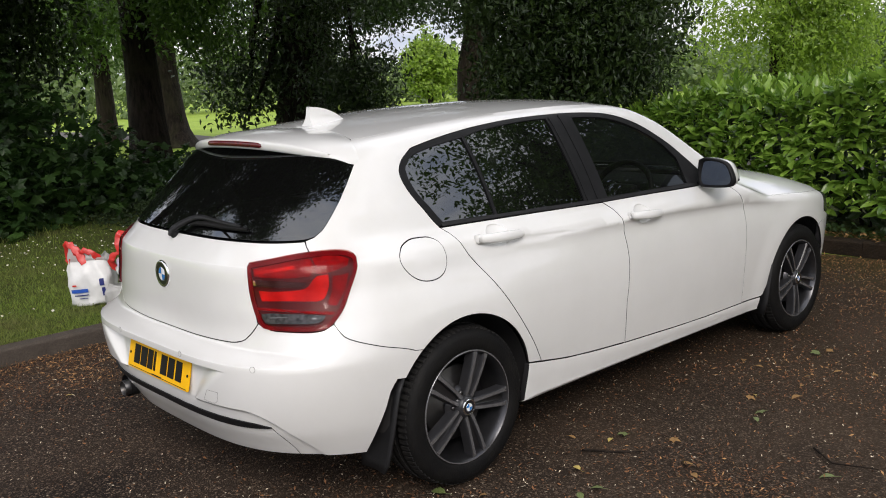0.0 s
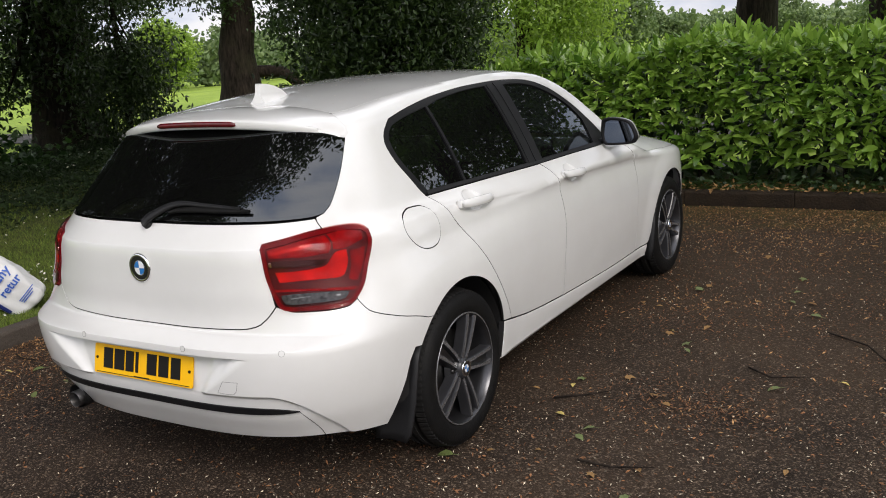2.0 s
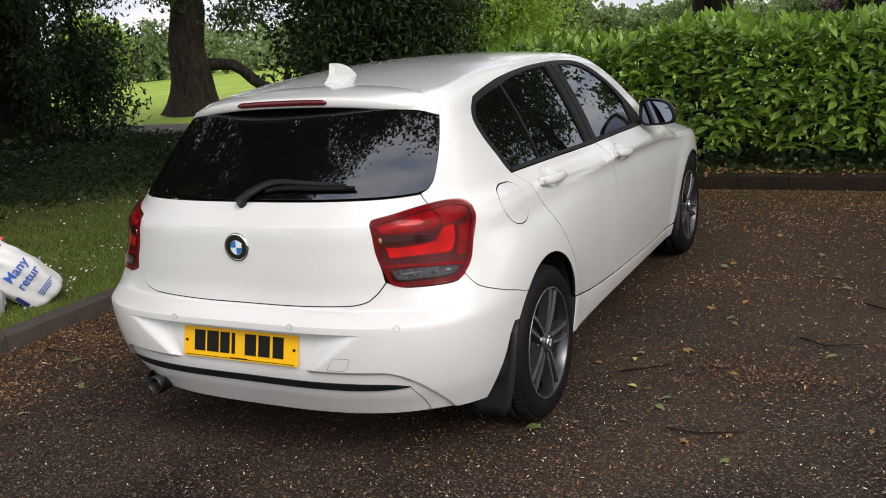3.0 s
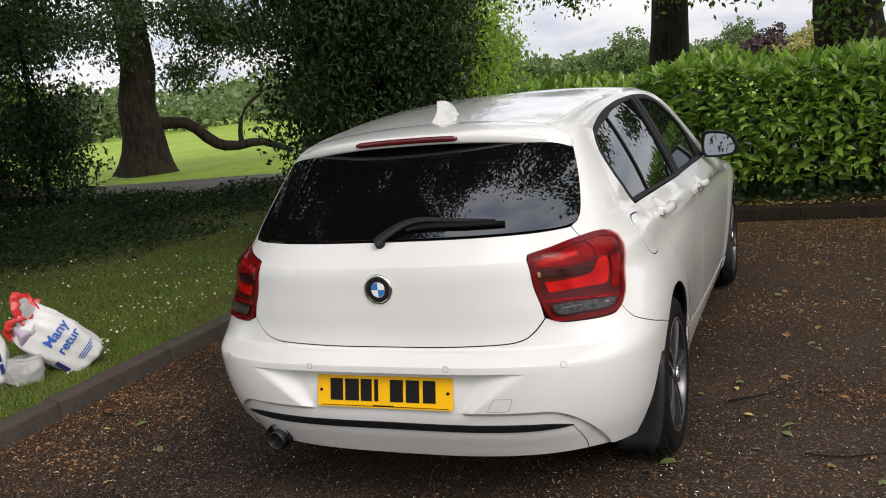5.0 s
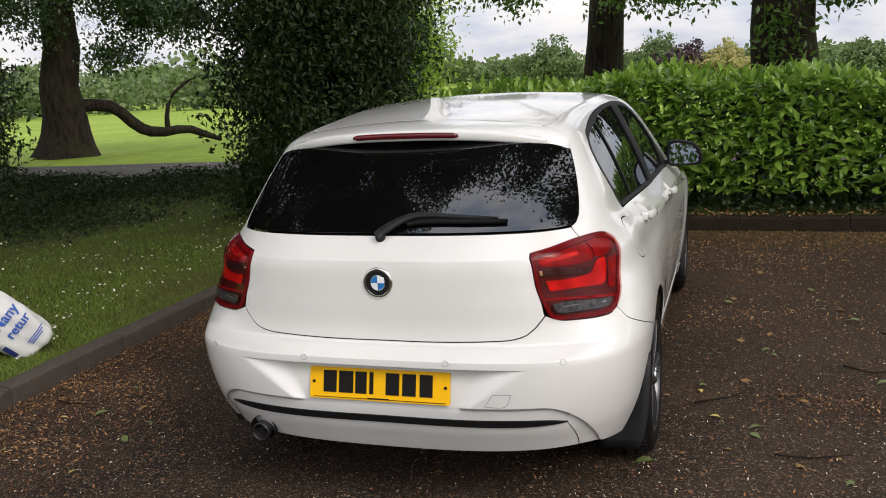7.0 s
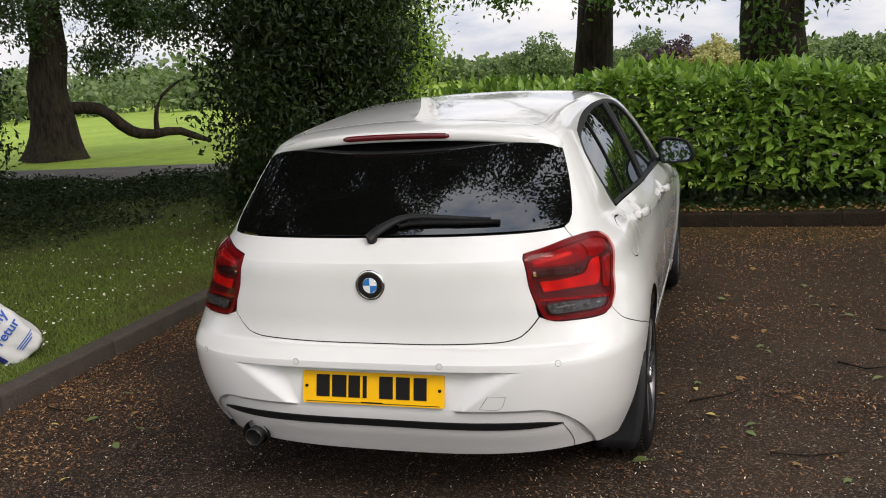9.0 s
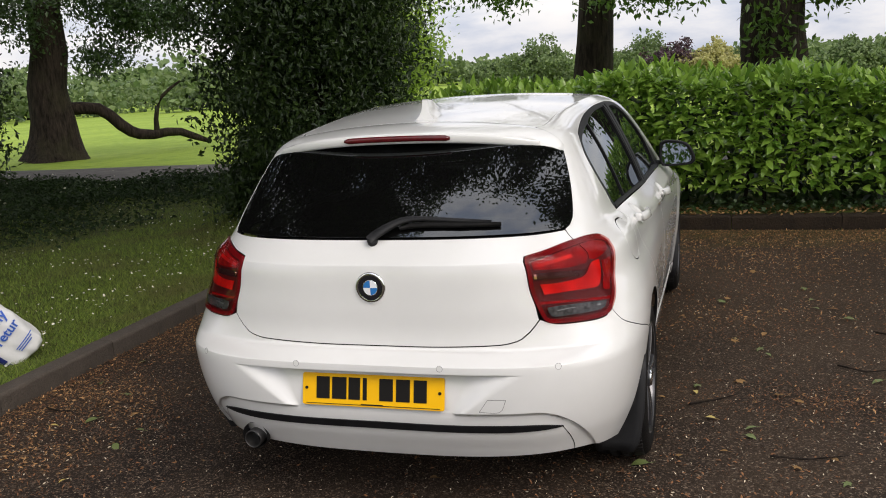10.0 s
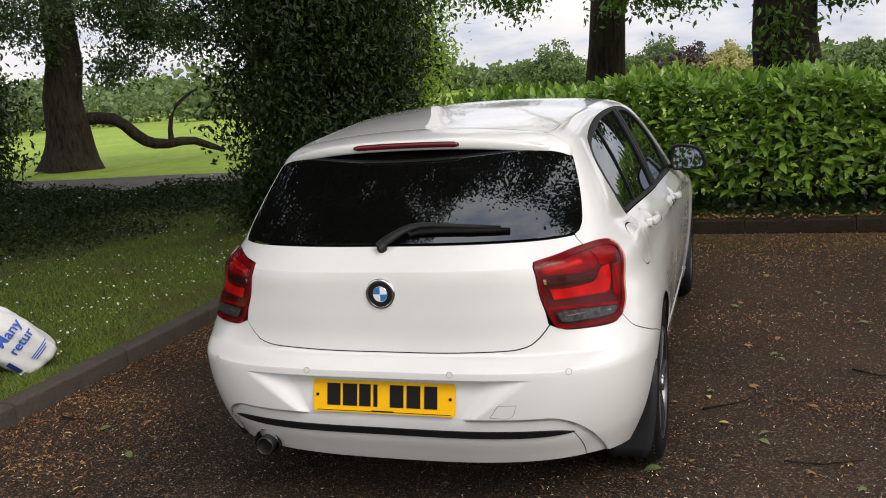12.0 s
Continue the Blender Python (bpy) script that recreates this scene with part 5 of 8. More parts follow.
child("windscreen", normal_mesh("windscreen", *patch(f_top, top_outline(1.436, 2.02, 30, lambda x: screen_top(x) + 0.004, screen_foot), step=0.05, off=-0.003), M_SCREEN), car, "clear sloping windscreen").visible_shadow = False
f_hood, q_hood = roof_map(2.0, 3.35)


def hood_outline():
    ys = np.linspace(2.04, 3.06, 30)
    r = np.stack([np.interp(ys, q_hood[:, 1], q_hood[:, 0]) - GAP, ys], 1)
    fx = np.linspace(r[-1, 0], -r[-1, 0], 30)[1:-1]
    fr = np.stack([fx, 3.06 + 0.31 * (1 - (np.abs(fx) / r[-1, 0]) ** 2.6)], 1)
    bx = np.linspace(-r[0, 0], r[0, 0], 24)[1:-1]
    return np.vstack([r, fr, r[::-1] * np.array([-1, 1]), np.stack([bx, screen_foot(bx) + 0.03], 1)])


child("bonnet", normal_mesh("bonnet", *patch(f_hood, hood_outline(), step=0.05), M_PAINT), car)

# tailgate
lamp_in = [(-0.957, 0.762), (-0.955, 0.800), (-0.958, 0.860), (-0.958, 0.920), (-0.957, 0.952), (-0.948, 0.965), (-0.860, 0.977), (-0.767, 0.989), (-0.702, 0.994)]
hatch_r = outline(HATCH_BOTTOM, lamp_in, [(-0.702, 0.994), (-0.727, 1.029)], [(-0.742, 1.028), (-0.876, 1.027), (-1.05, 1.028), (-1.30, 1.0275), (MID, 1.027)])
crease = [np.stack([np.linspace(-2.2, -0.94, 120), np.full(120, z)], 1) for z in (0.945, 0.950, 0.9525, 0.955, 0.958, 0.965)]
tailgate = skin_part("tailgate", car, inset(whole_width(hatch_r), GAP), M_PAINT, step=0.026, lines=crease)
glass_r = outline(GLASS_BOTTOM, GLASS_SIDE, [(-0.560, 1.285), (-0.60, 1.31), (-0.80, 1.332), (-1.1, 1.34), (MID, 1.343)])
def tail_bend(V):
    e = np.radians(46 + np.where(V[:, 2] < 1.19, 44, 14) * (V[:, 2] - 1.19))
    return np.stack([0.64 * V[:, 0], -np.cos(e), np.sin(e)], 1)


tail_glass = child("rear_window", normal_mesh("rear_window", *even_glass(patch(skin, inset(whole_width(glass_r), GAP), warp=WARP, step=0.03, off=-0.001), tail_bend), M_PRIVACY), car, "dark privacy-tinted rear window")
band_out = inset(whole_width(glass_r), GAP + 0.001)
skin_part("window_seal", tail_glass, band_out, M_TRIM, "black ceramic border", holes=[inset(whole_width(glass_r), 0.014)], step=0.03, off=-0.0045, flange=0)

# rear bumper
FLAP_EDGE = [(-0.384, 0.523), (-0.415, 0.482), (-0.434, 0.428), (-0.472, 0.355), (-0.540, 0.250)]
bump_r = outline([(MID, 0.262), (-1.3, 0.264), (-1.0, 0.270), (-0.815, 0.272), (-0.715, 0.266), (-0.60, 0.256), (-0.540, 0.250)], FLAP_EDGE[::-1], arch_run(0, R_ARCH, 147, 128, 8), BUMP_CUT[::-1], [(-0.656, 0.756), (-0.690, 0.739), (-0.740, 0.734), (-0.830, 0.735), (-0.905, 0.738), (-0.955, 0.757)], HATCH_BOTTOM[::-1])
feat = []
for zz in (0.6262, 0.6275, 0.6287, 0.6300, 0.6335, 0.640, 0.648, 0.654, 0.6045, 0.6005, 0.597, 0.470, 0.466, 0.461, 0.456):
    feat.append(np.stack([np.linspace(-2.44, -0.7016, 221), np.full(221, zz)], 1))
for kk in (0.0, 0.25, 0.5, 0.75, 1.0):
    zz = np.linspace(0.462, 0.600, 36)
    xx = np.interp(zz, (0.46, 0.605), (0.325, 0.545)) - kk * np.interp(zz, (0.46, 0.605), (0.045, 0.20))
    yy = -table(zz, Z_R, D_R) * (1 - np.clip(xx / half_width(0 * zz, zz), 0, 0.999) ** table(zz, Z_N, N_R)) ** (1 / table(zz, Z_N, N_R))
    run = np.stack([u_at(yy, zz), zz], 1)
    feat += [run, np.stack([2 * MID - run[:, 0], run[:, 1]], 1)]
for rr in (0.0, 0.006, 0.012):
    tt = np.radians(np.linspace(2, 88, 70))
    xx, zz = 0.56 + (0.166 - rr) * np.sin(tt), 0.466 - 0.20 * (1 - np.cos(tt)) - rr * 0.6
    yy = -table(zz, Z_R, D_R) * (1 - np.clip(xx / half_width(0 * zz, zz), 0, 0.999) ** table(zz, Z_N, N_R)) ** (1 / table(zz, Z_N, N_R))
    run = np.stack([u_at(yy, zz), zz], 1)
    feat += [run, np.stack([2 * MID - run[:, 0], run[:, 1]], 1)]
bumper = skin_part("rear_bumper", car, inset(whole_width(bump_r), GAP), M_PAINT, step=0.0105, lines=feat)
strip_r = outline([(MID, 0.388), (-1.25, 0.387), (-1.05, 0.387), (-0.93, 0.391), (-0.878, 0.397)], [(-0.878, 0.397), (-0.95, 0.409), (-1.08, 0.413), (-1.25, 0.413), (MID, 0.414)])
skin_part("bumper_strip", bumper, whole_width(strip_r), M_TRIM, "gloss black trim strip", step=0.02, off=0.006, flange=0.008)
seam = outline([(-0.882, 0.394), (-0.847, 0.345), (-0.824, 0.300), (-0.817, 0.273)], [(-0.814, 0.273), (-0.821, 0.300), (-0.844, 0.345), (-0.879, 0.394)], step=0.012)
for flip in (False, True):
    data = patch(skin, seam, warp=WARP, step=0.02, off=0.0008, flange=0)
    child("panel_seam", normal_mesh("panel_seam", *(flipped(*data) if flip else data), M_TRIM), bumper)
tow = outline([(-1.130, 0.517), (-1.070, 0.517)], [(-1.070, 0.517), (-1.090, 0.473), (-1.158, 0.473)], [(-1.158, 0.473), (-1.130, 0.517)], step=0.01)
skin_part("tow_cover", bumper, inset(tow, -0.0006), M_STEEL, "fine outline of tow-eye cover", holes=[inset(tow, 0.0006)], step=0.02, off=0.0004, flange=0)
for uu in (-2.278, -1.861, -1.290, -0.903):
    q = np.array([[uu, 0.624]])
    P, N = lift(skin, q, 0.0)
    ring = lathe([(0.0, 0.0108), (0.0007, 0.0107), (0.0007, 0.0099), (0.0002, 0.0098)], 28)
    dot = lathe([(0.0006, 0.0), (0.0006, 0.0097)], 28)
    R = Vector(N[0]).to_track_quat("X", "Z").to_matrix()
    me = raw_mesh("parking_sensor", (ring[0] @ np.array(R).T) + P[0], ring[1], M_STEEL, True)
    child("parking_sensor", me, bumper)
    child("sensor_face", raw_mesh("sensor_face", (dot[0] @ np.array(R).T) + P[0], dot[1], M_PAINT, True), bumper)

# tail lamps: housing on the skin, lens pieces stepped over it
lamp_pieces = [
    ("upper_lens", [[(-0.931, 0.947), (-0.874, 0.956), (-0.767, 0.970), (-0.705, 0.974)], [(-0.705, 0.974), (-0.690, 0.945), (-0.712, 0.920)], [(-0.712, 0.920), (-0.80, 0.917), (-0.870, 0.919), (-0.931, 0.922)]], M_RED, 0.002),
    ("reflector_ridge", [[(-0.925, 0.940), (-0.86, 0.947), (-0.765, 0.956)], [(-0.765, 0.956), (-0.762, 0.946)], [(-0.762, 0.946), (-0.86, 0.936), (-0.922, 0.929)]], M_RED_BRIGHT, 0.004),
    ("corner_lens", [[(-0.695, 0.976), (-0.640, 0.979), (-0.580, 0.974), (-0.548, 0.963)], [(-0.548, 0.963), (-0.556, 0.944)], [(-0.556, 0.944), (-0.60, 0.934), (-0.66, 0.925), (-0.690, 0.930)], [(-0.690, 0.930), (-0.682, 0.950), (-0.695, 0.976)]], M_RED, 0.002),
    ("smoked_bar", [[(-0.935, 0.912), (-0.832, 0.909), (-0.722, 0.900)], [(-0.722, 0.900), (-0.748, 0.885), (-0.836, 0.888), (-0.935, 0.890)]], M_SMOKE, 0.006),
    ("chrome_end", [[(-0.936, 0.909), (-0.926, 0.9085)], [(-0.926, 0.9085), (-0.926, 0.892)], [(-0.926, 0.892), (-0.936, 0.893), (-0.936, 0.909)]], M_CHROME, 0.007),
    ("light_bar", [[(-0.918, 0.873), (-0.84, 0.872), (-0.740, 0.878), (-0.708, 0.900), (-0.685, 0.918), (-0.640, 0.922)], [(-0.640, 0.922), (-0.645, 0.880), (-0.672, 0.842), (-0.700, 0.834)], [(-0.700, 0.834), (-0.813, 0.839), (-0.912, 0.838)]], M_RED_BRIGHT, 0.004),
    ("outer_lens", [[(-0.626, 0.915), (-0.590, 0.915), (-0.560, 0.920)], [(-0.560, 0.920), (-0.585, 0.865), (-0.632, 0.815)], [(-0.632, 0.815), (-0.662, 0.823), (-0.635, 0.865), (-0.626, 0.915)]], M_RED, 0.003),
    ("lower_lens", [[(-0.938, 0.816), (-0.824, 0.811), (-0.645, 0.795)], [(-0.645, 0.795), (-0.655, 0.786)], [(-0.655, 0.786), (-0.822, 0.803), (-0.938, 0.807)]], M_RED, 0.005),
    ("reversing_lens", [[(-0.920, 0.796), (-0.866, 0.798), (-0.761, 0.793), (-0.682, 0.785)], [(-0.682, 0.785), (-0.700, 0.766), (-0.735, 0.761)], [(-0.735, 0.761), (-0.843, 0.763), (-0.912, 0.766), (-0.920, 0.796)]], M_REVERSE, 0.0125),
    # two alloy slivers laid on to stand for bright glints in the lens
    ("glint_sliver", [[(-0.890, 0.7845), (-0.850, 0.7865), (-0.822, 0.786)], [(-0.822, 0.786), (-0.822, 0.784)], [(-0.822, 0.784), (-0.850, 0.7842), (-0.890, 0.7815), (-0.890, 0.7845)]], M_ALLOY, 0.0135),
    ("glint_sliver", [[(-0.733, 0.781), (-0.716, 0.780)], [(-0.716, 0.780), (-0.719, 0.775)], [(-0.719, 0.775), (-0.733, 0.7765), (-0.733, 0.781)]], M_ALLOY, 0.0135),
]
for flip in (False, True):
    turned = lambda data: flipped(*data) if flip else data
    data = patch(skin, inset(LAMP, -0.0040), warp=WARP, step=0.02, off=-0.002, flange=0.016)
    lamp = child("tail_lamp", normal_mesh("tail_lamp", *turned(data), M_RED_DARK), car, "deep red wrap-round tail lamp with smoked bar and clear strip")
    data = patch(skin, inset(LAMP, -0.0036), holes=[inset(LAMP, 0.011)], warp=WARP, step=0.02, off=0.004, flange=0.008)
    child("lens_rim", normal_mesh("lens_rim", *turned(data), M_RIM), lamp)
    for nm, runs, mt, off in lamp_pieces:
        data = patch(skin, outline(*runs, step=0.012), warp=WARP, step=0.016, off=off, flange=0.003)
        child(nm, normal_mesh(nm, *turned(data), mt), lamp)
    data = patch(skin, inset(LAMP, -0.0028), warp=WARP, step=0.02, off=0.011, flange=0.010)
    child("outer_cover", normal_mesh("outer_cover", *turned(data), M_COVER), lamp, "clear glossy outer lens").visible_shadow = False

# side windows: black surround, panes, pillars
def side_bend(V):
    e = np.radians(23.5 + 11 * (V[:, 2] - 1.05))
    return np.stack([np.cos(e), -0.07 * np.clip(0.9 - V[:, 1], 0, 1.2) + 0.03 * np.clip(V[:, 1] - 1.1, 0, 1), np.sin(e)], 1)


for flip in (False, True):
    def side(nm, poly, mt, parent, label="", **kw):
        data = patch(skin, poly, warp=WARP, **kw)
        if nm.endswith("window"):
            data = even_glass(data, side_bend)
        return child(nm, normal_mesh(nm, *(flipped(*data) if flip else data), mt), parent, label)
    Q_PANE = outline([(0.034, 1.027), (-0.010, 1.085), (-0.088, 1.150), (-0.128, 1.204), (-0.132, 1.236), (-0.082, 1.264), (0.012, 1.286), (0.120, 1.306), (0.278, 1.326)], [(0.278, 1.326), (0.295, 1.17), (0.308, 1.0195)], [(0.308, 1.0195), (0.16, 1.024), (0.034, 1.027)])
    R_PANE = outline([(0.296, 1.328), (0.393, 1.345), (0.564, 1.361), (0.70, 1.367), (0.795, 1.367)], [(0.795, 1.367), (0.825, 1.19), (0.850, 1.006)], [(0.850, 1.006), (0.574, 1.013), (0.324, 1.018)], [(0.324, 1.018), (0.312, 1.17), (0.296, 1.328)])
    F_PANE = outline([(0.965, 1.360), (1.06, 1.356), (1.153, 1.348), (1.27, 1.324), (1.395, 1.279), (1.534, 1.203), (1.625, 1.118)], [(1.625, 1.118), (1.640, 1.05), (1.645, 0.992)], [(1.645, 0.992), (1.327, 0.997), (1.012, 1.004)], [(1.012, 1.004), (0.99, 1.18), (0.965, 1.360)])
    surround = side("window_surround", inset(DLO, GAP), M_TRIM, car, "satin black window surround", holes=[inset(Q_PANE, -0.001), inset(R_PANE, -0.001), inset(F_PANE, -0.001)], step=0.03, off=0.0005)
    side("quarter_window", Q_PANE, M_PRIVACY, car, "dark privacy-tinted quarter window", step=0.04, off=-0.006).visible_shadow = False
    side("rear_door_window", R_PANE, M_PRIVACY, car, "dark privacy-tinted rear door window", step=0.04, off=-0.006).visible_shadow = False
    side("front_door_window", F_PANE, M_CLEAR, car, "lightly tinted front door window", step=0.04, off=-0.006).visible_shadow = False
    # raised pillar covers and seal
    side("pillar_cover", outline([(0.812, 1.372), (0.862, 1.376)], [(0.862, 1.376), (0.90, 1.19), (0.925, 0.998)], [(0.925, 0.998), (0.868, 1.001)], [(0.868, 1.001), (0.842, 1.19), (0.812, 1.372)]), M_TRIM, surround, step=0.03, off=0.003, flange=0.004)
    side("pillar_cover", outline([(0.880, 1.376), (0.945, 1.376)], [(0.945, 1.376), (0.972, 1.19), (0.998, 0.994)], [(0.998, 0.994), (0.936, 0.997)], [(0.936, 0.997), (0.912, 1.19), (0.880, 1.376)]), M_TRIM, surround, step=0.03, off=0.003, flange=0.004)
    low = outline([(0.02, 1.0105), (0.314, 1.004), (0.574, 0.998), (0.944, 0.987), (1.327, 0.980), (1.70, 0.972), (1.80, 0.978)], [(1.80, 0.978), (1.70, 0.984), (1.327, 0.992), (0.944, 0.999), (0.574, 1.010), (0.314, 1.016), (0.025, 1.0225)], [(0.025, 1.0225), (0.02, 1.0105)])
    side("window_seal", low, M_PLASTIC, surround, step=0.02, off=0.004, flange=0.006)

# hidden structure; the first shell is a dark backing added to darken the gaps
shell_poly = outline([(MID, 0.30), (-1.0, 0.30), (-0.55, 0.30)], [(-0.55, 0.30), (-0.50, 0.42)], arch_run(0, 0.40, 160, 12, 30), [(0.40, 0.30), (2.27, 0.30)], arch_run(2.69, 0.395, 170, 12, 30), [(u_at(3.08, 0.30).item(), 0.30), (NOSE, 0.30)], [(NOSE, 0.30), (NOSE, 0.60)], [(NOSE, 0.60), (u_at(3.1, 0.64).item(), 0.64), (2.6, 0.86), (2.05, 0.93), (1.75, 0.955), (0.9, 0.975), (0.1, 0.99), (-0.3, 0.98), (-0.7, 1.01), (-1.1, 1.01), (MID, 1.01)])
skin_part("gap_backing", car, shell_poly, M_DARK, "dark shell added behind the panel gaps", both=True, step=0.03, off=-0.055, flange=0)


def box_shell(name, size, at, mat, parent, bevel=0.01, label="", rot=None):
    return bm_part(name, box_bm(size, at, bevel, 2, rot), mat, parent, label)


under = box_shell("underbody", (1.26, 3.60, 0.08), (0, 1.32, 0.275), M_DARK, car, 0.03, "black underbody")
box_shell("rear_panel", (1.05, 0.20, 0.14), (0, -0.52, 0.34), M_DARK, car, 0.03)
for yc, rr in ((0.0, 0.375), (2.69, 0.37)):
    for sx in (-1, 1):
        tt = np.radians(np.linspace(-8, 188, 26))
        vs, fs = [], []
        for k, (xa, ra) in enumerate(((0.845 if yc < 1 else 0.775, rr - 0.002), (0.80 if yc < 1 else 0.75, rr), (0.50, rr), (0.50, 0.0))):
            for a in tt:
                vs.append((sx * xa, yc + ra * math.cos(a), 0.317 + ra * math.sin(a)))
        m = len(tt)
        for k in range(3):
            for i in range(m - 1):
                fs.append((k * m + i, k * m + i + 1, (k + 1) * m + i + 1, (k + 1) * m + i))
        me = raw_mesh("wheel_housing", np.array(vs), np.array(fs), M_DARK, True)
        child("wheel_housing", me, car)

# side skirts
def skirt_map(y, v):
    """From the door sill line (v = 0) out and down to the lower lip (v = 1)."""
    zs = np.interp(y, [p[0] for p in SILL], [p[1] for p in SILL])
    p = skin(y, zs)
    zl = np.interp(y, (0.33, 0.6, 2.27), (0.232, 0.226, 0.218))
    xo = p[..., 0] + 0.003 + 0.003 * smooth01(v / 0.75)
    t = np.clip(v, 0, 1)
    xx = xo - 0.016 * smooth01(v) - 0.035 * np.clip(v - 0.93, 0, 1) / 0.07
    return np.stack([xx, y + 0 * v, zs - 0.004 - (zs - zl) * t], -1)


sk = outline([(0.362, 0.0), (2.272, 0.0)], [(2.272, 0.0), (2.262, 1.0)], [(2.262, 1.0), (0.335, 1.0)], [(0.335, 1.0), (0.362, 0.0)], step=0.05)
for flip in (False, True):
    data = patch(lambda a, b: skirt_map(a, 1 - b), np.stack([sk[:, 0], 1 - sk[:, 1]], 1)[::-1], step=0.06, flange=0.03, lines=[np.stack([np.linspace(0.34, 2.26, 60), np.full(60, w)], 1) for w in (0.07, 0.03)])
    child("side_skirt", normal_mesh("side_skirt", *(flipped(*data) if flip else data), M_PAINT), car)


# roof spoiler with high brake light
def flank_z(x, y):
    """Height of the rounded body side at x and y."""
    zs = np.linspace(1.12, 1.46, 160)
    b = body(u_at(np.full(160, y), zs), zs)
    b = b[np.abs(b[:, 1] - y) < 0.004]
    o = np.argsort(b[:, 0])
    return float(np.interp(abs(x), b[o, 0], b[o, 2]))


def spoiler_section(x):
    """Points from the roof seam over the trailing edge and back under to the glass."""
    ax = abs(x)
    ys = float(tail_seam(x)) - 0.003
    k = ax / 0.592
    ye = -0.428 + 0.150 * k ** 2.6
    zl = 1.330 - 0.058 * k ** 2.5
    zu = zl + 0.038 - 0.006 * k ** 2 - 0.014 * k ** 8
    z0 = float(f_top(np.array([x]), np.array([ys]))[0, 2])
    pts = []
    for i, t in enumerate(np.linspace(0, 1, 9)):
        y = ys + (ye + 0.012 - ys) * t
        z = z0 + (zu - z0) * t + 0.012 * math.sin(math.pi * t) * (1 - 0.4 * k)
        w = float(smooth01((k - 0.74) / 0.18))
        if w > 0:
            z = z * (1 - w) + (flank_z(x, y) + (0.0025 if i else -0.002)) * w
        pts.append((x, y, z))
    pts += [(x, ye + 0.003, zu - 0.003), (x, ye, zu - 0.009), (x, ye + 0.003, zl + 0.008), (x, ye + 0.006, zl + 0.002), (x, ye + 0.014, zl - 0.001), (x, ye + 0.055, zl + 0.006), (x, ye + 0.11, zl + 0.02)]
    # the ends lie flush with the body side
    flush = []
    for px, py, pz in pts:
        side_x = float(body(u_at(np.array([py]), np.array([pz])), np.array([pz]))[0, 0]) if py < 0 and abs(px) > 0.52 and pz < 1.34 else 1.0
        flush.append((math.copysign(min(abs(px), side_x + 0.0015), px), py, pz))
    return flush


def spoiler_mesh():
    xs = np.concatenate([np.linspace(-0.592, -0.5, 8)[:-1], np.linspace(-0.5, 0.5, 31), np.linspace(0.5, 0.592, 8)[1:]])
    V = np.array([p for x in xs for p in spoiler_section(x)])
    m = len(spoiler_section(0))
    F = [(i * m + k, i * m + k + 1, (i + 1) * m + k + 1, (i + 1) * m + k) for i in range(len(xs) - 1) for k in range(m - 1)]
    bm = bmesh.new()
    vs = [bm.verts.new(v) for v in V]
    for f in F:
        # underside faces take the black slot: shade under the white spoiler, as colour
        bm.faces.new([vs[i] for i in f]).material_index = 1 if f[0] % m >= m - 3 else 0
    for e in (0, len(xs) - 1):
        bm.faces.new([vs[e * m + k] for k in range(m)])
    bmesh.ops.recalc_face_normals(bm, faces=bm.faces)
    return bm


spoiler = bm_part("roof_spoiler", spoiler_mesh(), M_PAINT, car, "white roof spoiler")
spoiler.data.materials.append(M_TRIM)
mod = spoiler.modifiers.new("edges", "EDGE_SPLIT")
mod.split_angle = radians(50)


def brake_mesh():
    bm = bmesh.new()
    n = 26
    prev = None
    xs = np.linspace(-0.206, 0.206, n)
    for i, x in enumerate(xs):
        s = spoiler_section(x)
        ye, zu, zl = s[10][1], s[9][2] - 0.006, s[11][2] + 0.002
        mid, h = (zu + zl) / 2, (zu - zl) / 2 * (0.45 + 0.55 * min(1, (0.206 - abs(x)) / 0.018) ** 0.5)
        row = [bm.verts.new((x, ye + 0.004, mid - h - 0.002)), bm.verts.new((x, ye - 0.004, mid - h)), bm.verts.new((x, ye - 0.0055, mid)), bm.verts.new((x, ye - 0.004, mid + h)), bm.verts.new((x, ye + 0.004, mid + h + 0.002))]
        if prev:
            for k in range(4):
                bm.faces.new((prev[k], prev[k + 1], row[k + 1], row[k]))
        else:
            bm.faces.new(row)
        prev = row
    bm.faces.new(prev)
    bmesh.ops.recalc_face_normals(bm, faces=bm.faces)
    return bm


bm_part("brake_light", brake_mesh(), M_BRAKE3, spoiler, "dark red high-level brake light")


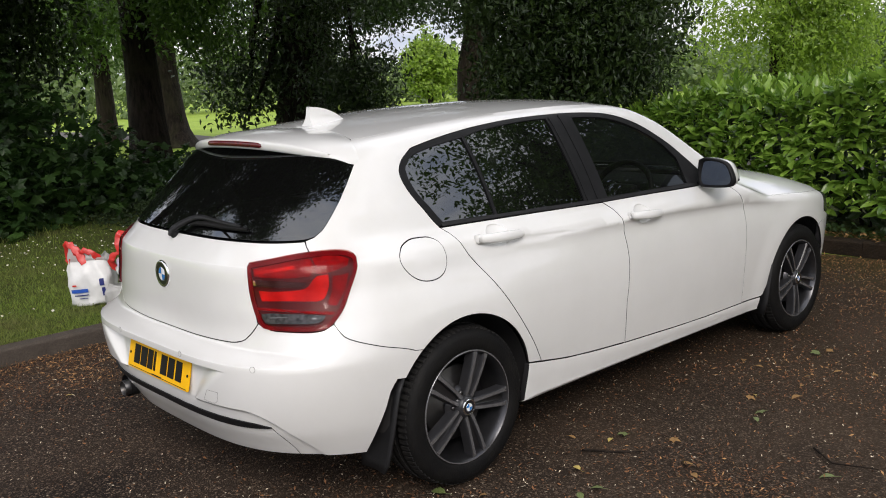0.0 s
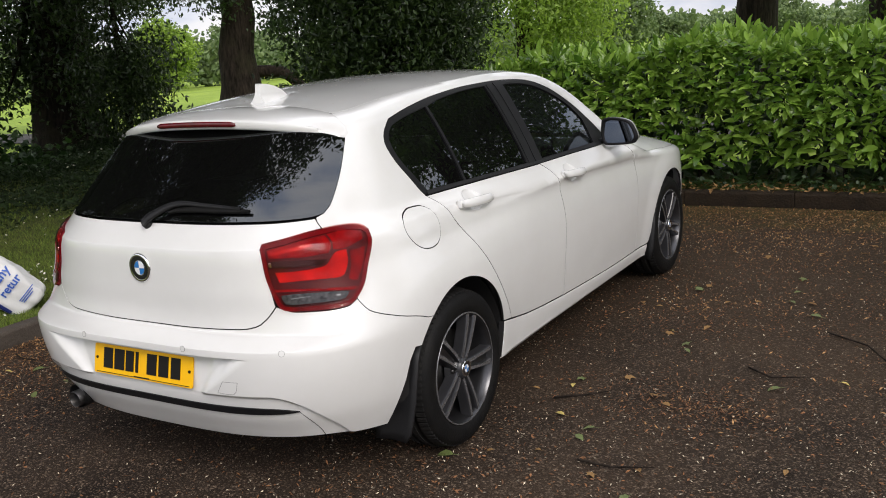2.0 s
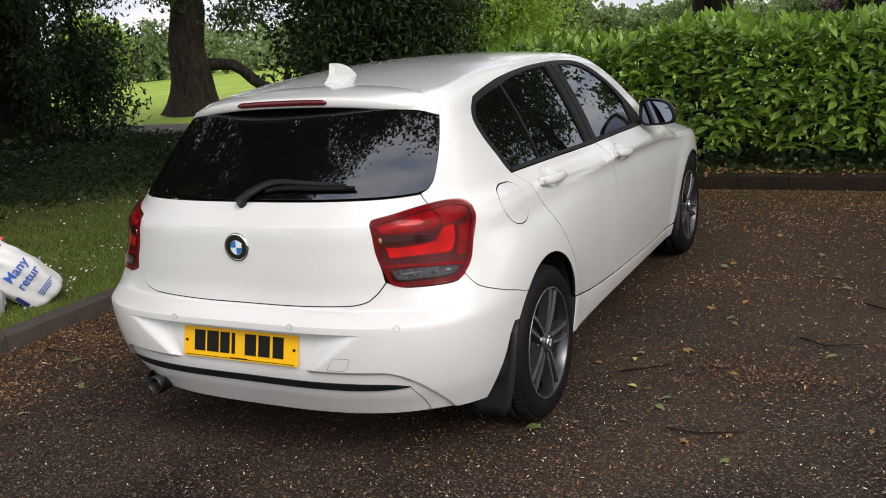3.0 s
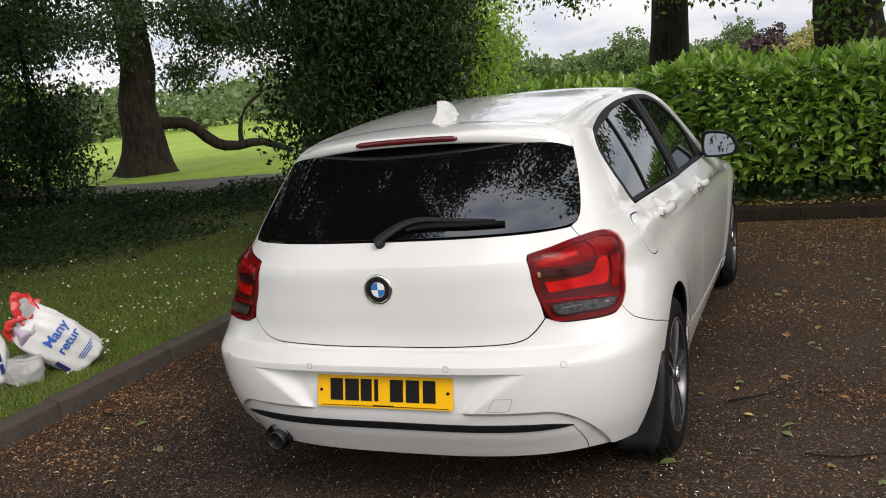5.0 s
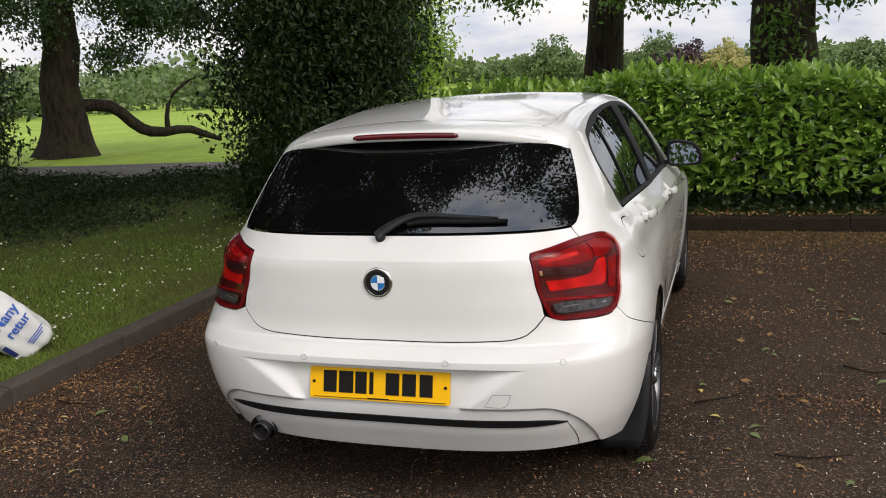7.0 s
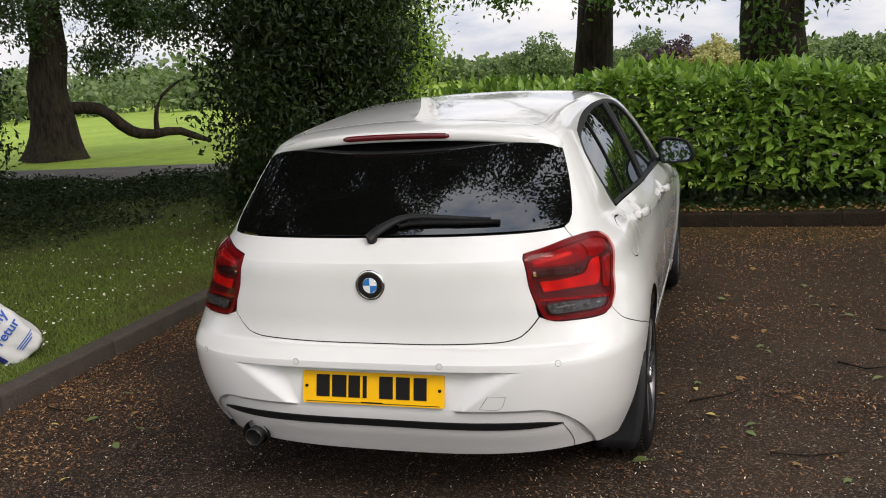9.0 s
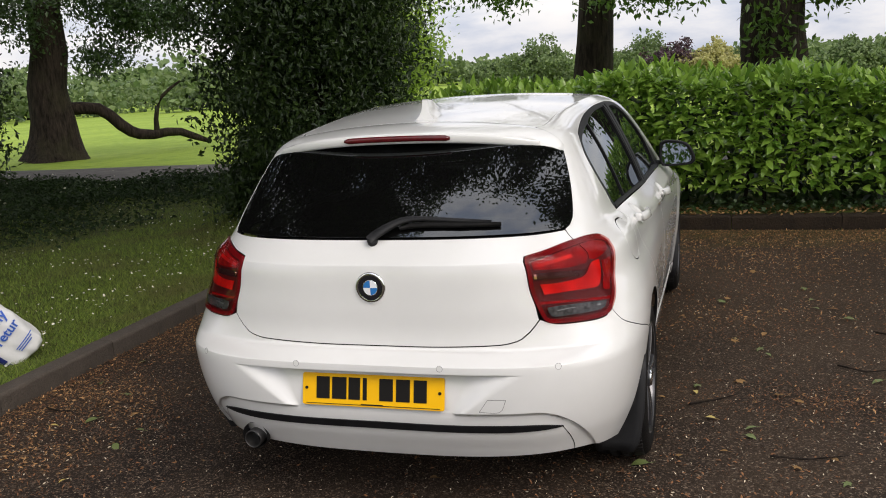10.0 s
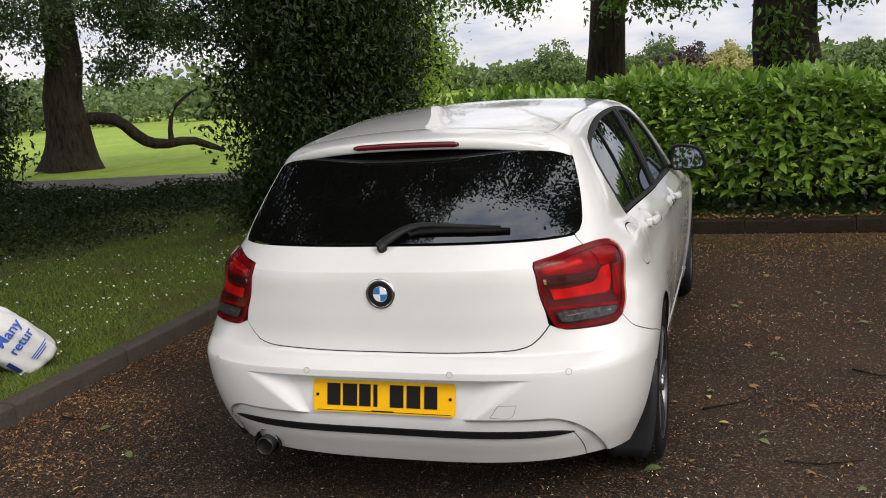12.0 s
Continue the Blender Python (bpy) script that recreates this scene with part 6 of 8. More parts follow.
# aerial fin
def fin_mesh():
    """Shark fin: upright blunt back, nearly level crest that rounds down to the front."""
    bm = bmesh.new()
    rings = []
    y0, y1 = -0.058, 0.135
    n = 18
    for k in range(n + 1):
        s = k / n
        y = y0 + (y1 - y0) * s
        base = float(top_z(0, y)) - 0.004
        top = 1.473 - 0.012 * s
        h = max((top - base) * max(1 - s ** 2.8, 0.0) ** 0.85, 0.002)
        wb = 0.045 * max(1 - s ** 2.2, 0.02) ** 0.5
        wt = 0.0135 * max(1 - s ** 2.0, 0.02) ** 0.5
        back = 0.016 if k == 0 else 0.0
        ring = []
        for j in range(13):
            t = -1 + 2 * j / 12
            a = abs(t)
            # concave flanks up to a rounded crest
            v = 1 - a
            w = wt + (wb - wt) * (1 - min(v / 0.55, 1)) ** 2.2 if v < 0.55 else wt * math.sqrt(max(1 - ((v - 0.55) / 0.45) ** 2.4, 0))
            zz = base + h * min(v / 0.8, 1) if v < 0.8 else base + h * (1 + 0.03 * (v - 0.8))
            ring.append(bm.verts.new((math.copysign(w, t) if j != 6 else 0.0, y + back * v, zz)))
        rings.append(ring)
    for a, b in zip(rings, rings[1:]):
        for j in range(12):
            bm.faces.new((a[j], a[j + 1], b[j + 1], b[j]))
    bm.faces.new(rings[0])
    bmesh.ops.recalc_face_normals(bm, faces=bm.faces)
    return bm


fin = bm_part("aerial_fin", fin_mesh(), M_PAINT, car)
fin.modifiers.new("edges", "EDGE_SPLIT").split_angle = radians(60)


# rear wiper
def flat_bar(points, widths, thick, up):
    """A bar along points with given widths and a bevelled, flat cross-section."""
    pts = [Vector(p) for p in points]
    vs, fs = [], []
    for i, p in enumerate(pts):
        d = (pts[min(i + 1, len(pts) - 1)] - pts[max(i - 1, 0)]).normalized()
        s = d.cross(Vector(up)).normalized()
        n = s.cross(d).normalized()
        w = widths[i] / 2
        for a, b in ((-1, 0), (-0.8, 0.8), (0, 1), (0.8, 0.8), (1, 0), (0.8, -0.6), (-0.8, -0.6)):
            vs.append(tuple(p + s * (a * w) + n * (b * thick / 2)))
    for i in range(len(pts) - 1):
        for k in range(7):
            j = (k + 1) % 7
            fs.append((i * 7 + k, i * 7 + j, (i + 1) * 7 + j, (i + 1) * 7 + k))
    n = len(pts) - 1
    caps = [(0, 1, 2, 3), (0, 3, 4, 5), (n * 7, n * 7 + 3, n * 7 + 2, n * 7 + 1), (n * 7, n * 7 + 5, n * 7 + 4, n * 7 + 3)]
    return np.array(vs), np.array(fs + caps)


def on_glass(x, z, off):
    if abs(x) < 0.1:
        (pa, na), (pb, nb) = on_glass(-0.1, z, off), on_glass(0.1, z, off)
        return pa.lerp(pb, 0.5 + x / 0.2), na.lerp(nb, 0.5 + x / 0.2)
    ww = half_width(0, np.array([z]))
    n, d = table(np.array([z]), Z_N, N_R), table(np.array([z]), Z_R, D_R)
    y = -d * (1 - (abs(x) / ww) ** n) ** (1 / n)
    u = u_at(y, np.array([z]))
    u = u if x >= 0 else 2 * MID - u
    P, N = lift(skin, np.array([[u[0], z]]), off)
    return Vector(P[0]), Vector(N[0])


wp = [on_glass(x, z, o)[0] for x, z, o in ((-0.014, 1.014, 0.020), (0.006, 1.027, 0.027), (0.034, 1.043, 0.028), (0.064, 1.060, 0.025), (0.092, 1.071, 0.022), (0.125, 1.076, 0.021), (0.165, 1.077, 0.020), (0.22, 1.074, 0.019), (0.31, 1.069, 0.018), (0.40, 1.063, 0.017))]
gn = on_glass(0.1, 1.08, 0)[1]
wiper = child("rear_wiper", raw_mesh("rear_wiper", *flat_bar(wp, [0.042, 0.038, 0.034, 0.030, 0.027, 0.023, 0.020, 0.017, 0.015, 0.012], 0.018, gn), M_PLASTIC, True), car, "black rear wiper arm and blade")
wb = [on_glass(x, z, 0.013)[0] for x, z in ((0.085, 1.052), (0.12, 1.060), (0.20, 1.064), (0.30, 1.062), (0.38, 1.060), (0.432, 1.058))]
child("wiper_blade", raw_mesh("wiper_blade", *flat_bar(wb, [0.010, 0.018, 0.024, 0.024, 0.018, 0.012], 0.016, gn), M_RUBBER, True), wiper)
hub_p, hub_n = on_glass(-0.008, 1.019, 0.0)
hv, hf = lathe([(0.0, 0.018), (0.014, 0.017), (0.020, 0.013), (0.022, 0.0)], 24)
HR = np.array(hub_n.to_track_quat("X", "Z").to_matrix())
child("wiper_pivot", raw_mesh("wiper_pivot", hv @ HR.T + np.array(hub_p), hf, M_PLASTIC, True), wiper)


# round badge: black ring, chrome rims, blue and white quarters
def badge(parent, at, normal, r, up=(0, 0, 1)):
    nrm = Vector(normal).normalized()
    s = Vector(up).cross(nrm).normalized()
    R = np.array([nrm, s, nrm.cross(s)]).T
    put = lambda v: v @ R.T + np.array(at)
    prof = [(0.0, r * 1.10), (0.004, r * 1.09), (0.0072, r * 1.01), (0.0058, r * 0.89)]
    v, f = lathe(prof, 48)
    b = child("badge", raw_mesh("badge", put(v), f, M_CHROME, True), parent, "round badge with blue and white quarters")
    v, f = lathe([(0.0054, r * 0.90), (0.0060, r * 0.75), (0.0052, r * 0.54)], 48)
    child("badge_ring", raw_mesh("badge_ring", put(v), f, M_BADGE, True), b)
    v, f = lathe([(0.0052, r * 0.555), (0.0064, r * 0.535), (0.0058, r * 0.51)], 40)
    child("inner_rim", raw_mesh("inner_rim", put(v), f, M_CHROME, True), b)
    for q in range(4):
        a = np.linspace(q * math.pi / 2, (q + 1) * math.pi / 2, 9)
        v = np.array([(0.0066, 0, 0)] + [(0.0057, r * 0.52 * math.cos(t), r * 0.52 * math.sin(t)) for t in a])
        f = np.array([(0, i + 1, i + 2) for i in range(8)])
        child("quarter", raw_mesh("quarter", put(v), f, M_BLUE if q % 2 else M_WHITE, True), b)
    return b


bp, bn = lift(skin, np.array([[MID, 0.876]]), 0.0)
badge(tailgate, bp[0], bn[0], 0.0495)

# number plate with plain bars
plate_n = Vector((0, -1, 0.24)).normalized()
plate_up = Vector((0, 0.24, 1)).normalized()
PLATE_AT = Vector((0, -0.8325, 0.5235))


def on_plate(name, w, h, x, z, out, mat, parent, label="", bevel=0.002):
    bm = bmesh.new()
    bmesh.ops.create_cube(bm, size=1)
    for v in bm.verts:
        v.co = Vector((v.co.x * w, v.co.y * 0.004, v.co.z * h))
    if bevel:
        bmesh.ops.bevel(bm, geom=[e for e in bm.edges if abs(e.verts[0].co.y - e.verts[1].co.y) > 1e-4], offset=bevel, segments=4, affect="EDGES", profile=0.5)
    R = Matrix((Vector((1, 0, 0)), -plate_n, plate_up)).transposed()
    o = PLATE_AT + Vector((x, 0, 0)) + plate_up * z + plate_n * out
    bmesh.ops.transform(bm, matrix=Matrix.Translation(o) @ R.to_4x4(), verts=bm.verts)
    return bm_part(name, bm, mat, parent, label, smooth=False)


plate = on_plate("number_plate", 0.52, 0.111, 0, 0, 0.004, M_PLATE, car, "yellow reflective rear plate with black bars", 0.008)
for i, bx in enumerate((-0.182, -0.121, -0.065, -0.026, 0.052, 0.113, 0.175)):
    on_plate("character_bar", (0.049, 0.053, 0.042, 0.014, 0.049, 0.049, 0.046)[i], 0.076, bx, 0.006, 0.0066, M_INK, plate, bevel=0.001)
on_plate("maker_bar", 0.08, 0.003, 0.0, -0.047, 0.0064, M_INK, plate, bevel=0)
on_plate("plate_border", 0.49, 0.002, 0.0, -0.0495, 0.0060, M_INK, plate, bevel=0)
for sx in (-1, 1):
    on_plate("plate_screw", 0.011, 0.011, sx * 0.244, 0.003, 0.0068, M_INK, plate, bevel=0.005)

# exhaust
ev, ef = lathe([(-0.24, 0.028), (-0.02, 0.028), (0.0, 0.033), (0.070, 0.0335), (0.072, 0.0318), (0.070, 0.0300), (0.01, 0.030), (-0.18, 0.026)], 32)
ER = np.array([[0, 1, 0], [-1, 0, 0], [0, 0, 1]])
exhaust = child("exhaust_pipe", raw_mesh("exhaust_pipe", ev @ ER.T + np.array([-0.512, -0.712, 0.292]), ef, M_STEEL, True), car, "sooty round steel exhaust tip")
hv, hf = lathe([(0.030, 0.050), (0.0, 0.049), (-0.10, 0.046)], 32)
child("exhaust_shroud", raw_mesh("exhaust_shroud", hv @ ER.T + np.array([-0.512, -0.735, 0.300]), hf, M_PLASTIC, True), exhaust, "black shroud round the pipe")


# mud flaps
def flap(sx, pts, xin, xout, name="mud_flap"):
    bm = bmesh.new()
    rows = []
    for y, z, w in pts:
        row = [bm.verts.new((sx * (xin + (xout + w - xin) * t), y + 0.010 * math.sin(math.pi * t), z)) for t in np.linspace(0, 1, 7)]
        rows.append(row)
    for a, b in zip(rows, rows[1:]):
        for i in range(6):
            bm.faces.new((a[i], a[i + 1], b[i + 1], b[i]))
    bmesh.ops.recalc_face_normals(bm, faces=bm.faces)
    ob = bm_part(name, bm, M_PLASTIC, car, "black rubber mud flap")
    s = ob.modifiers.new("thick", "SOLIDIFY")
    s.thickness = 0.008
    s.offset = 0
    return ob


for sx in (-1, 1):
    flap(sx, [(-0.318, 0.520, 0.012), (-0.345, 0.47, 0.014), (-0.362, 0.40, 0.012), (-0.378, 0.32, 0.008), (-0.390, 0.25, -0.002), (-0.398, 0.20, -0.012), (-0.400, 0.165, -0.034)], 0.70, 0.868)
    flap(sx, [(2.352, 0.46, 0.0), (2.338, 0.40, 0.002), (2.322, 0.32, 0.0), (2.312, 0.25, -0.004), (2.306, 0.18, -0.02)], 0.66, 0.872)


# door handles
def handle(y0, y1, z0, z1, sx):
    xs = lambda y, z: float(body(np.array([y]), np.array([z]))[0, 0])
    pts, wid = [], []
    for t in np.linspace(0, 1, 13):
        y, z = y0 + (y1 - y0) * t, z0 + (z1 - z0) * t
        pts.append((sx * (xs(y, z) + 0.010 + 0.024 * math.sin(math.pi * min(max(t, 0.02), 0.98)) ** 0.5), y, z))
        wid.append(0.034 + 0.006 * math.sin(math.pi * t) - (0.010 if t in (0.0, 1.0) else 0))
    v, f = flat_bar(pts, wid, 0.021, (sx, 0, 0.35))
    h = child("door_handle", raw_mesh("door_handle", v, f, M_PAINT, True), fd if y0 > 0.9 and sx > 0 else rd if sx > 0 else fd_l if y0 > 0.9 else rd_l)
    return h


for sx in (-1, 1):
    handle(0.131, 0.375, 0.951, 0.940, sx)
    handle(1.068, 1.296, 0.913, 0.899, sx)
    for (y, z, owner) in ((0.150, 0.950, 0), (1.092, 0.912, 1)):
        x = float(body(np.array([y]), np.array([z]))[0, 0])
        par = (fd if owner else rd) if sx > 0 else (fd_l if owner else rd_l)
        box_shell("handle_end", (0.030, 0.030, 0.034), (sx * (x + 0.010), y - 0.008, z), M_PAINT, par, 0.009)
    box_shell("lock_cap", (0.004, 0.016, 0.020), (sx * (float(skin(np.array([1.10]), np.array([0.911]))[0, 0]) + 0.028), 1.106, 0.911), M_STEEL, fd if sx > 0 else fd_l, 0.001)



# door mirrors
def mirror_unit(sx):
    mirror = None
    face = [(0.806, 1.100), (0.835, 1.112), (0.900, 1.108), (0.950, 1.094), (0.975, 1.070), (0.998, 1.015), (0.992, 0.985), (0.965, 0.972), (0.88, 0.966), (0.82, 0.968), (0.806, 0.985), (0.800, 1.04)]
    c = curve(face + face[:1], 0.012)[:-1]
    cx, cz = c[:, 0].mean(), c[:, 1].mean()

    def loft(levels, mat, name, parent, label="", cap=True, tilt=0.0, turn=0.0):
        bm = bmesh.new()
        rings = []
        for sc, y, dx, dz in levels:
            rings.append([bm.verts.new((sx * (cx + (p[0] - cx) * sc + dx), y + tilt * (p[1] - cz) + turn * (p[0] - cx), cz + (p[1] - cz) * sc + dz)) for p in c])
        m = len(c)
        for a, b in zip(rings, rings[1:]):
            for j in range(m):
                bm.faces.new((a[j], a[(j + 1) % m], b[(j + 1) % m], b[j]))
        if cap:
            bm.faces.new(rings[-1])
        bmesh.ops.recalc_face_normals(bm, faces=bm.faces)
        return bm_part(name, bm, mat, parent, label)
    yf = 1.705
    mirror = loft([(0.76, yf + 0.030, 0, 0), (0.83, yf + 0.010, 0, 0), (0.92, yf, 0, 0), (1.0, yf + 0.004, 0, 0), (1.01, yf + 0.022, 0, 0), (1.0, yf + 0.030, 0, 0)], M_TRIM, "door_mirror", car, "white door mirror with black surround", cap=False)
    loft([(0.995, yf + 0.030, 0, 0), (0.98, yf + 0.06, -0.004, 0), (0.90, yf + 0.10, -0.012, 0), (0.70, yf + 0.135, -0.02, 0), (0.40, yf + 0.15, -0.025, 0)], M_PAINT, "mirror_cap", mirror)
    glass = loft([(0.83, yf + 0.016, 0, 0)], M_MIRROR, "mirror_glass", mirror, "silvered mirror glass", tilt=0.10, turn=0.035)
    glass.data.polygons.foreach_set("use_smooth", [False] * len(glass.data.polygons))
    box_shell("turn_signal", (0.05, 0.05, 0.014), (sx * 0.968, yf + 0.05, 1.004), M_PLASTIC, mirror, 0.006)
    v, f = flat_bar([(sx * 0.765, 1.745, 0.985), (sx * 0.80, 1.745, 0.985), (sx * 0.845, 1.745, 0.985)], [0.055, 0.05, 0.06], 0.028, (0, 0, 1))
    child("mirror_arm", raw_mesh("mirror_arm", v, f, M_TRIM, True), mirror)


mirror_unit(1)
mirror_unit(-1)


# wheels
def wheel(sx, yc, turn):
    """A road wheel: tyre, rim, five split spokes, badge, brake disc."""
    xo = 0.877 if yc < 1 else 0.858
    w = child("wheel", None, car, "grey alloy wheel with five split spokes and black tyre")
    w.location = (sx * xo, yc, 0.317)
    if sx < 0:
        w.rotation_euler = (0, 0, math.pi)
    prof = [(-0.012, 0.222), (-0.004, 0.232), (0.000, 0.250), (-0.001, 0.272), (-0.006, 0.292), (-0.018, 0.305), (-0.030, 0.3115), (-0.040, 0.3125), (-0.064, 0.3155), (-0.066, 0.309), (-0.074, 0.309), (-0.076, 0.3165), (-0.108, 0.317), (-0.110, 0.309), (-0.120, 0.309), (-0.122, 0.317), (-0.154, 0.3165), (-0.156, 0.309), (-0.164, 0.309), (-0.166, 0.3155), (-0.196, 0.311), (-0.214, 0.300), (-0.226, 0.270), (-0.222, 0.235), (-0.212, 0.222)]
    wob = [0, 0, 0, 0, 0.001, 0.005, 0.006, 0.004, 0.0008] + [0] * 10 + [0.004, 0.005, 0.003, 0, 0, 0]
    v, f = lathe(prof, 144, wob=wob)
    tyre = child("tyre", raw_mesh("tyre", v, f, M_RUBBER, True), w, "black road tyre")
    v, f = lathe([(-0.010, 0.2245), (-0.006, 0.2255), (-0.004, 0.223), (-0.005, 0.2195)], 72)
    rim = child("rim", raw_mesh("rim", v, f, M_ALLOY, True), w, "machined rim edge")
    v, f = lathe([(-0.005, 0.2195), (-0.016, 0.211), (-0.05, 0.203), (-0.11, 0.192), (-0.19, 0.188), (-0.205, 0.21)], 72)
    child("barrel", raw_mesh("barrel", v, f, M_BARREL, True), rim)
    # shoulder and centre tread blocks
    tb = []
    for x0, x1, r, cnt, cut in ((-0.022, -0.058, 0.3118, 78, 0.62), (-0.080, -0.104, 0.3165, 70, 0.8), (-0.126, -0.150, 0.3165, 70, 0.8), (-0.170, -0.204, 0.3120, 78, 0.62)):
        for j in range(cnt):
            t0, t1 = 2 * math.pi * j / cnt, 2 * math.pi * (j + cut) / cnt
            edge = x0 if abs(x0) < 0.1 else x1
            q = []
            for rr in (r - 0.004, r + 0.0035):
                for x in (x0, x1):
                    drop = 0.0065 if x == edge and abs(edge) in (0.022, 0.204) else 0.0
                    for t in (t0, t1):
                        q.append((x, (rr - drop) * math.cos(t), (rr - drop) * math.sin(t)))
            tb.append((np.array(q), np.array([(4, 5, 7, 6), (0, 4, 6, 2), (1, 3, 7, 5), (0, 1, 5, 4), (2, 6, 7, 3)])))
    child("tread", raw_mesh("tread", *join(tb), M_TREAD), tyre)["kind"] = "stuff"
    for i in range(5):
        a = turn + i * 2 * math.pi / 5

        def at(r, off, x):
            return (x, r * math.cos(a) - off * math.sin(a), r * math.sin(a) + off * math.cos(a))
        for s in (-1, 1):
            bm = bmesh.new()
            rows = []
            for r, c0, hw, x in ((0.040, 0.013, 0.0105, -0.018), (0.07, 0.0165, 0.0100, -0.013), (0.11, 0.0205, 0.0095, -0.009), (0.16, 0.0245, 0.0098, -0.0065), (0.20, 0.0275, 0.0110, -0.0065), (0.217, 0.029, 0.0135, -0.009)):
                lo, hi = s * (c0 - hw * 0.85), s * (c0 + hw)
                rows.append([bm.verts.new(at(r, lo, x - 0.040)), bm.verts.new(at(r, lo, x - 0.008)), bm.verts.new(at(r, lo + s * 0.003, x)), bm.verts.new(at(r, hi - s * 0.003, x)), bm.verts.new(at(r, hi, x - 0.005)), bm.verts.new(at(r, hi + s * 0.003, x - 0.045))])
            for p, q in zip(rows, rows[1:]):
                for k in range(5):
                    bm.faces.new((p[k], p[k + 1], q[k + 1], q[k]))
            bmesh.ops.recalc_face_normals(bm, faces=bm.faces)
            ob = bm_part("spoke", bm, M_ALLOY_DARK, w)
            ob.data.materials.append(M_ALLOY)
            for p in ob.data.polygons:
                p.use_smooth = False
                if abs(p.normal.x) > 0.9:
                    p.material_index = 1
        # dark floor of the slot between the two bars
        bm = bmesh.new()
        rows = []
        for r, c0, x in ((0.04, 0.006, -0.030), (0.11, 0.011, -0.027), (0.17, 0.016, -0.025), (0.213, 0.02, -0.026)):
            rows.append([bm.verts.new(at(r, -c0, x)), bm.verts.new(at(r, 0, x - 0.004)), bm.verts.new(at(r, c0, x))])
        for p, q in zip(rows, rows[1:]):
            for k in range(2):
                bm.faces.new((p[k], p[k + 1], q[k + 1], q[k]))
        bmesh.ops.recalc_face_normals(bm, faces=bm.faces)
        bm_part("spoke_slot", bm, M_BARREL, w)
        b = a + math.pi / 5
        v, f = lathe([(-0.030, 0.0), (-0.028, 0.008), (-0.040, 0.0085)], 10)
        child("wheel_bolt", raw_mesh("wheel_bolt", v + np.array([0, 0.056 * math.cos(b), 0.056 * math.sin(b)]), f, M_STEEL, True), w)
    v, f = lathe([(-0.060, 0.078), (-0.045, 0.070), (-0.036, 0.050), (-0.022, 0.044), (-0.012, 0.040), (-0.008, 0.036), (-0.008, 0.0)], 40)
    hub = child("wheel_hub", raw_mesh("wheel_hub", v, f, M_ALLOY_DARK, True), w)
    badge(w, (-0.008, 0, 0), (1, 0, 0), 0.030)
    v, f = lathe([(-0.115, 0.150), (-0.090, 0.150), (-0.088, 0.148), (-0.088, 0.085), (-0.075, 0.08), (-0.075, 0.0)], 48)
    child("brake_disc", raw_mesh("brake_disc", v, f, M_STEEL, True), w, "worn steel brake disc")
    return w


wheel(1, 0.0, radians(68))
wheel(1, 2.69, radians(52))
wheel(-1, 0.0, radians(20))
wheel(-1, 2.69, radians(40))


# cabin
def seat(x, y):
    ob = child("seat", None, car, "dark cloth seat")
    ob.location = (x, y, 0)
    box_shell("cushion", (0.50, 0.50, 0.16), (0, 0.02, 0.50), M_CLOTH, ob, 0.05)
    box_shell("backrest", (0.48, 0.13, 0.56), (0, -0.27, 0.80), M_CLOTH, ob, 0.05, rot=Euler((radians(14), 0, 0)).to_matrix())
    box_shell("headrest", (0.25, 0.09, 0.15), (0, -0.36, 1.145), M_CLOTH, ob, 0.035, rot=Euler((radians(10), 0, 0)).to_matrix())
    return ob


seat(0.37, 1.25)
seat(-0.37, 1.25)
bench = child("rear_bench", None, car, "dark cloth rear bench")
box_shell("cushion", (1.22, 0.48, 0.16), (0, 0.42, 0.52), M_CLOTH, bench, 0.05)
box_shell("backrest", (1.20, 0.14, 0.52), (0, 0.13, 0.78), M_CLOTH, bench, 0.05, rot=Euler((radians(16), 0, 0)).to_matrix())
box_shell("cabin_floor", (1.44, 2.6, 0.05), (0, 0.95, 0.40), M_DARK, car, 0.01)
box_shell("parcel_shelf", (1.16, 0.55, 0.03), (0, -0.22, 0.955), M_CLOTH, car, 0.01)
box_shell("dashboard", (1.40, 0.42, 0.26), (0, 1.98, 0.83), M_PLASTIC, car, 0.06)
v, f = tube([(0.37 + 0.185 * math.cos(t), 1.66 + 0.07 * math.sin(t), 0.90 + 0.17 * math.sin(t)) for t in np.linspace(0, 2 * math.pi, 33)], [0.016] * 33, 8)
sw = child("steering_wheel", raw_mesh("steering_wheel", v, f, M_PLASTIC, True), car, "black steering wheel")
box_shell("wheel_boss", (0.16, 0.05, 0.12), (0.37, 1.675, 0.90), M_PLASTIC, sw, 0.02)
hd = patch(lambda a, b: f_top(a, b) - np.array([0, 0, 0.03]), top_outline(-0.20, 1.42, 30, None, screen_top) * np.array([0.97, 1]), step=0.1, flange=0)
child("headlining", normal_mesh("headlining", *hd, M_CLOTH), car)

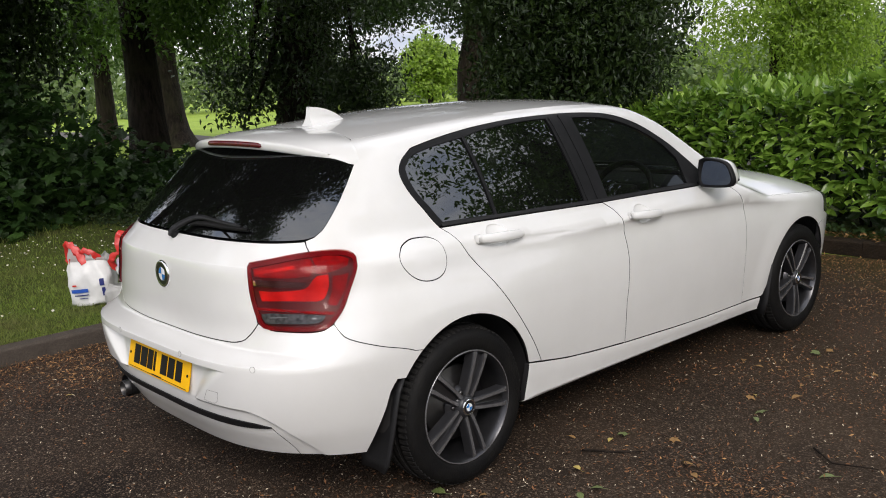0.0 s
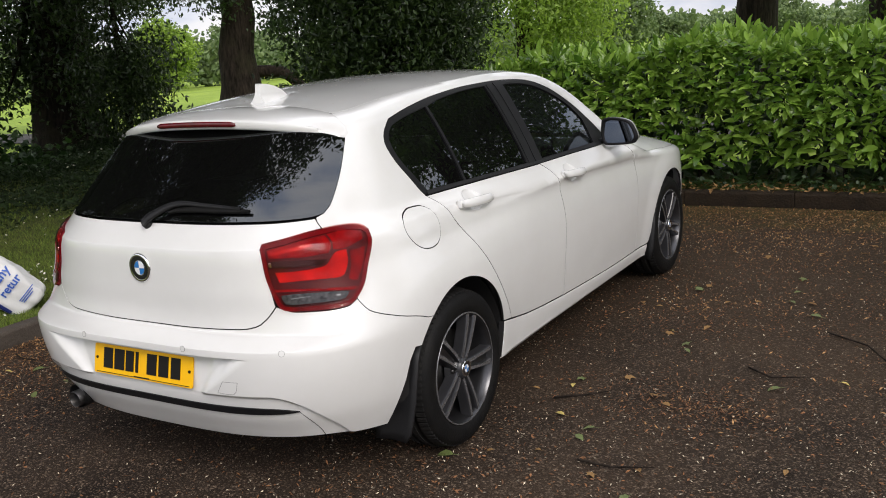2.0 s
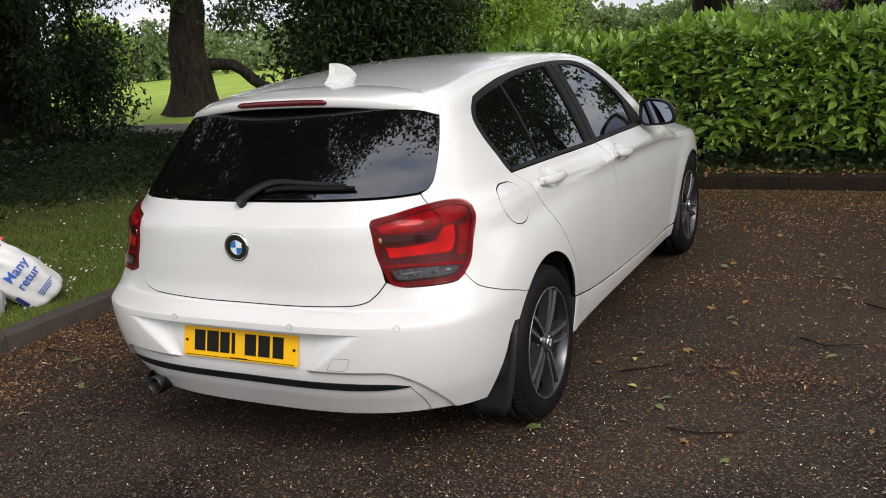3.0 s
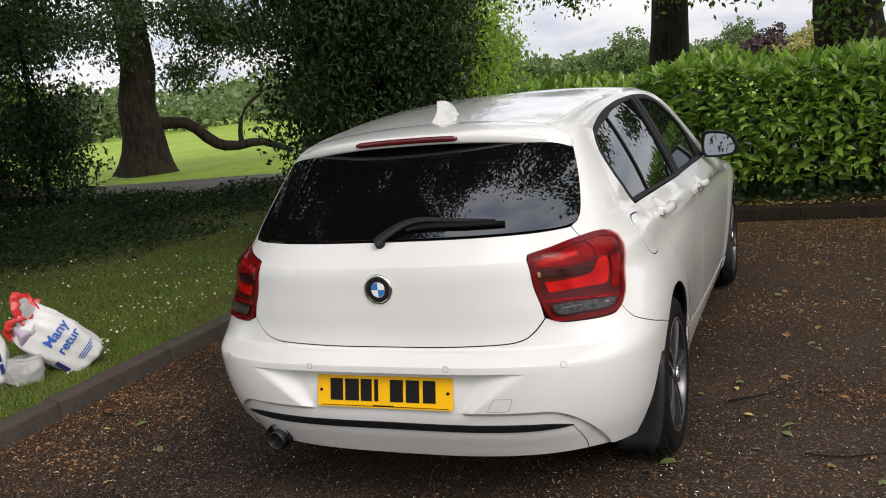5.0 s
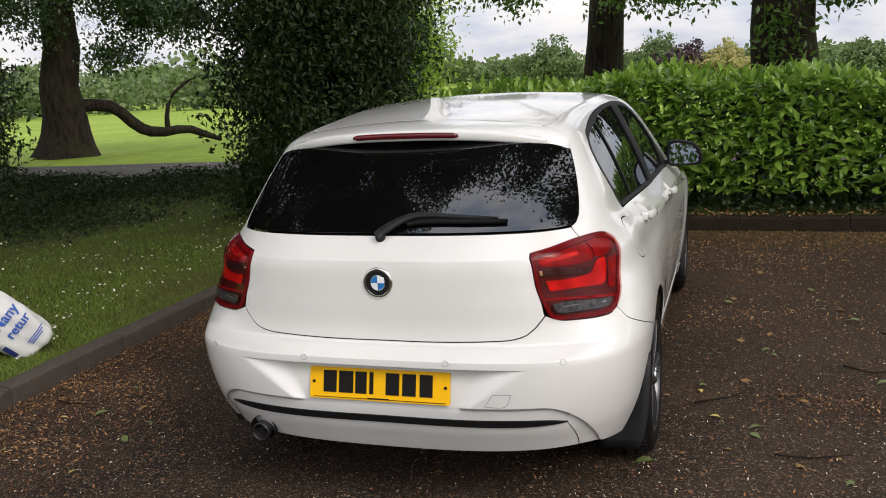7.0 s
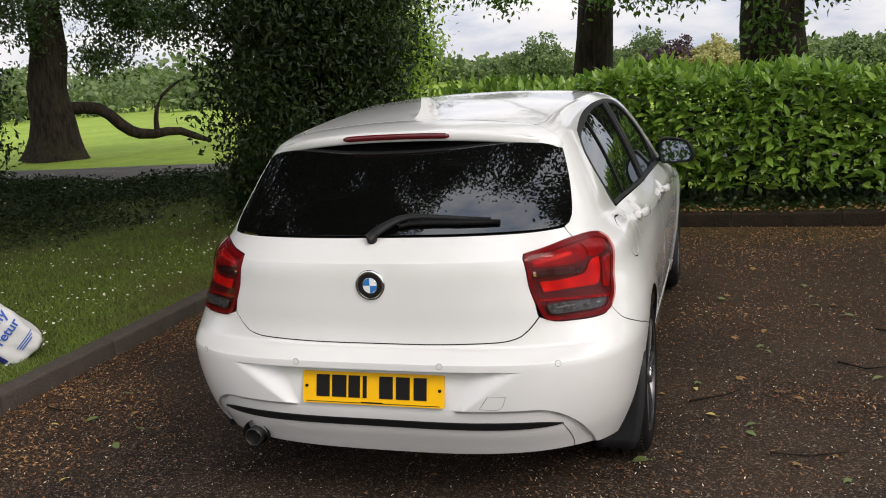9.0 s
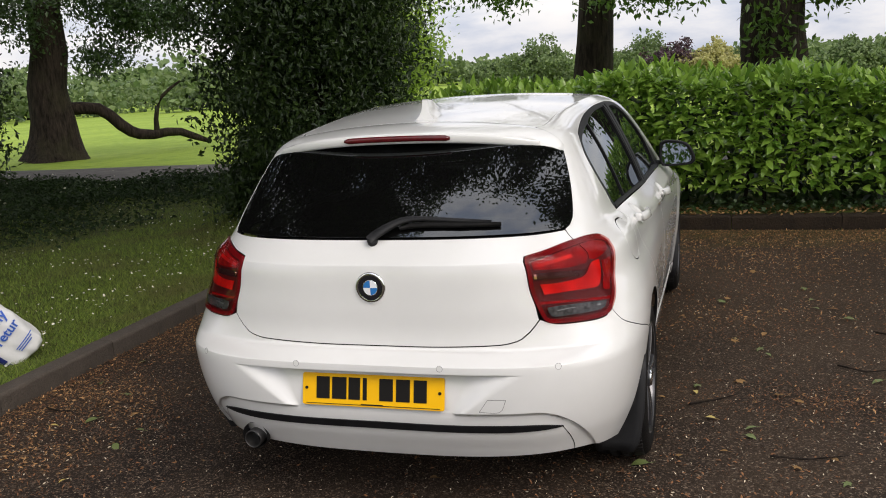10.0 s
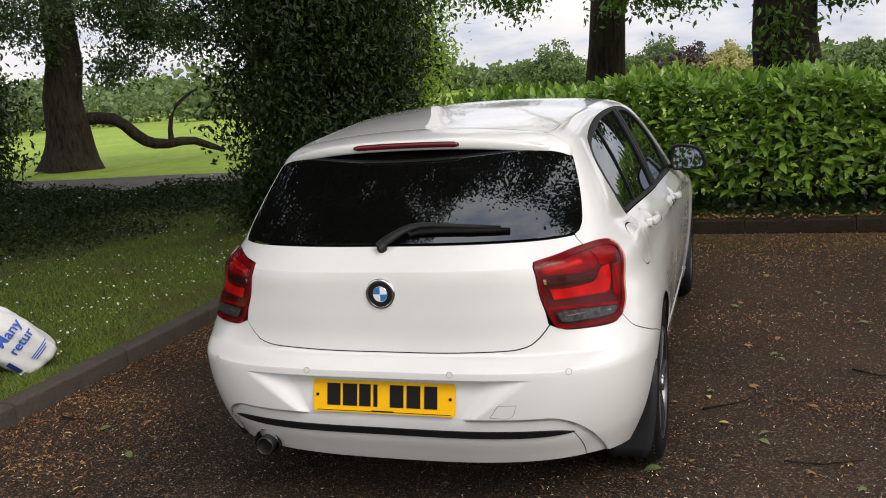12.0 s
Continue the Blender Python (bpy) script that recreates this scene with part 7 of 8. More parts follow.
# ---- carrier bags on the verge ----
M_BAG = material("white_polythene", (0.72, 0.72, 0.71), 0.38, var=(0.62, 0.62, 0.62), scale=7, bump=0.22, bump_scale=11)
M_BAG_RED = material("red_polythene", (0.62, 0.035, 0.03), 0.36, var=(0.48, 0.03, 0.026), scale=9, bump=0.2, bump_scale=40)
M_BAG_BLUE = material("blue_print", (0.025, 0.09, 0.42), 0.4, var=(0.03, 0.11, 0.47), scale=9)
M_BAG_NAVY = material("navy_print", (0.02, 0.03, 0.16), 0.4)
M_FILM = leaf_material("thin_polythene", (0.52, 0.52, 0.51), (0.58, 0.58, 0.57), 0.35, 0.45)
M_PAPER = material("crumpled_packet", (0.55, 0.45, 0.52), 0.6, var=(0.32, 0.24, 0.42), scale=16)


def bag_form(b, w, h, d):
    """Half width and half depth of a filled bag at height b, -1 (foot) to 1 (mouth)."""
    foot = np.clip(1 - np.clip((-b - 0.80) / 0.22, 0, 1) ** 2.0, 0, 1) ** 0.5
    sag = 1 + 0.05 * np.sin((b + 0.3) * 2.4)
    return w / 2 * (0.74 + 0.26 * foot) * sag * (1 - 0.10 * np.clip(b, 0, 1) ** 2), d / 2 * (0.66 + 0.34 * foot) * sag * (1 - 0.30 * np.clip(b, 0, 1) ** 1.5)


def carrier_bag(name, label, at, axes, w, h, d, seed, mouth=0.13, peak=1.2, full=True):
    """A filled thin plastic bag: boxy creased sack, loose standing mouth with a peak, crumpled handle bands, packets inside."""
    R = np.array(axes, float).T
    put = lambda v: np.asarray(v) @ R.T
    bag = empty(name, label, "carrier bag", at, group="carrier bags")
    n, m = 72, 46
    t = np.linspace(0, 2 * np.pi, n, endpoint=False)
    c, s_ = np.cos(t), np.sin(t)
    r = (np.abs(c) ** 3.8 + np.abs(s_) ** 3.8) ** (-1 / 3.8)

    def ring(b, shrink=1.0, rise=0.0):
        hw, hd = bag_form(np.float64(min(b, 1.0)), w, h, d)
        # creases run down from the mouth and gather at the foot
        loose = 0.75 + 0.9 * np.clip(abs(b) - 0.45, 0, 1)
        fold = loose * (0.014 * (0.6 - np.abs(np.sin(2.5 * t + 1.6 * b + seed))) + 0.008 * (0.6 - np.abs(np.sin(5.5 * t - 2.2 * b + 2 * seed))) + 0.005 * (0.6 - np.abs(np.sin(4 * b + 2 * t + seed))))
        k = shrink + fold / max(w, 0.2) * 2
        return np.stack([hw * r * c * k, np.full(n, b * h / 2) + rise + 0.006 * np.sin(3 * t + seed) * loose, hd * r * s_ * k], 1)
    rows = [ring(-1.0, q) for q in (0.15, 0.5, 0.85)] + [ring(b) for b in np.linspace(-1, 1, m)]
    # the mouth stands up unevenly past the filling
    lift_ = mouth * (0.18 + 0.82 * np.clip(np.cos(t - peak), 0, 1) ** 2.5 + 0.15 * np.sin(4 * t + seed))
    for q in np.linspace(0.15, 1, 7):
        rows.append(ring(1.0, 1 - 0.16 * q * q + 0.03 * math.sin(9 * q + seed), lift_ * q))

    def sheet(rs, nm, mat, label=""):
        v = np.concatenate(rs)
        i = np.arange(len(rs) - 1)[:, None] * n + np.arange(n)[None]
        j = np.arange(len(rs) - 1)[:, None] * n + (np.arange(n)[None] + 1) % n
        f = np.stack([i, j, j + n, i + n], -1).reshape(-1, 4)
        return child(nm, raw_mesh(nm, put(v), f, mat, True), bag, label)
    sheet(rows[:m + 4], "sack", M_BAG if full else M_FILM)
    sheet(rows[m + 3:], "mouth", M_FILM, "thin translucent mouth of the bag")
    rng = np.random.default_rng(int(seed * 10))
    for a0, a1, up, wid in () if not full else ((peak - 0.6, peak + 1.1, 0.95, 0.055), (peak - 1.4, peak + 0.2, 0.60, 0.045), (peak + 0.6, peak + 2.3, 0.50, 0.045)):
        pts = []
        for q in np.linspace(0, 1, 14):
            a = a0 + (a1 - a0) * q
            k = 1.0 + 0.025 * rng.normal()
            pts.append((w / 2 * 0.92 * k * math.cos(a), h / 2 + mouth * up * math.sin(math.pi * q) ** 0.7 + 0.005 * rng.normal(), d / 2 * 0.74 * k * math.sin(a) + 0.004 * rng.normal()))
        hv, hf = flat_bar([tuple(put([q])[0]) for q in pts], list(wid * (0.55 + 0.6 * rng.random(14))), 0.004, tuple(put([(0.3, 0.2, 1)])[0]))
        child("handle", raw_mesh("handle", hv, hf, M_BAG_RED, True), bag, "crumpled red handle band")
    for k in range(5 if full else 0):
        sz = rng.uniform(0.06, 0.11, 3)
        bm = box_bm(sz, tuple(put([(rng.uniform(-0.26, 0.26) * w, h * rng.uniform(0.38, 0.48), rng.uniform(-0.18, 0.18) * d)])[0]), 0.014, 2, Euler(rng.uniform(-1, 1, 3)).to_matrix())
        bm_part("packet", bm, M_PAPER if k % 2 else M_BAG, bag, "crumpled packet")

    def face(a, b):
        hw, hd = bag_form(np.asarray(b, float), w, h, d)
        x = np.clip(np.abs(np.asarray(a, float)) * w / 2 / hw, 0, 0.98)
        return hd * (1 - x ** 3.8) ** (1 / 3.8) + 0.005
    return bag, put, face


def print_text(bag, put, face, w, h, text, x, y, size, mat):
    """Words in the built-in font, laid over the bag's front."""
    cu = bpy.data.curves.new("print", "FONT")
    cu.body, cu.size, cu.align_x, cu.extrude, cu.offset = text, size, "CENTER", 0.0, size * 0.018
    cu.resolution_u = 3
    tmp = new("print", cu)
    me = bpy.data.meshes.new_from_object(tmp.evaluated_get(bpy.context.evaluated_depsgraph_get()))
    bpy.data.objects.remove(tmp)
    bm = bmesh.new()
    bm.from_mesh(me)
    bmesh.ops.triangulate(bm, faces=bm.faces)
    bmesh.ops.subdivide_edges(bm, edges=[e for e in bm.edges if e.calc_length() > size * 0.12], cuts=2)
    bmesh.ops.triangulate(bm, faces=bm.faces)
    for v in bm.verts:
        px, py = v.co.x + x, v.co.y + y
        v.co = Vector(put([(px, py, float(face(px / (w / 2), py / (h / 2))) + 0.0035)])[0])
    return bm_part("printed_word", bm, mat, bag, smooth=False)


def print_bar(bag, put, face, w, h, x, y, bw, bh, mat):
    A, B = np.meshgrid(np.linspace(x - bw / 2, x + bw / 2, 9), np.linspace(y - bh / 2, y + bh / 2, 4))
    v = np.stack([A, B, face(A / (w / 2), B / (h / 2)) + 0.004], -1).reshape(-1, 3)
    i = (np.arange(3)[:, None] * 9 + np.arange(8)[None]).ravel()
    child("print_bar", raw_mesh("print_bar", put(v), np.stack([i, i + 1, i + 10, i + 9], 1), mat, True), bag)


W1, H1, D1 = 0.275, 0.44, 0.20
bag1, put1, face1 = carrier_bag("carrier_bag", "leaning white plastic carrier bag with blue words and red handles", (-2.815, 0.445, 0.262), ((0.448, 0.539, 0.713), (-0.456, -0.549, 0.700), (0.769, -0.639, 0.0)), W1, H1, D1, 1.7, 0.15, 0.5)
print_text(bag1, put1, face1, W1, H1, "Many", 0.040, 0.036, 0.082, M_BAG_BLUE)
print_text(bag1, put1, face1, W1, H1, "retur", 0.040, -0.047, 0.078, M_BAG_BLUE)
for k in range(3):
    print_bar(bag1, put1, face1, W1, H1, 0.055 - 0.006 * k, -0.125 - 0.013 * k, 0.13 - 0.02 * k, 0.006, M_BAG_BLUE)
print_bar(bag1, put1, face1, W1, H1, -0.105, -0.085, 0.028, 0.09, M_BAG_NAVY)
print_bar(bag1, put1, face1, W1, H1, -0.105, -0.160, 0.025, 0.030, M_BAG_NAVY)
W2, H2, D2 = 0.30, 0.31, 0.25
bag2, put2, face2 = carrier_bag("carrier_bag", "upright full white plastic carrier bag with blue print", (-3.12, 0.13, 0.237), ((0.62, 0.78, 0.05), (-0.03, -0.04, 0.998), (0.78, -0.62, 0.0)), W2, H2, D2, 4.1, 0.15, 2.2)
for k, (bx, by, bw, bh) in enumerate(((-0.06, -0.03, 0.12, 0.026), (-0.05, -0.062, 0.10, 0.008), (-0.04, -0.085, 0.06, 0.006), (0.10, 0.02, 0.030, 0.05), (0.105, -0.05, 0.022, 0.06), (-0.09, 0.01, 0.03, 0.012))):
    print_bar(bag2, put2, face2, W2, H2, bx, by, bw, bh, (M_BAG_BLUE, M_BAG_NAVY, M_BAG_NAVY, M_BAG_NAVY, M_BAG_NAVY, M_BAG_RED)[k])
carrier_bag("carrier_bag", "small slumped translucent white carrier bag", (-2.90, 0.235, 0.150), ((0.64, 0.75, -0.15), (0.10, 0.12, 0.98), (0.77, -0.64, 0.0)), 0.20, 0.15, 0.16, 6.2, 0.02, 1.0, full=False)

# ---- litter on the tarmac ----
M_PETAL = material("pale_blossom_bits", (0.46, 0.39, 0.29), 0.8, island=0.7)
M_TAN = material("tan_blossom_litter", (0.27, 0.150, 0.062), 0.85, island=0.75)
M_BROWN = material("brown_blossom_litter", (0.124, 0.055, 0.022), 0.85, island=0.85)
M_DEAD = material("dead_leaf", (0.31, 0.185, 0.075), 0.8, var=(0.17, 0.095, 0.04), scale=22, bump=0.3, spec=0.15)
M_FRESH = material("fallen_green_leaf", (0.08, 0.12, 0.030), 0.55, var=(0.13, 0.15, 0.05), scale=18, bump=0.2)
M_YELLOW_LEAF = material("fallen_yellow_leaf", (0.42, 0.30, 0.05), 0.55, var=(0.5, 0.42, 0.16), scale=18)
FLAKE_V = [(0, 0, 0.0), (-0.22, 0.5, 0.10), (0, 1, 0.02), (0.22, 0.5, 0.05)]
FLAKE_F = [(0, 3, 2), (0, 2, 1)]


def litter(name, label, n, rng, pick, size, mat, tilt, wide=0.62):
    p = pick(n)
    n = len(p)
    pos = np.stack([p[:, 0], p[:, 1], 0.004 + 0.003 * rng.random(n)], 1)
    ob = new(name, raw_mesh(name, *scatter(np.array(FLAKE_V) * np.array([wide, 1, 1]), FLAKE_F, turns(n, rng, tilt), pos, rng.uniform(*size, n)), mat))
    return tagged(ob, label, "litter", kind="stuff")


rng = np.random.default_rng(5)


def lumpy(p):
    """Uneven spread: drifts and bare stretches."""
    return 0.5 + 0.28 * np.sin(p[:, 0] * 2.3 + 1.1 * np.sin(p[:, 1] * 1.7)) + 0.22 * np.sin(p[:, 1] * 3.1 + 0.8 * np.sin(p[:, 0] * 2.9) + 2)


def pick_all(n):
    p = np.stack([rng.uniform(-2.15, 9.5, 3 * n), rng.uniform(-8.5, 4.75, 3 * n)], 1)
    near = np.clip(1.25 - 0.13 * np.hypot(p[:, 0] - 1.5, p[:, 1] - 0.5), 0.12, 1)
    return p[rng.random(3 * n) < (0.22 + 0.3 * lumpy(p)) * 1.7 * near * np.interp(p[:, 1], (0, 2), (1, 0.55))][:n]


def pick_bands(n):
    a = np.stack([KERB_X + rng.exponential(0.24, n // 2), rng.uniform(-8.0, 4.7, n // 2)], 1)
    b = np.stack([rng.uniform(-2.1, 6.0, n // 2), 4.78 - rng.exponential(0.45, n // 2)], 1)
    c = []
    for cx, cy, r, k in ((1.5, 0.62, 0.22, 500), (1.25, 0.75, 0.25, 260), (1.85, 1.6, 0.4, 320), (1.2, 2.5, 0.5, 360), (2.4, 0.9, 0.4, 300), (-1.75, 0.1, 0.3, 700), (-1.2, 0.9, 0.45, 380), (2.2, 3.0, 0.7, 900), (0.4, -0.75, 0.4, 220), (1.7, 0.62, 0.18, 420), (2.3, 2.1, 0.35, 420), (1.35, 1.7, 0.2, 300), (3.2, 2.4, 0.6, 800), (-1.7, -0.9, 0.3, 500), (1.45, 3.1, 0.35, 600)):
        c.append(np.stack([rng.normal(cx, r, k), rng.normal(cy, r * 0.7, k)], 1))
    p = np.concatenate([a, b] + c)
    return p[(p[:, 0] > KERB_X + 0.01) & (p[:, 1] < 4.8)]


def pick_more(n):
    p = np.stack([rng.uniform(-2.15, 9.5, 4 * n), rng.uniform(-8.5, 4.75, 4 * n)], 1)
    near = np.clip(1.25 - 0.13 * np.hypot(p[:, 0] - 1.5, p[:, 1] - 0.5), 0.1, 1)
    return p[rng.random(4 * n) < (0.1 + 0.45 * lumpy(p) ** 2) * 1.6 * near][:n]


litter("blossom_litter", "pale fallen blossom bits strewn over the tarmac", 30000, rng, pick_all, (0.006, 0.016), M_PETAL, 0.35, 0.8)
litter("brown_litter", "drifts of brown fallen blossom along the kerbs", 36000, rng, pick_bands, (0.008, 0.022), M_BROWN, 0.4, 0.7)
def pick_tan(n):
    a = np.stack([rng.uniform(-2.1, 6.0, n // 2), 4.80 - rng.exponential(0.42, n // 2)], 1)
    b = np.stack([KERB_X + rng.exponential(0.24, n // 4), rng.uniform(-2.6, 4.7, n // 4)], 1)
    c = [np.stack([rng.normal(cx, r, k), rng.normal(cy, r * 0.6, k)], 1) for cx, cy, r, k in ((1.62, 0.66, 0.20, 260), (1.9, 3.4, 0.6, 700), (2.5, 2.2, 0.5, 420), (3.6, 3.2, 0.7, 700), (-1.75, 0.1, 0.25, 260), (1.3, 2.0, 0.4, 300), (2.2, 1.2, 0.4, 260), (1.5, 4.4, 0.45, 900), (2.4, 4.5, 0.5, 900), (3.4, 4.5, 0.5, 700), (1.5, 3.6, 0.4, 500), (-1.95, 0.3, 0.22, 500), (-2.0, 1.2, 0.22, 400), (-1.9, -0.5, 0.2, 300))]
    p = np.concatenate([a, b] + c)
    p = p[rng.random(len(p)) < 0.35 + 0.65 * lumpy(p)]
    return p[(p[:, 0] > KERB_X + 0.01) & (p[:, 1] < 4.84)]


litter("tan_litter", "tan fallen blossom gathered below the hedge kerb", 24000, rng, pick_tan, (0.010, 0.028), M_TAN, 0.4, 0.7)
litter("brown_litter", "scattered brown blossom bits on the tarmac", 46000, rng, pick_more, (0.009, 0.024), M_BROWN, 0.4, 0.9)


def roof_specks():
    """Blossom bits that have come down on the roof and bonnet."""
    g = np.random.default_rng(31)
    n = 260
    x = g.uniform(-0.50, 0.50, n)
    y = np.where(g.random(n) < 0.75, g.uniform(-0.15, 1.25, n), g.uniform(2.35, 3.0, n))
    pos = np.stack([x, y, np.array([float(top_z(a, b)) for a, b in zip(x, y)]) + 0.004], 1)
    ob = new("blossom_specks", raw_mesh("blossom_specks", *scatter(np.array(FLAKE_V) * np.array([0.7, 1, 0.5]), FLAKE_F, turns(n, g, 0.08), pos, g.uniform(0.005, 0.014, n)), M_PETAL))
    return tagged(ob, "tiny pale blossom bits lying on the car roof", "litter", kind="stuff")


roof_specks()


def leaf_mesh(name, kind, mat):
    V, F = (np.array(MAPLE_V), np.array(MAPLE_F)) if kind == "maple" else (np.array(LAUREL_V), np.array(LAUREL_F))
    V = V * np.array([1.0 if kind == "maple" else 1.5, 1, 1.4])
    V[:, 2] += 0.10 * V[:, 0] ** 2 + 0.05
    stalk = tube([(0, 0, 0.05), (0.03, -0.18, 0.04), (0.10, -0.36, 0.03)], [0.016, 0.012, 0.009], 5)
    sf = np.concatenate([stalk[1][:, [0, 1, 2]], stalk[1][:, [0, 2, 3]]])
    v, f = join([(V, F), (stalk[0], sf)])
    return raw_mesh(name, v, f, mat, True)


LEAF_KINDS = [
    ("green", leaf_mesh("fallen_leaf", "laurel", M_FRESH), leaf_mesh("fallen_leaf", "maple", M_FRESH), "limp green fallen leaf on the tarmac"),
    ("tan", leaf_mesh("fallen_leaf", "laurel", M_DEAD), leaf_mesh("fallen_leaf", "maple", M_DEAD), "dry tan fallen leaf on the tarmac"),
    ("yellow", leaf_mesh("fallen_leaf", "laurel", M_YELLOW_LEAF), None, "yellowed fallen leaf on the tarmac"),
]
GREEN_AT = [(-1.87, 0.27), (-1.78, -0.06), (-1.45, -0.16), (1.04, 0.78), (1.67, 2.23), (0.87, -0.14), (1.60, -0.19), (1.88, 1.99), (1.70, 2.43), (-2.10, 0.75), (-2.10, 0.39), (1.29, 0.29), (1.66, 2.73), (-1.50, -0.32), (1.39, 1.26), (1.35, 1.40), (1.88, 0.95), (1.24, 0.20), (1.16, 2.32), (2.3, 1.7)]
TAN_AT = [(1.21, 0.85), (1.38, 1.68), (1.17, 0.02), (1.41, -0.08), (1.58, -0.01), (0.07, -0.41), (0.98, -0.06), (-1.62, 0.04), (0.86, 0.60), (1.42, 0.69), (1.50, 0.60), (1.32, 1.80), (1.19, 1.52), (0.93, 2.61), (1.29, 1.97), (2.2, 2.6), (1.9, 3.4), (2.6, 3.8), (1.3, 3.9), (2.9, 2.2), (2.05, 0.2), (1.50, 2.19), (1.35, 3.73), (1.43, 3.77), (1.35, 3.23), (1.00, 1.95), (1.65, 3.32), (1.17, 2.40), (1.35, 2.09), (1.30, 4.16), (1.69, 4.43), (1.06, 4.46), (1.74, 4.07), (1.94, 3.64), (1.77, 2.22), (0.92, 1.97)]
YELLOW_AT = [(-1.97, -0.17), (1.22, 1.55), (1.12, 0.36), (-1.47, -0.68), (1.02, 0.70), (2.1, 1.1)]
lr = np.random.default_rng(8)
for places, (kind, small, lobed, label) in zip((GREEN_AT, TAN_AT, YELLOW_AT), LEAF_KINDS):
    for k, (lx, ly) in enumerate(places):
        me = lobed if lobed and k % 3 == 0 else small
        ob = new("fallen_leaf", me)
        s = lr.uniform(0.042, 0.075) * (0.7 if kind == "yellow" else 0.78 if kind == "tan" else 1)
        ob.matrix_world = Matrix.Translation((lx, ly, 0.006)) @ Euler((lr.normal(0, 0.12), lr.normal(0, 0.12), lr.uniform(0, 6.28))).to_matrix().to_4x4() @ Matrix.Scale(s, 4)
        tagged(ob, label, "leaf", group="fallen leaves")

TWIGS = [((1.33, 0.0), (1.47, -0.02), (1.62, 0.03)), ((-2.16, 0.03), (-2.05, -0.01), (-1.93, 0.0)), ((1.95, 1.75), (2.15, 1.6), (2.3, 1.3)), ((1.7, 1.15), (1.82, 1.05), (1.98, 1.1)), ((1.0, 0.52), (1.12, 0.58), (1.22, 0.66))]
for tw in TWIGS:
    v, f = tube([(x, y, 0.008 + 0.004 * k) for k, (x, y) in enumerate(tw)], [0.005, 0.004, 0.002], 6)
    tagged(new("twig", raw_mesh("twig", v, f, M_BARK, True)), "thin dark fallen twig lying on the tarmac", "twig", group="fallen twigs")

# ---- verge: grass, daisies, ivy ----


def verge_grass():
    g = np.random.default_rng(15)
    n = 260000
    x = KERB_X - 0.115 - g.exponential(1.8, n)
    y = g.uniform(-2.0, 9.4, n)
    keep = (x > -10.5) & (g.random(n) < np.where(x < -5.3 + 0.3 * np.sin(y * 1.7), 0.35, 1.0))
    x, y = x[keep], y[keep]
    n = len(x)
    tall = np.clip((-x - 5.2) / 3.5, 0, 1) * (0.5 + 0.5 * np.sin(x * 2 + y * 3))
    h = g.uniform(0.022, 0.055, n) * (1 + 2.2 * np.clip(tall, 0, 1))
    a = g.uniform(0, 2 * np.pi, n)
    w = 0.0022 + 0.030 * h
    lean = g.normal(0, 0.55, (n, 2)) * h[:, None]
    z = ground_z(x, y)
    b = np.stack([x, y, z - 0.004], 1)
    s = np.stack([np.cos(a) * w, np.sin(a) * w, np.zeros(n)], 1)
    tip = b + np.stack([lean[:, 0], lean[:, 1], h], 1)
    v = np.stack([b - s, b + s, tip], 1).reshape(-1, 3)
    ob = new("verge_grass", raw_mesh("verge_grass", v, np.arange(3 * n).reshape(-1, 3), M_GRASS))
    return tagged(ob, "short green verge grass beside the kerb", "grass", kind="stuff")


verge_grass()
M_DAISY = material("daisy_petal", (0.80, 0.80, 0.76), 0.7)
M_DAISY_EYE = material("daisy_eye", (0.65, 0.42, 0.03), 0.7)


def daisies():
    g = np.random.default_rng(16)
    n = 900
    x = -2.62 - g.gamma(2.0, 0.75, n)
    y = g.uniform(0.2, 5.6, n) + 0.25 * np.abs(x + 2.5)
    x[:320], y[:320] = g.normal(-4.6, 0.9, 320), g.normal(0.9, 0.7, 320)
    keep = (np.sin(x * 2.1 + 1) + np.sin(y * 2.7) + g.normal(0, 0.8, n) > -0.5) & (x > -7) & (x < -2.5)
    x, y = x[keep], y[keep]
    n = len(x)
    pos = np.stack([x, y, ground_z(x, y) + g.uniform(0.03, 0.06, n)], 1)
    pet_v = [(0, 0, 0)] + [(math.cos(t) * (1 if k % 2 else 0.62), math.sin(t) * (1 if k % 2 else 0.72), -0.30) for k, t in enumerate(np.linspace(0, 2 * math.pi, 16, endpoint=False))]
    pet_f = [(0, i + 1, (i + 1) % 16 + 1) for i in range(16)]
    rot = turns(n, g, 0.42)
    size = g.uniform(0.007, 0.0125, n)
    v1, f1 = scatter(pet_v, pet_f, rot, pos, size)
    eye_v = [(0, 0, 0.12)] + [(0.30 * math.cos(t), 0.30 * math.sin(t), -0.02) for t in np.linspace(0, 2 * math.pi, 7, endpoint=False)]
    eye_f = [(0, i + 1, (i + 1) % 7 + 1) for i in range(7)]
    v2, f2 = scatter(eye_v, eye_f, rot, pos, size)
    v, f = join([(v1, f1), (v2, f2)])
    me = raw_mesh("daisies", v, f, M_DAISY)
    me.materials.append(M_DAISY_EYE)
    if len(me.polygons) == len(f):
        me.polygons.foreach_set("material_index", np.concatenate([np.zeros(len(f1)), np.ones(len(f2))]).astype(np.int32))
    return tagged(new("daisies", me), "white daisies dotted through the verge grass", "daisies", kind="stuff")


daisies()


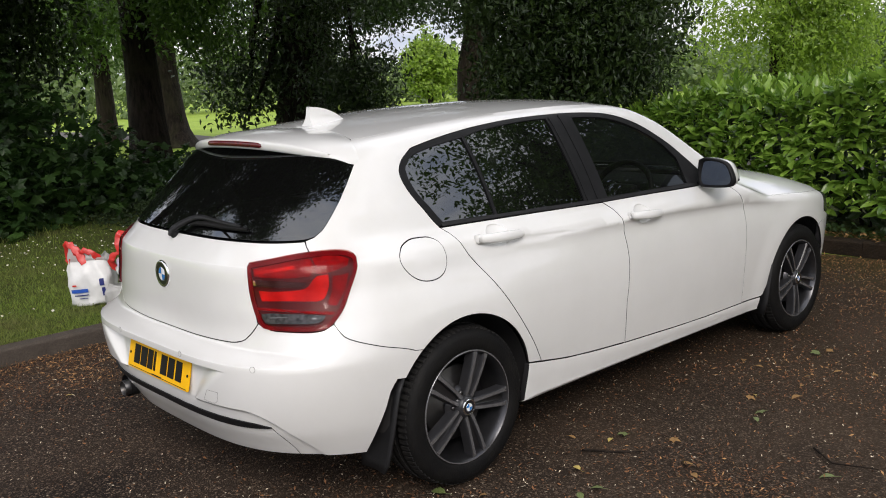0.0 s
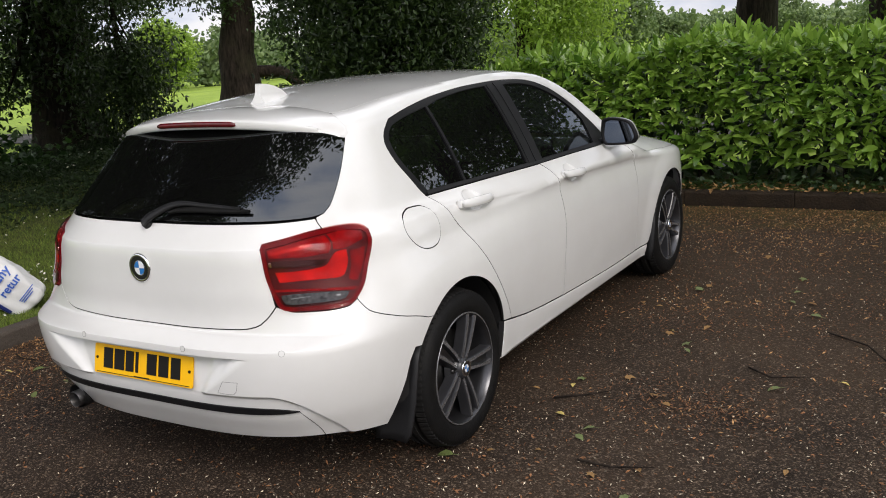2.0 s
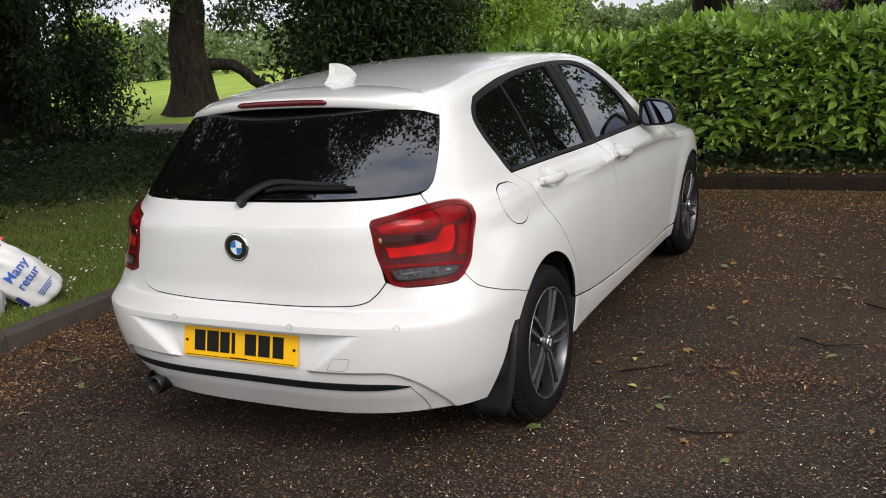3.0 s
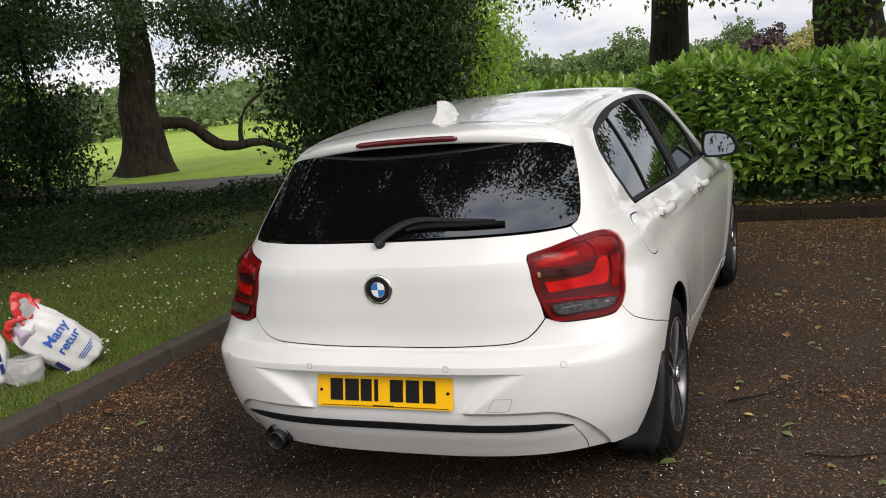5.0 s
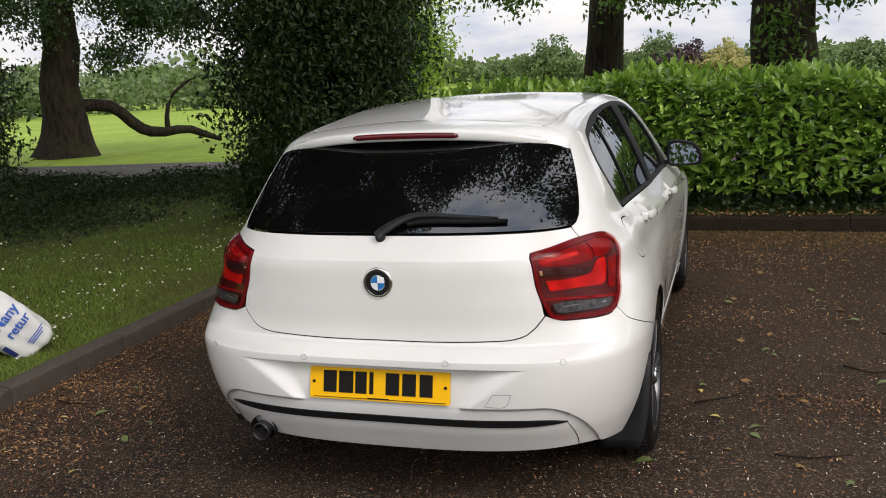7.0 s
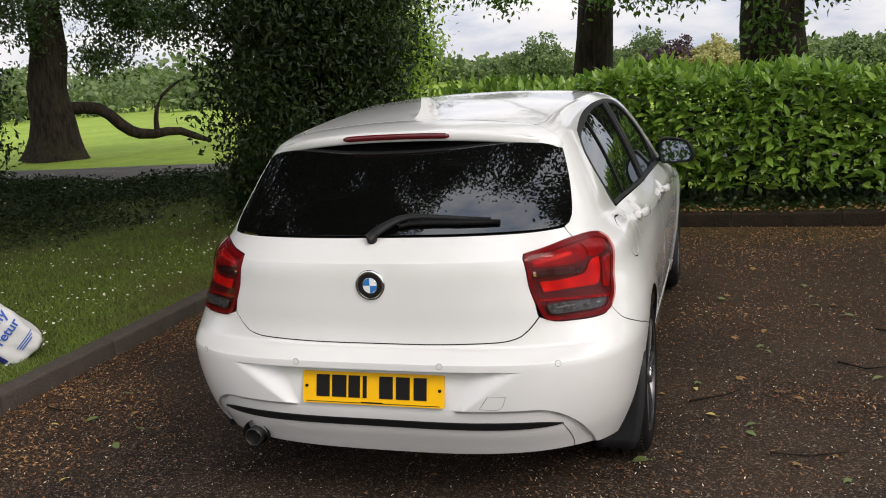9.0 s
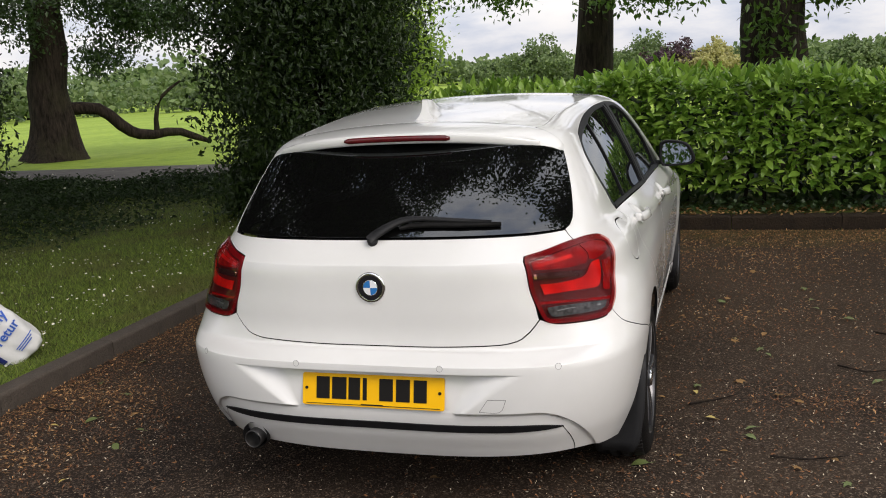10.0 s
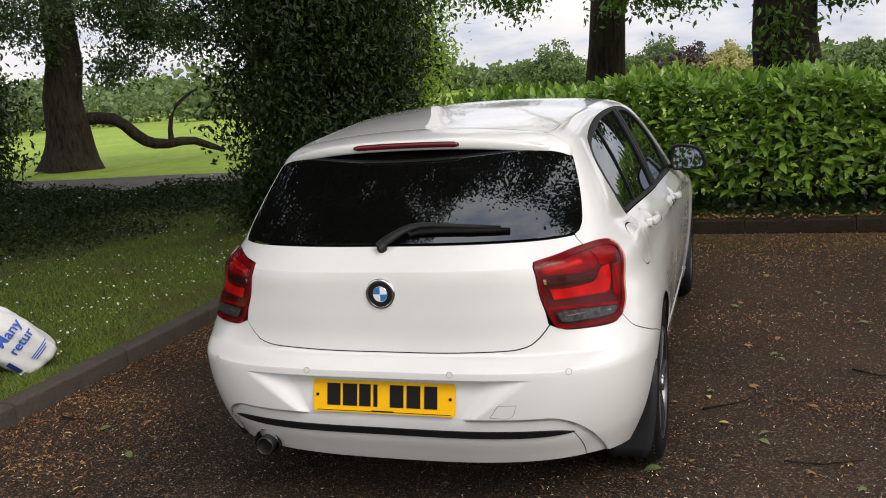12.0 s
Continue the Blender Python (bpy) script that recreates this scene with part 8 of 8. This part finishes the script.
def undergrowth():
    """Nettles and ivy under the trees, whose shade is put into their colour, thinning towards the open grass, with a
    few pale flower heads.
    """
    g = np.random.default_rng(19)
    n = 120000
    x, y = g.uniform(-13.5, -2.7, n), g.uniform(1.2, 9.9, n)
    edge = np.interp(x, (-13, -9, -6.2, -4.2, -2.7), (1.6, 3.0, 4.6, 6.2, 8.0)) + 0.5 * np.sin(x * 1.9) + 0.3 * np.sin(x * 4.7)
    # dark growth laid out to where the tree shade ends on the verge
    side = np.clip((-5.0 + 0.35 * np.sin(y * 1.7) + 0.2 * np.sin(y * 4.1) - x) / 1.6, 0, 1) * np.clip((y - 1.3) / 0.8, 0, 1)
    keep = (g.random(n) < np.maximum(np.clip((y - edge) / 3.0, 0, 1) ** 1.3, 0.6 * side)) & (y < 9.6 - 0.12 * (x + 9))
    x, y = x[keep], y[keep]
    n = len(x)
    h = (0.03 + 0.17 * np.abs(np.sin(x * 1.3 + 1) * np.sin(y * 1.7))) * g.uniform(0.1, 1.5, n)
    pos = np.stack([x, y, ground_z(x, y) + h], 1)
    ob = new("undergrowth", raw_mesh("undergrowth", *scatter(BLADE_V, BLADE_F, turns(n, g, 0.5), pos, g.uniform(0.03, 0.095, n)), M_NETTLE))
    tagged(ob, "low nettles and ivy under the trees, shade put into their colour", "undergrowth", kind="stuff")
    k = g.integers(0, n, 260)
    fp = pos[k] + np.stack([g.normal(0, 0.05, 260), g.normal(0, 0.05, 260), g.uniform(0.05, 0.2, 260)], 1)
    v = [(0, 0, 0.1)] + [(math.cos(t), math.sin(t), 0) for t in np.linspace(0, 2 * math.pi, 7, endpoint=False)]
    f = [(0, i + 1, (i + 1) % 7 + 1) for i in range(7)]
    ob = new("wild_flowers", raw_mesh("wild_flowers", *scatter(v, f, turns(260, g, 0.4), fp, g.uniform(0.008, 0.02, 260)), M_WILD))
    tagged(ob, "small dull white wild flower heads in the undergrowth", "flowers", kind="stuff")


M_WILD = material("flower_heads", (0.42, 0.42, 0.30), 0.8, island=0.4)
undergrowth()


def hedge_foot():
    g = np.random.default_rng(17)
    n = 1500
    pos = np.stack([g.uniform(-2.3, 7, n), 5.02 + np.abs(g.normal(0, 0.10, n)), 0.13 + np.abs(g.normal(0, 0.05, n))], 1)
    ob = new("ivy", raw_mesh("ivy", *scatter(MAPLE_V, MAPLE_F, turns(n, g, 0.6), pos, g.uniform(0.03, 0.06, n)), M_LEAF_DARK))
    tagged(ob, "small dark ivy leaves creeping at the hedge foot", "ivy", kind="stuff")
    n = 1100
    pos = np.stack([g.uniform(-2.3, 7, n), g.uniform(4.86, 5.2, n), 0.135 + 0.01 * g.random(n)], 1)
    ob = new("dead_leaves", raw_mesh("dead_leaves", *scatter(LEAF_V, LEAF_F, turns(n, g, 0.4), pos, g.uniform(0.03, 0.065, n)), M_DEAD))
    tagged(ob, "dry brown dead leaves on the kerb and soil", "leaf litter", kind="stuff")


hedge_foot()
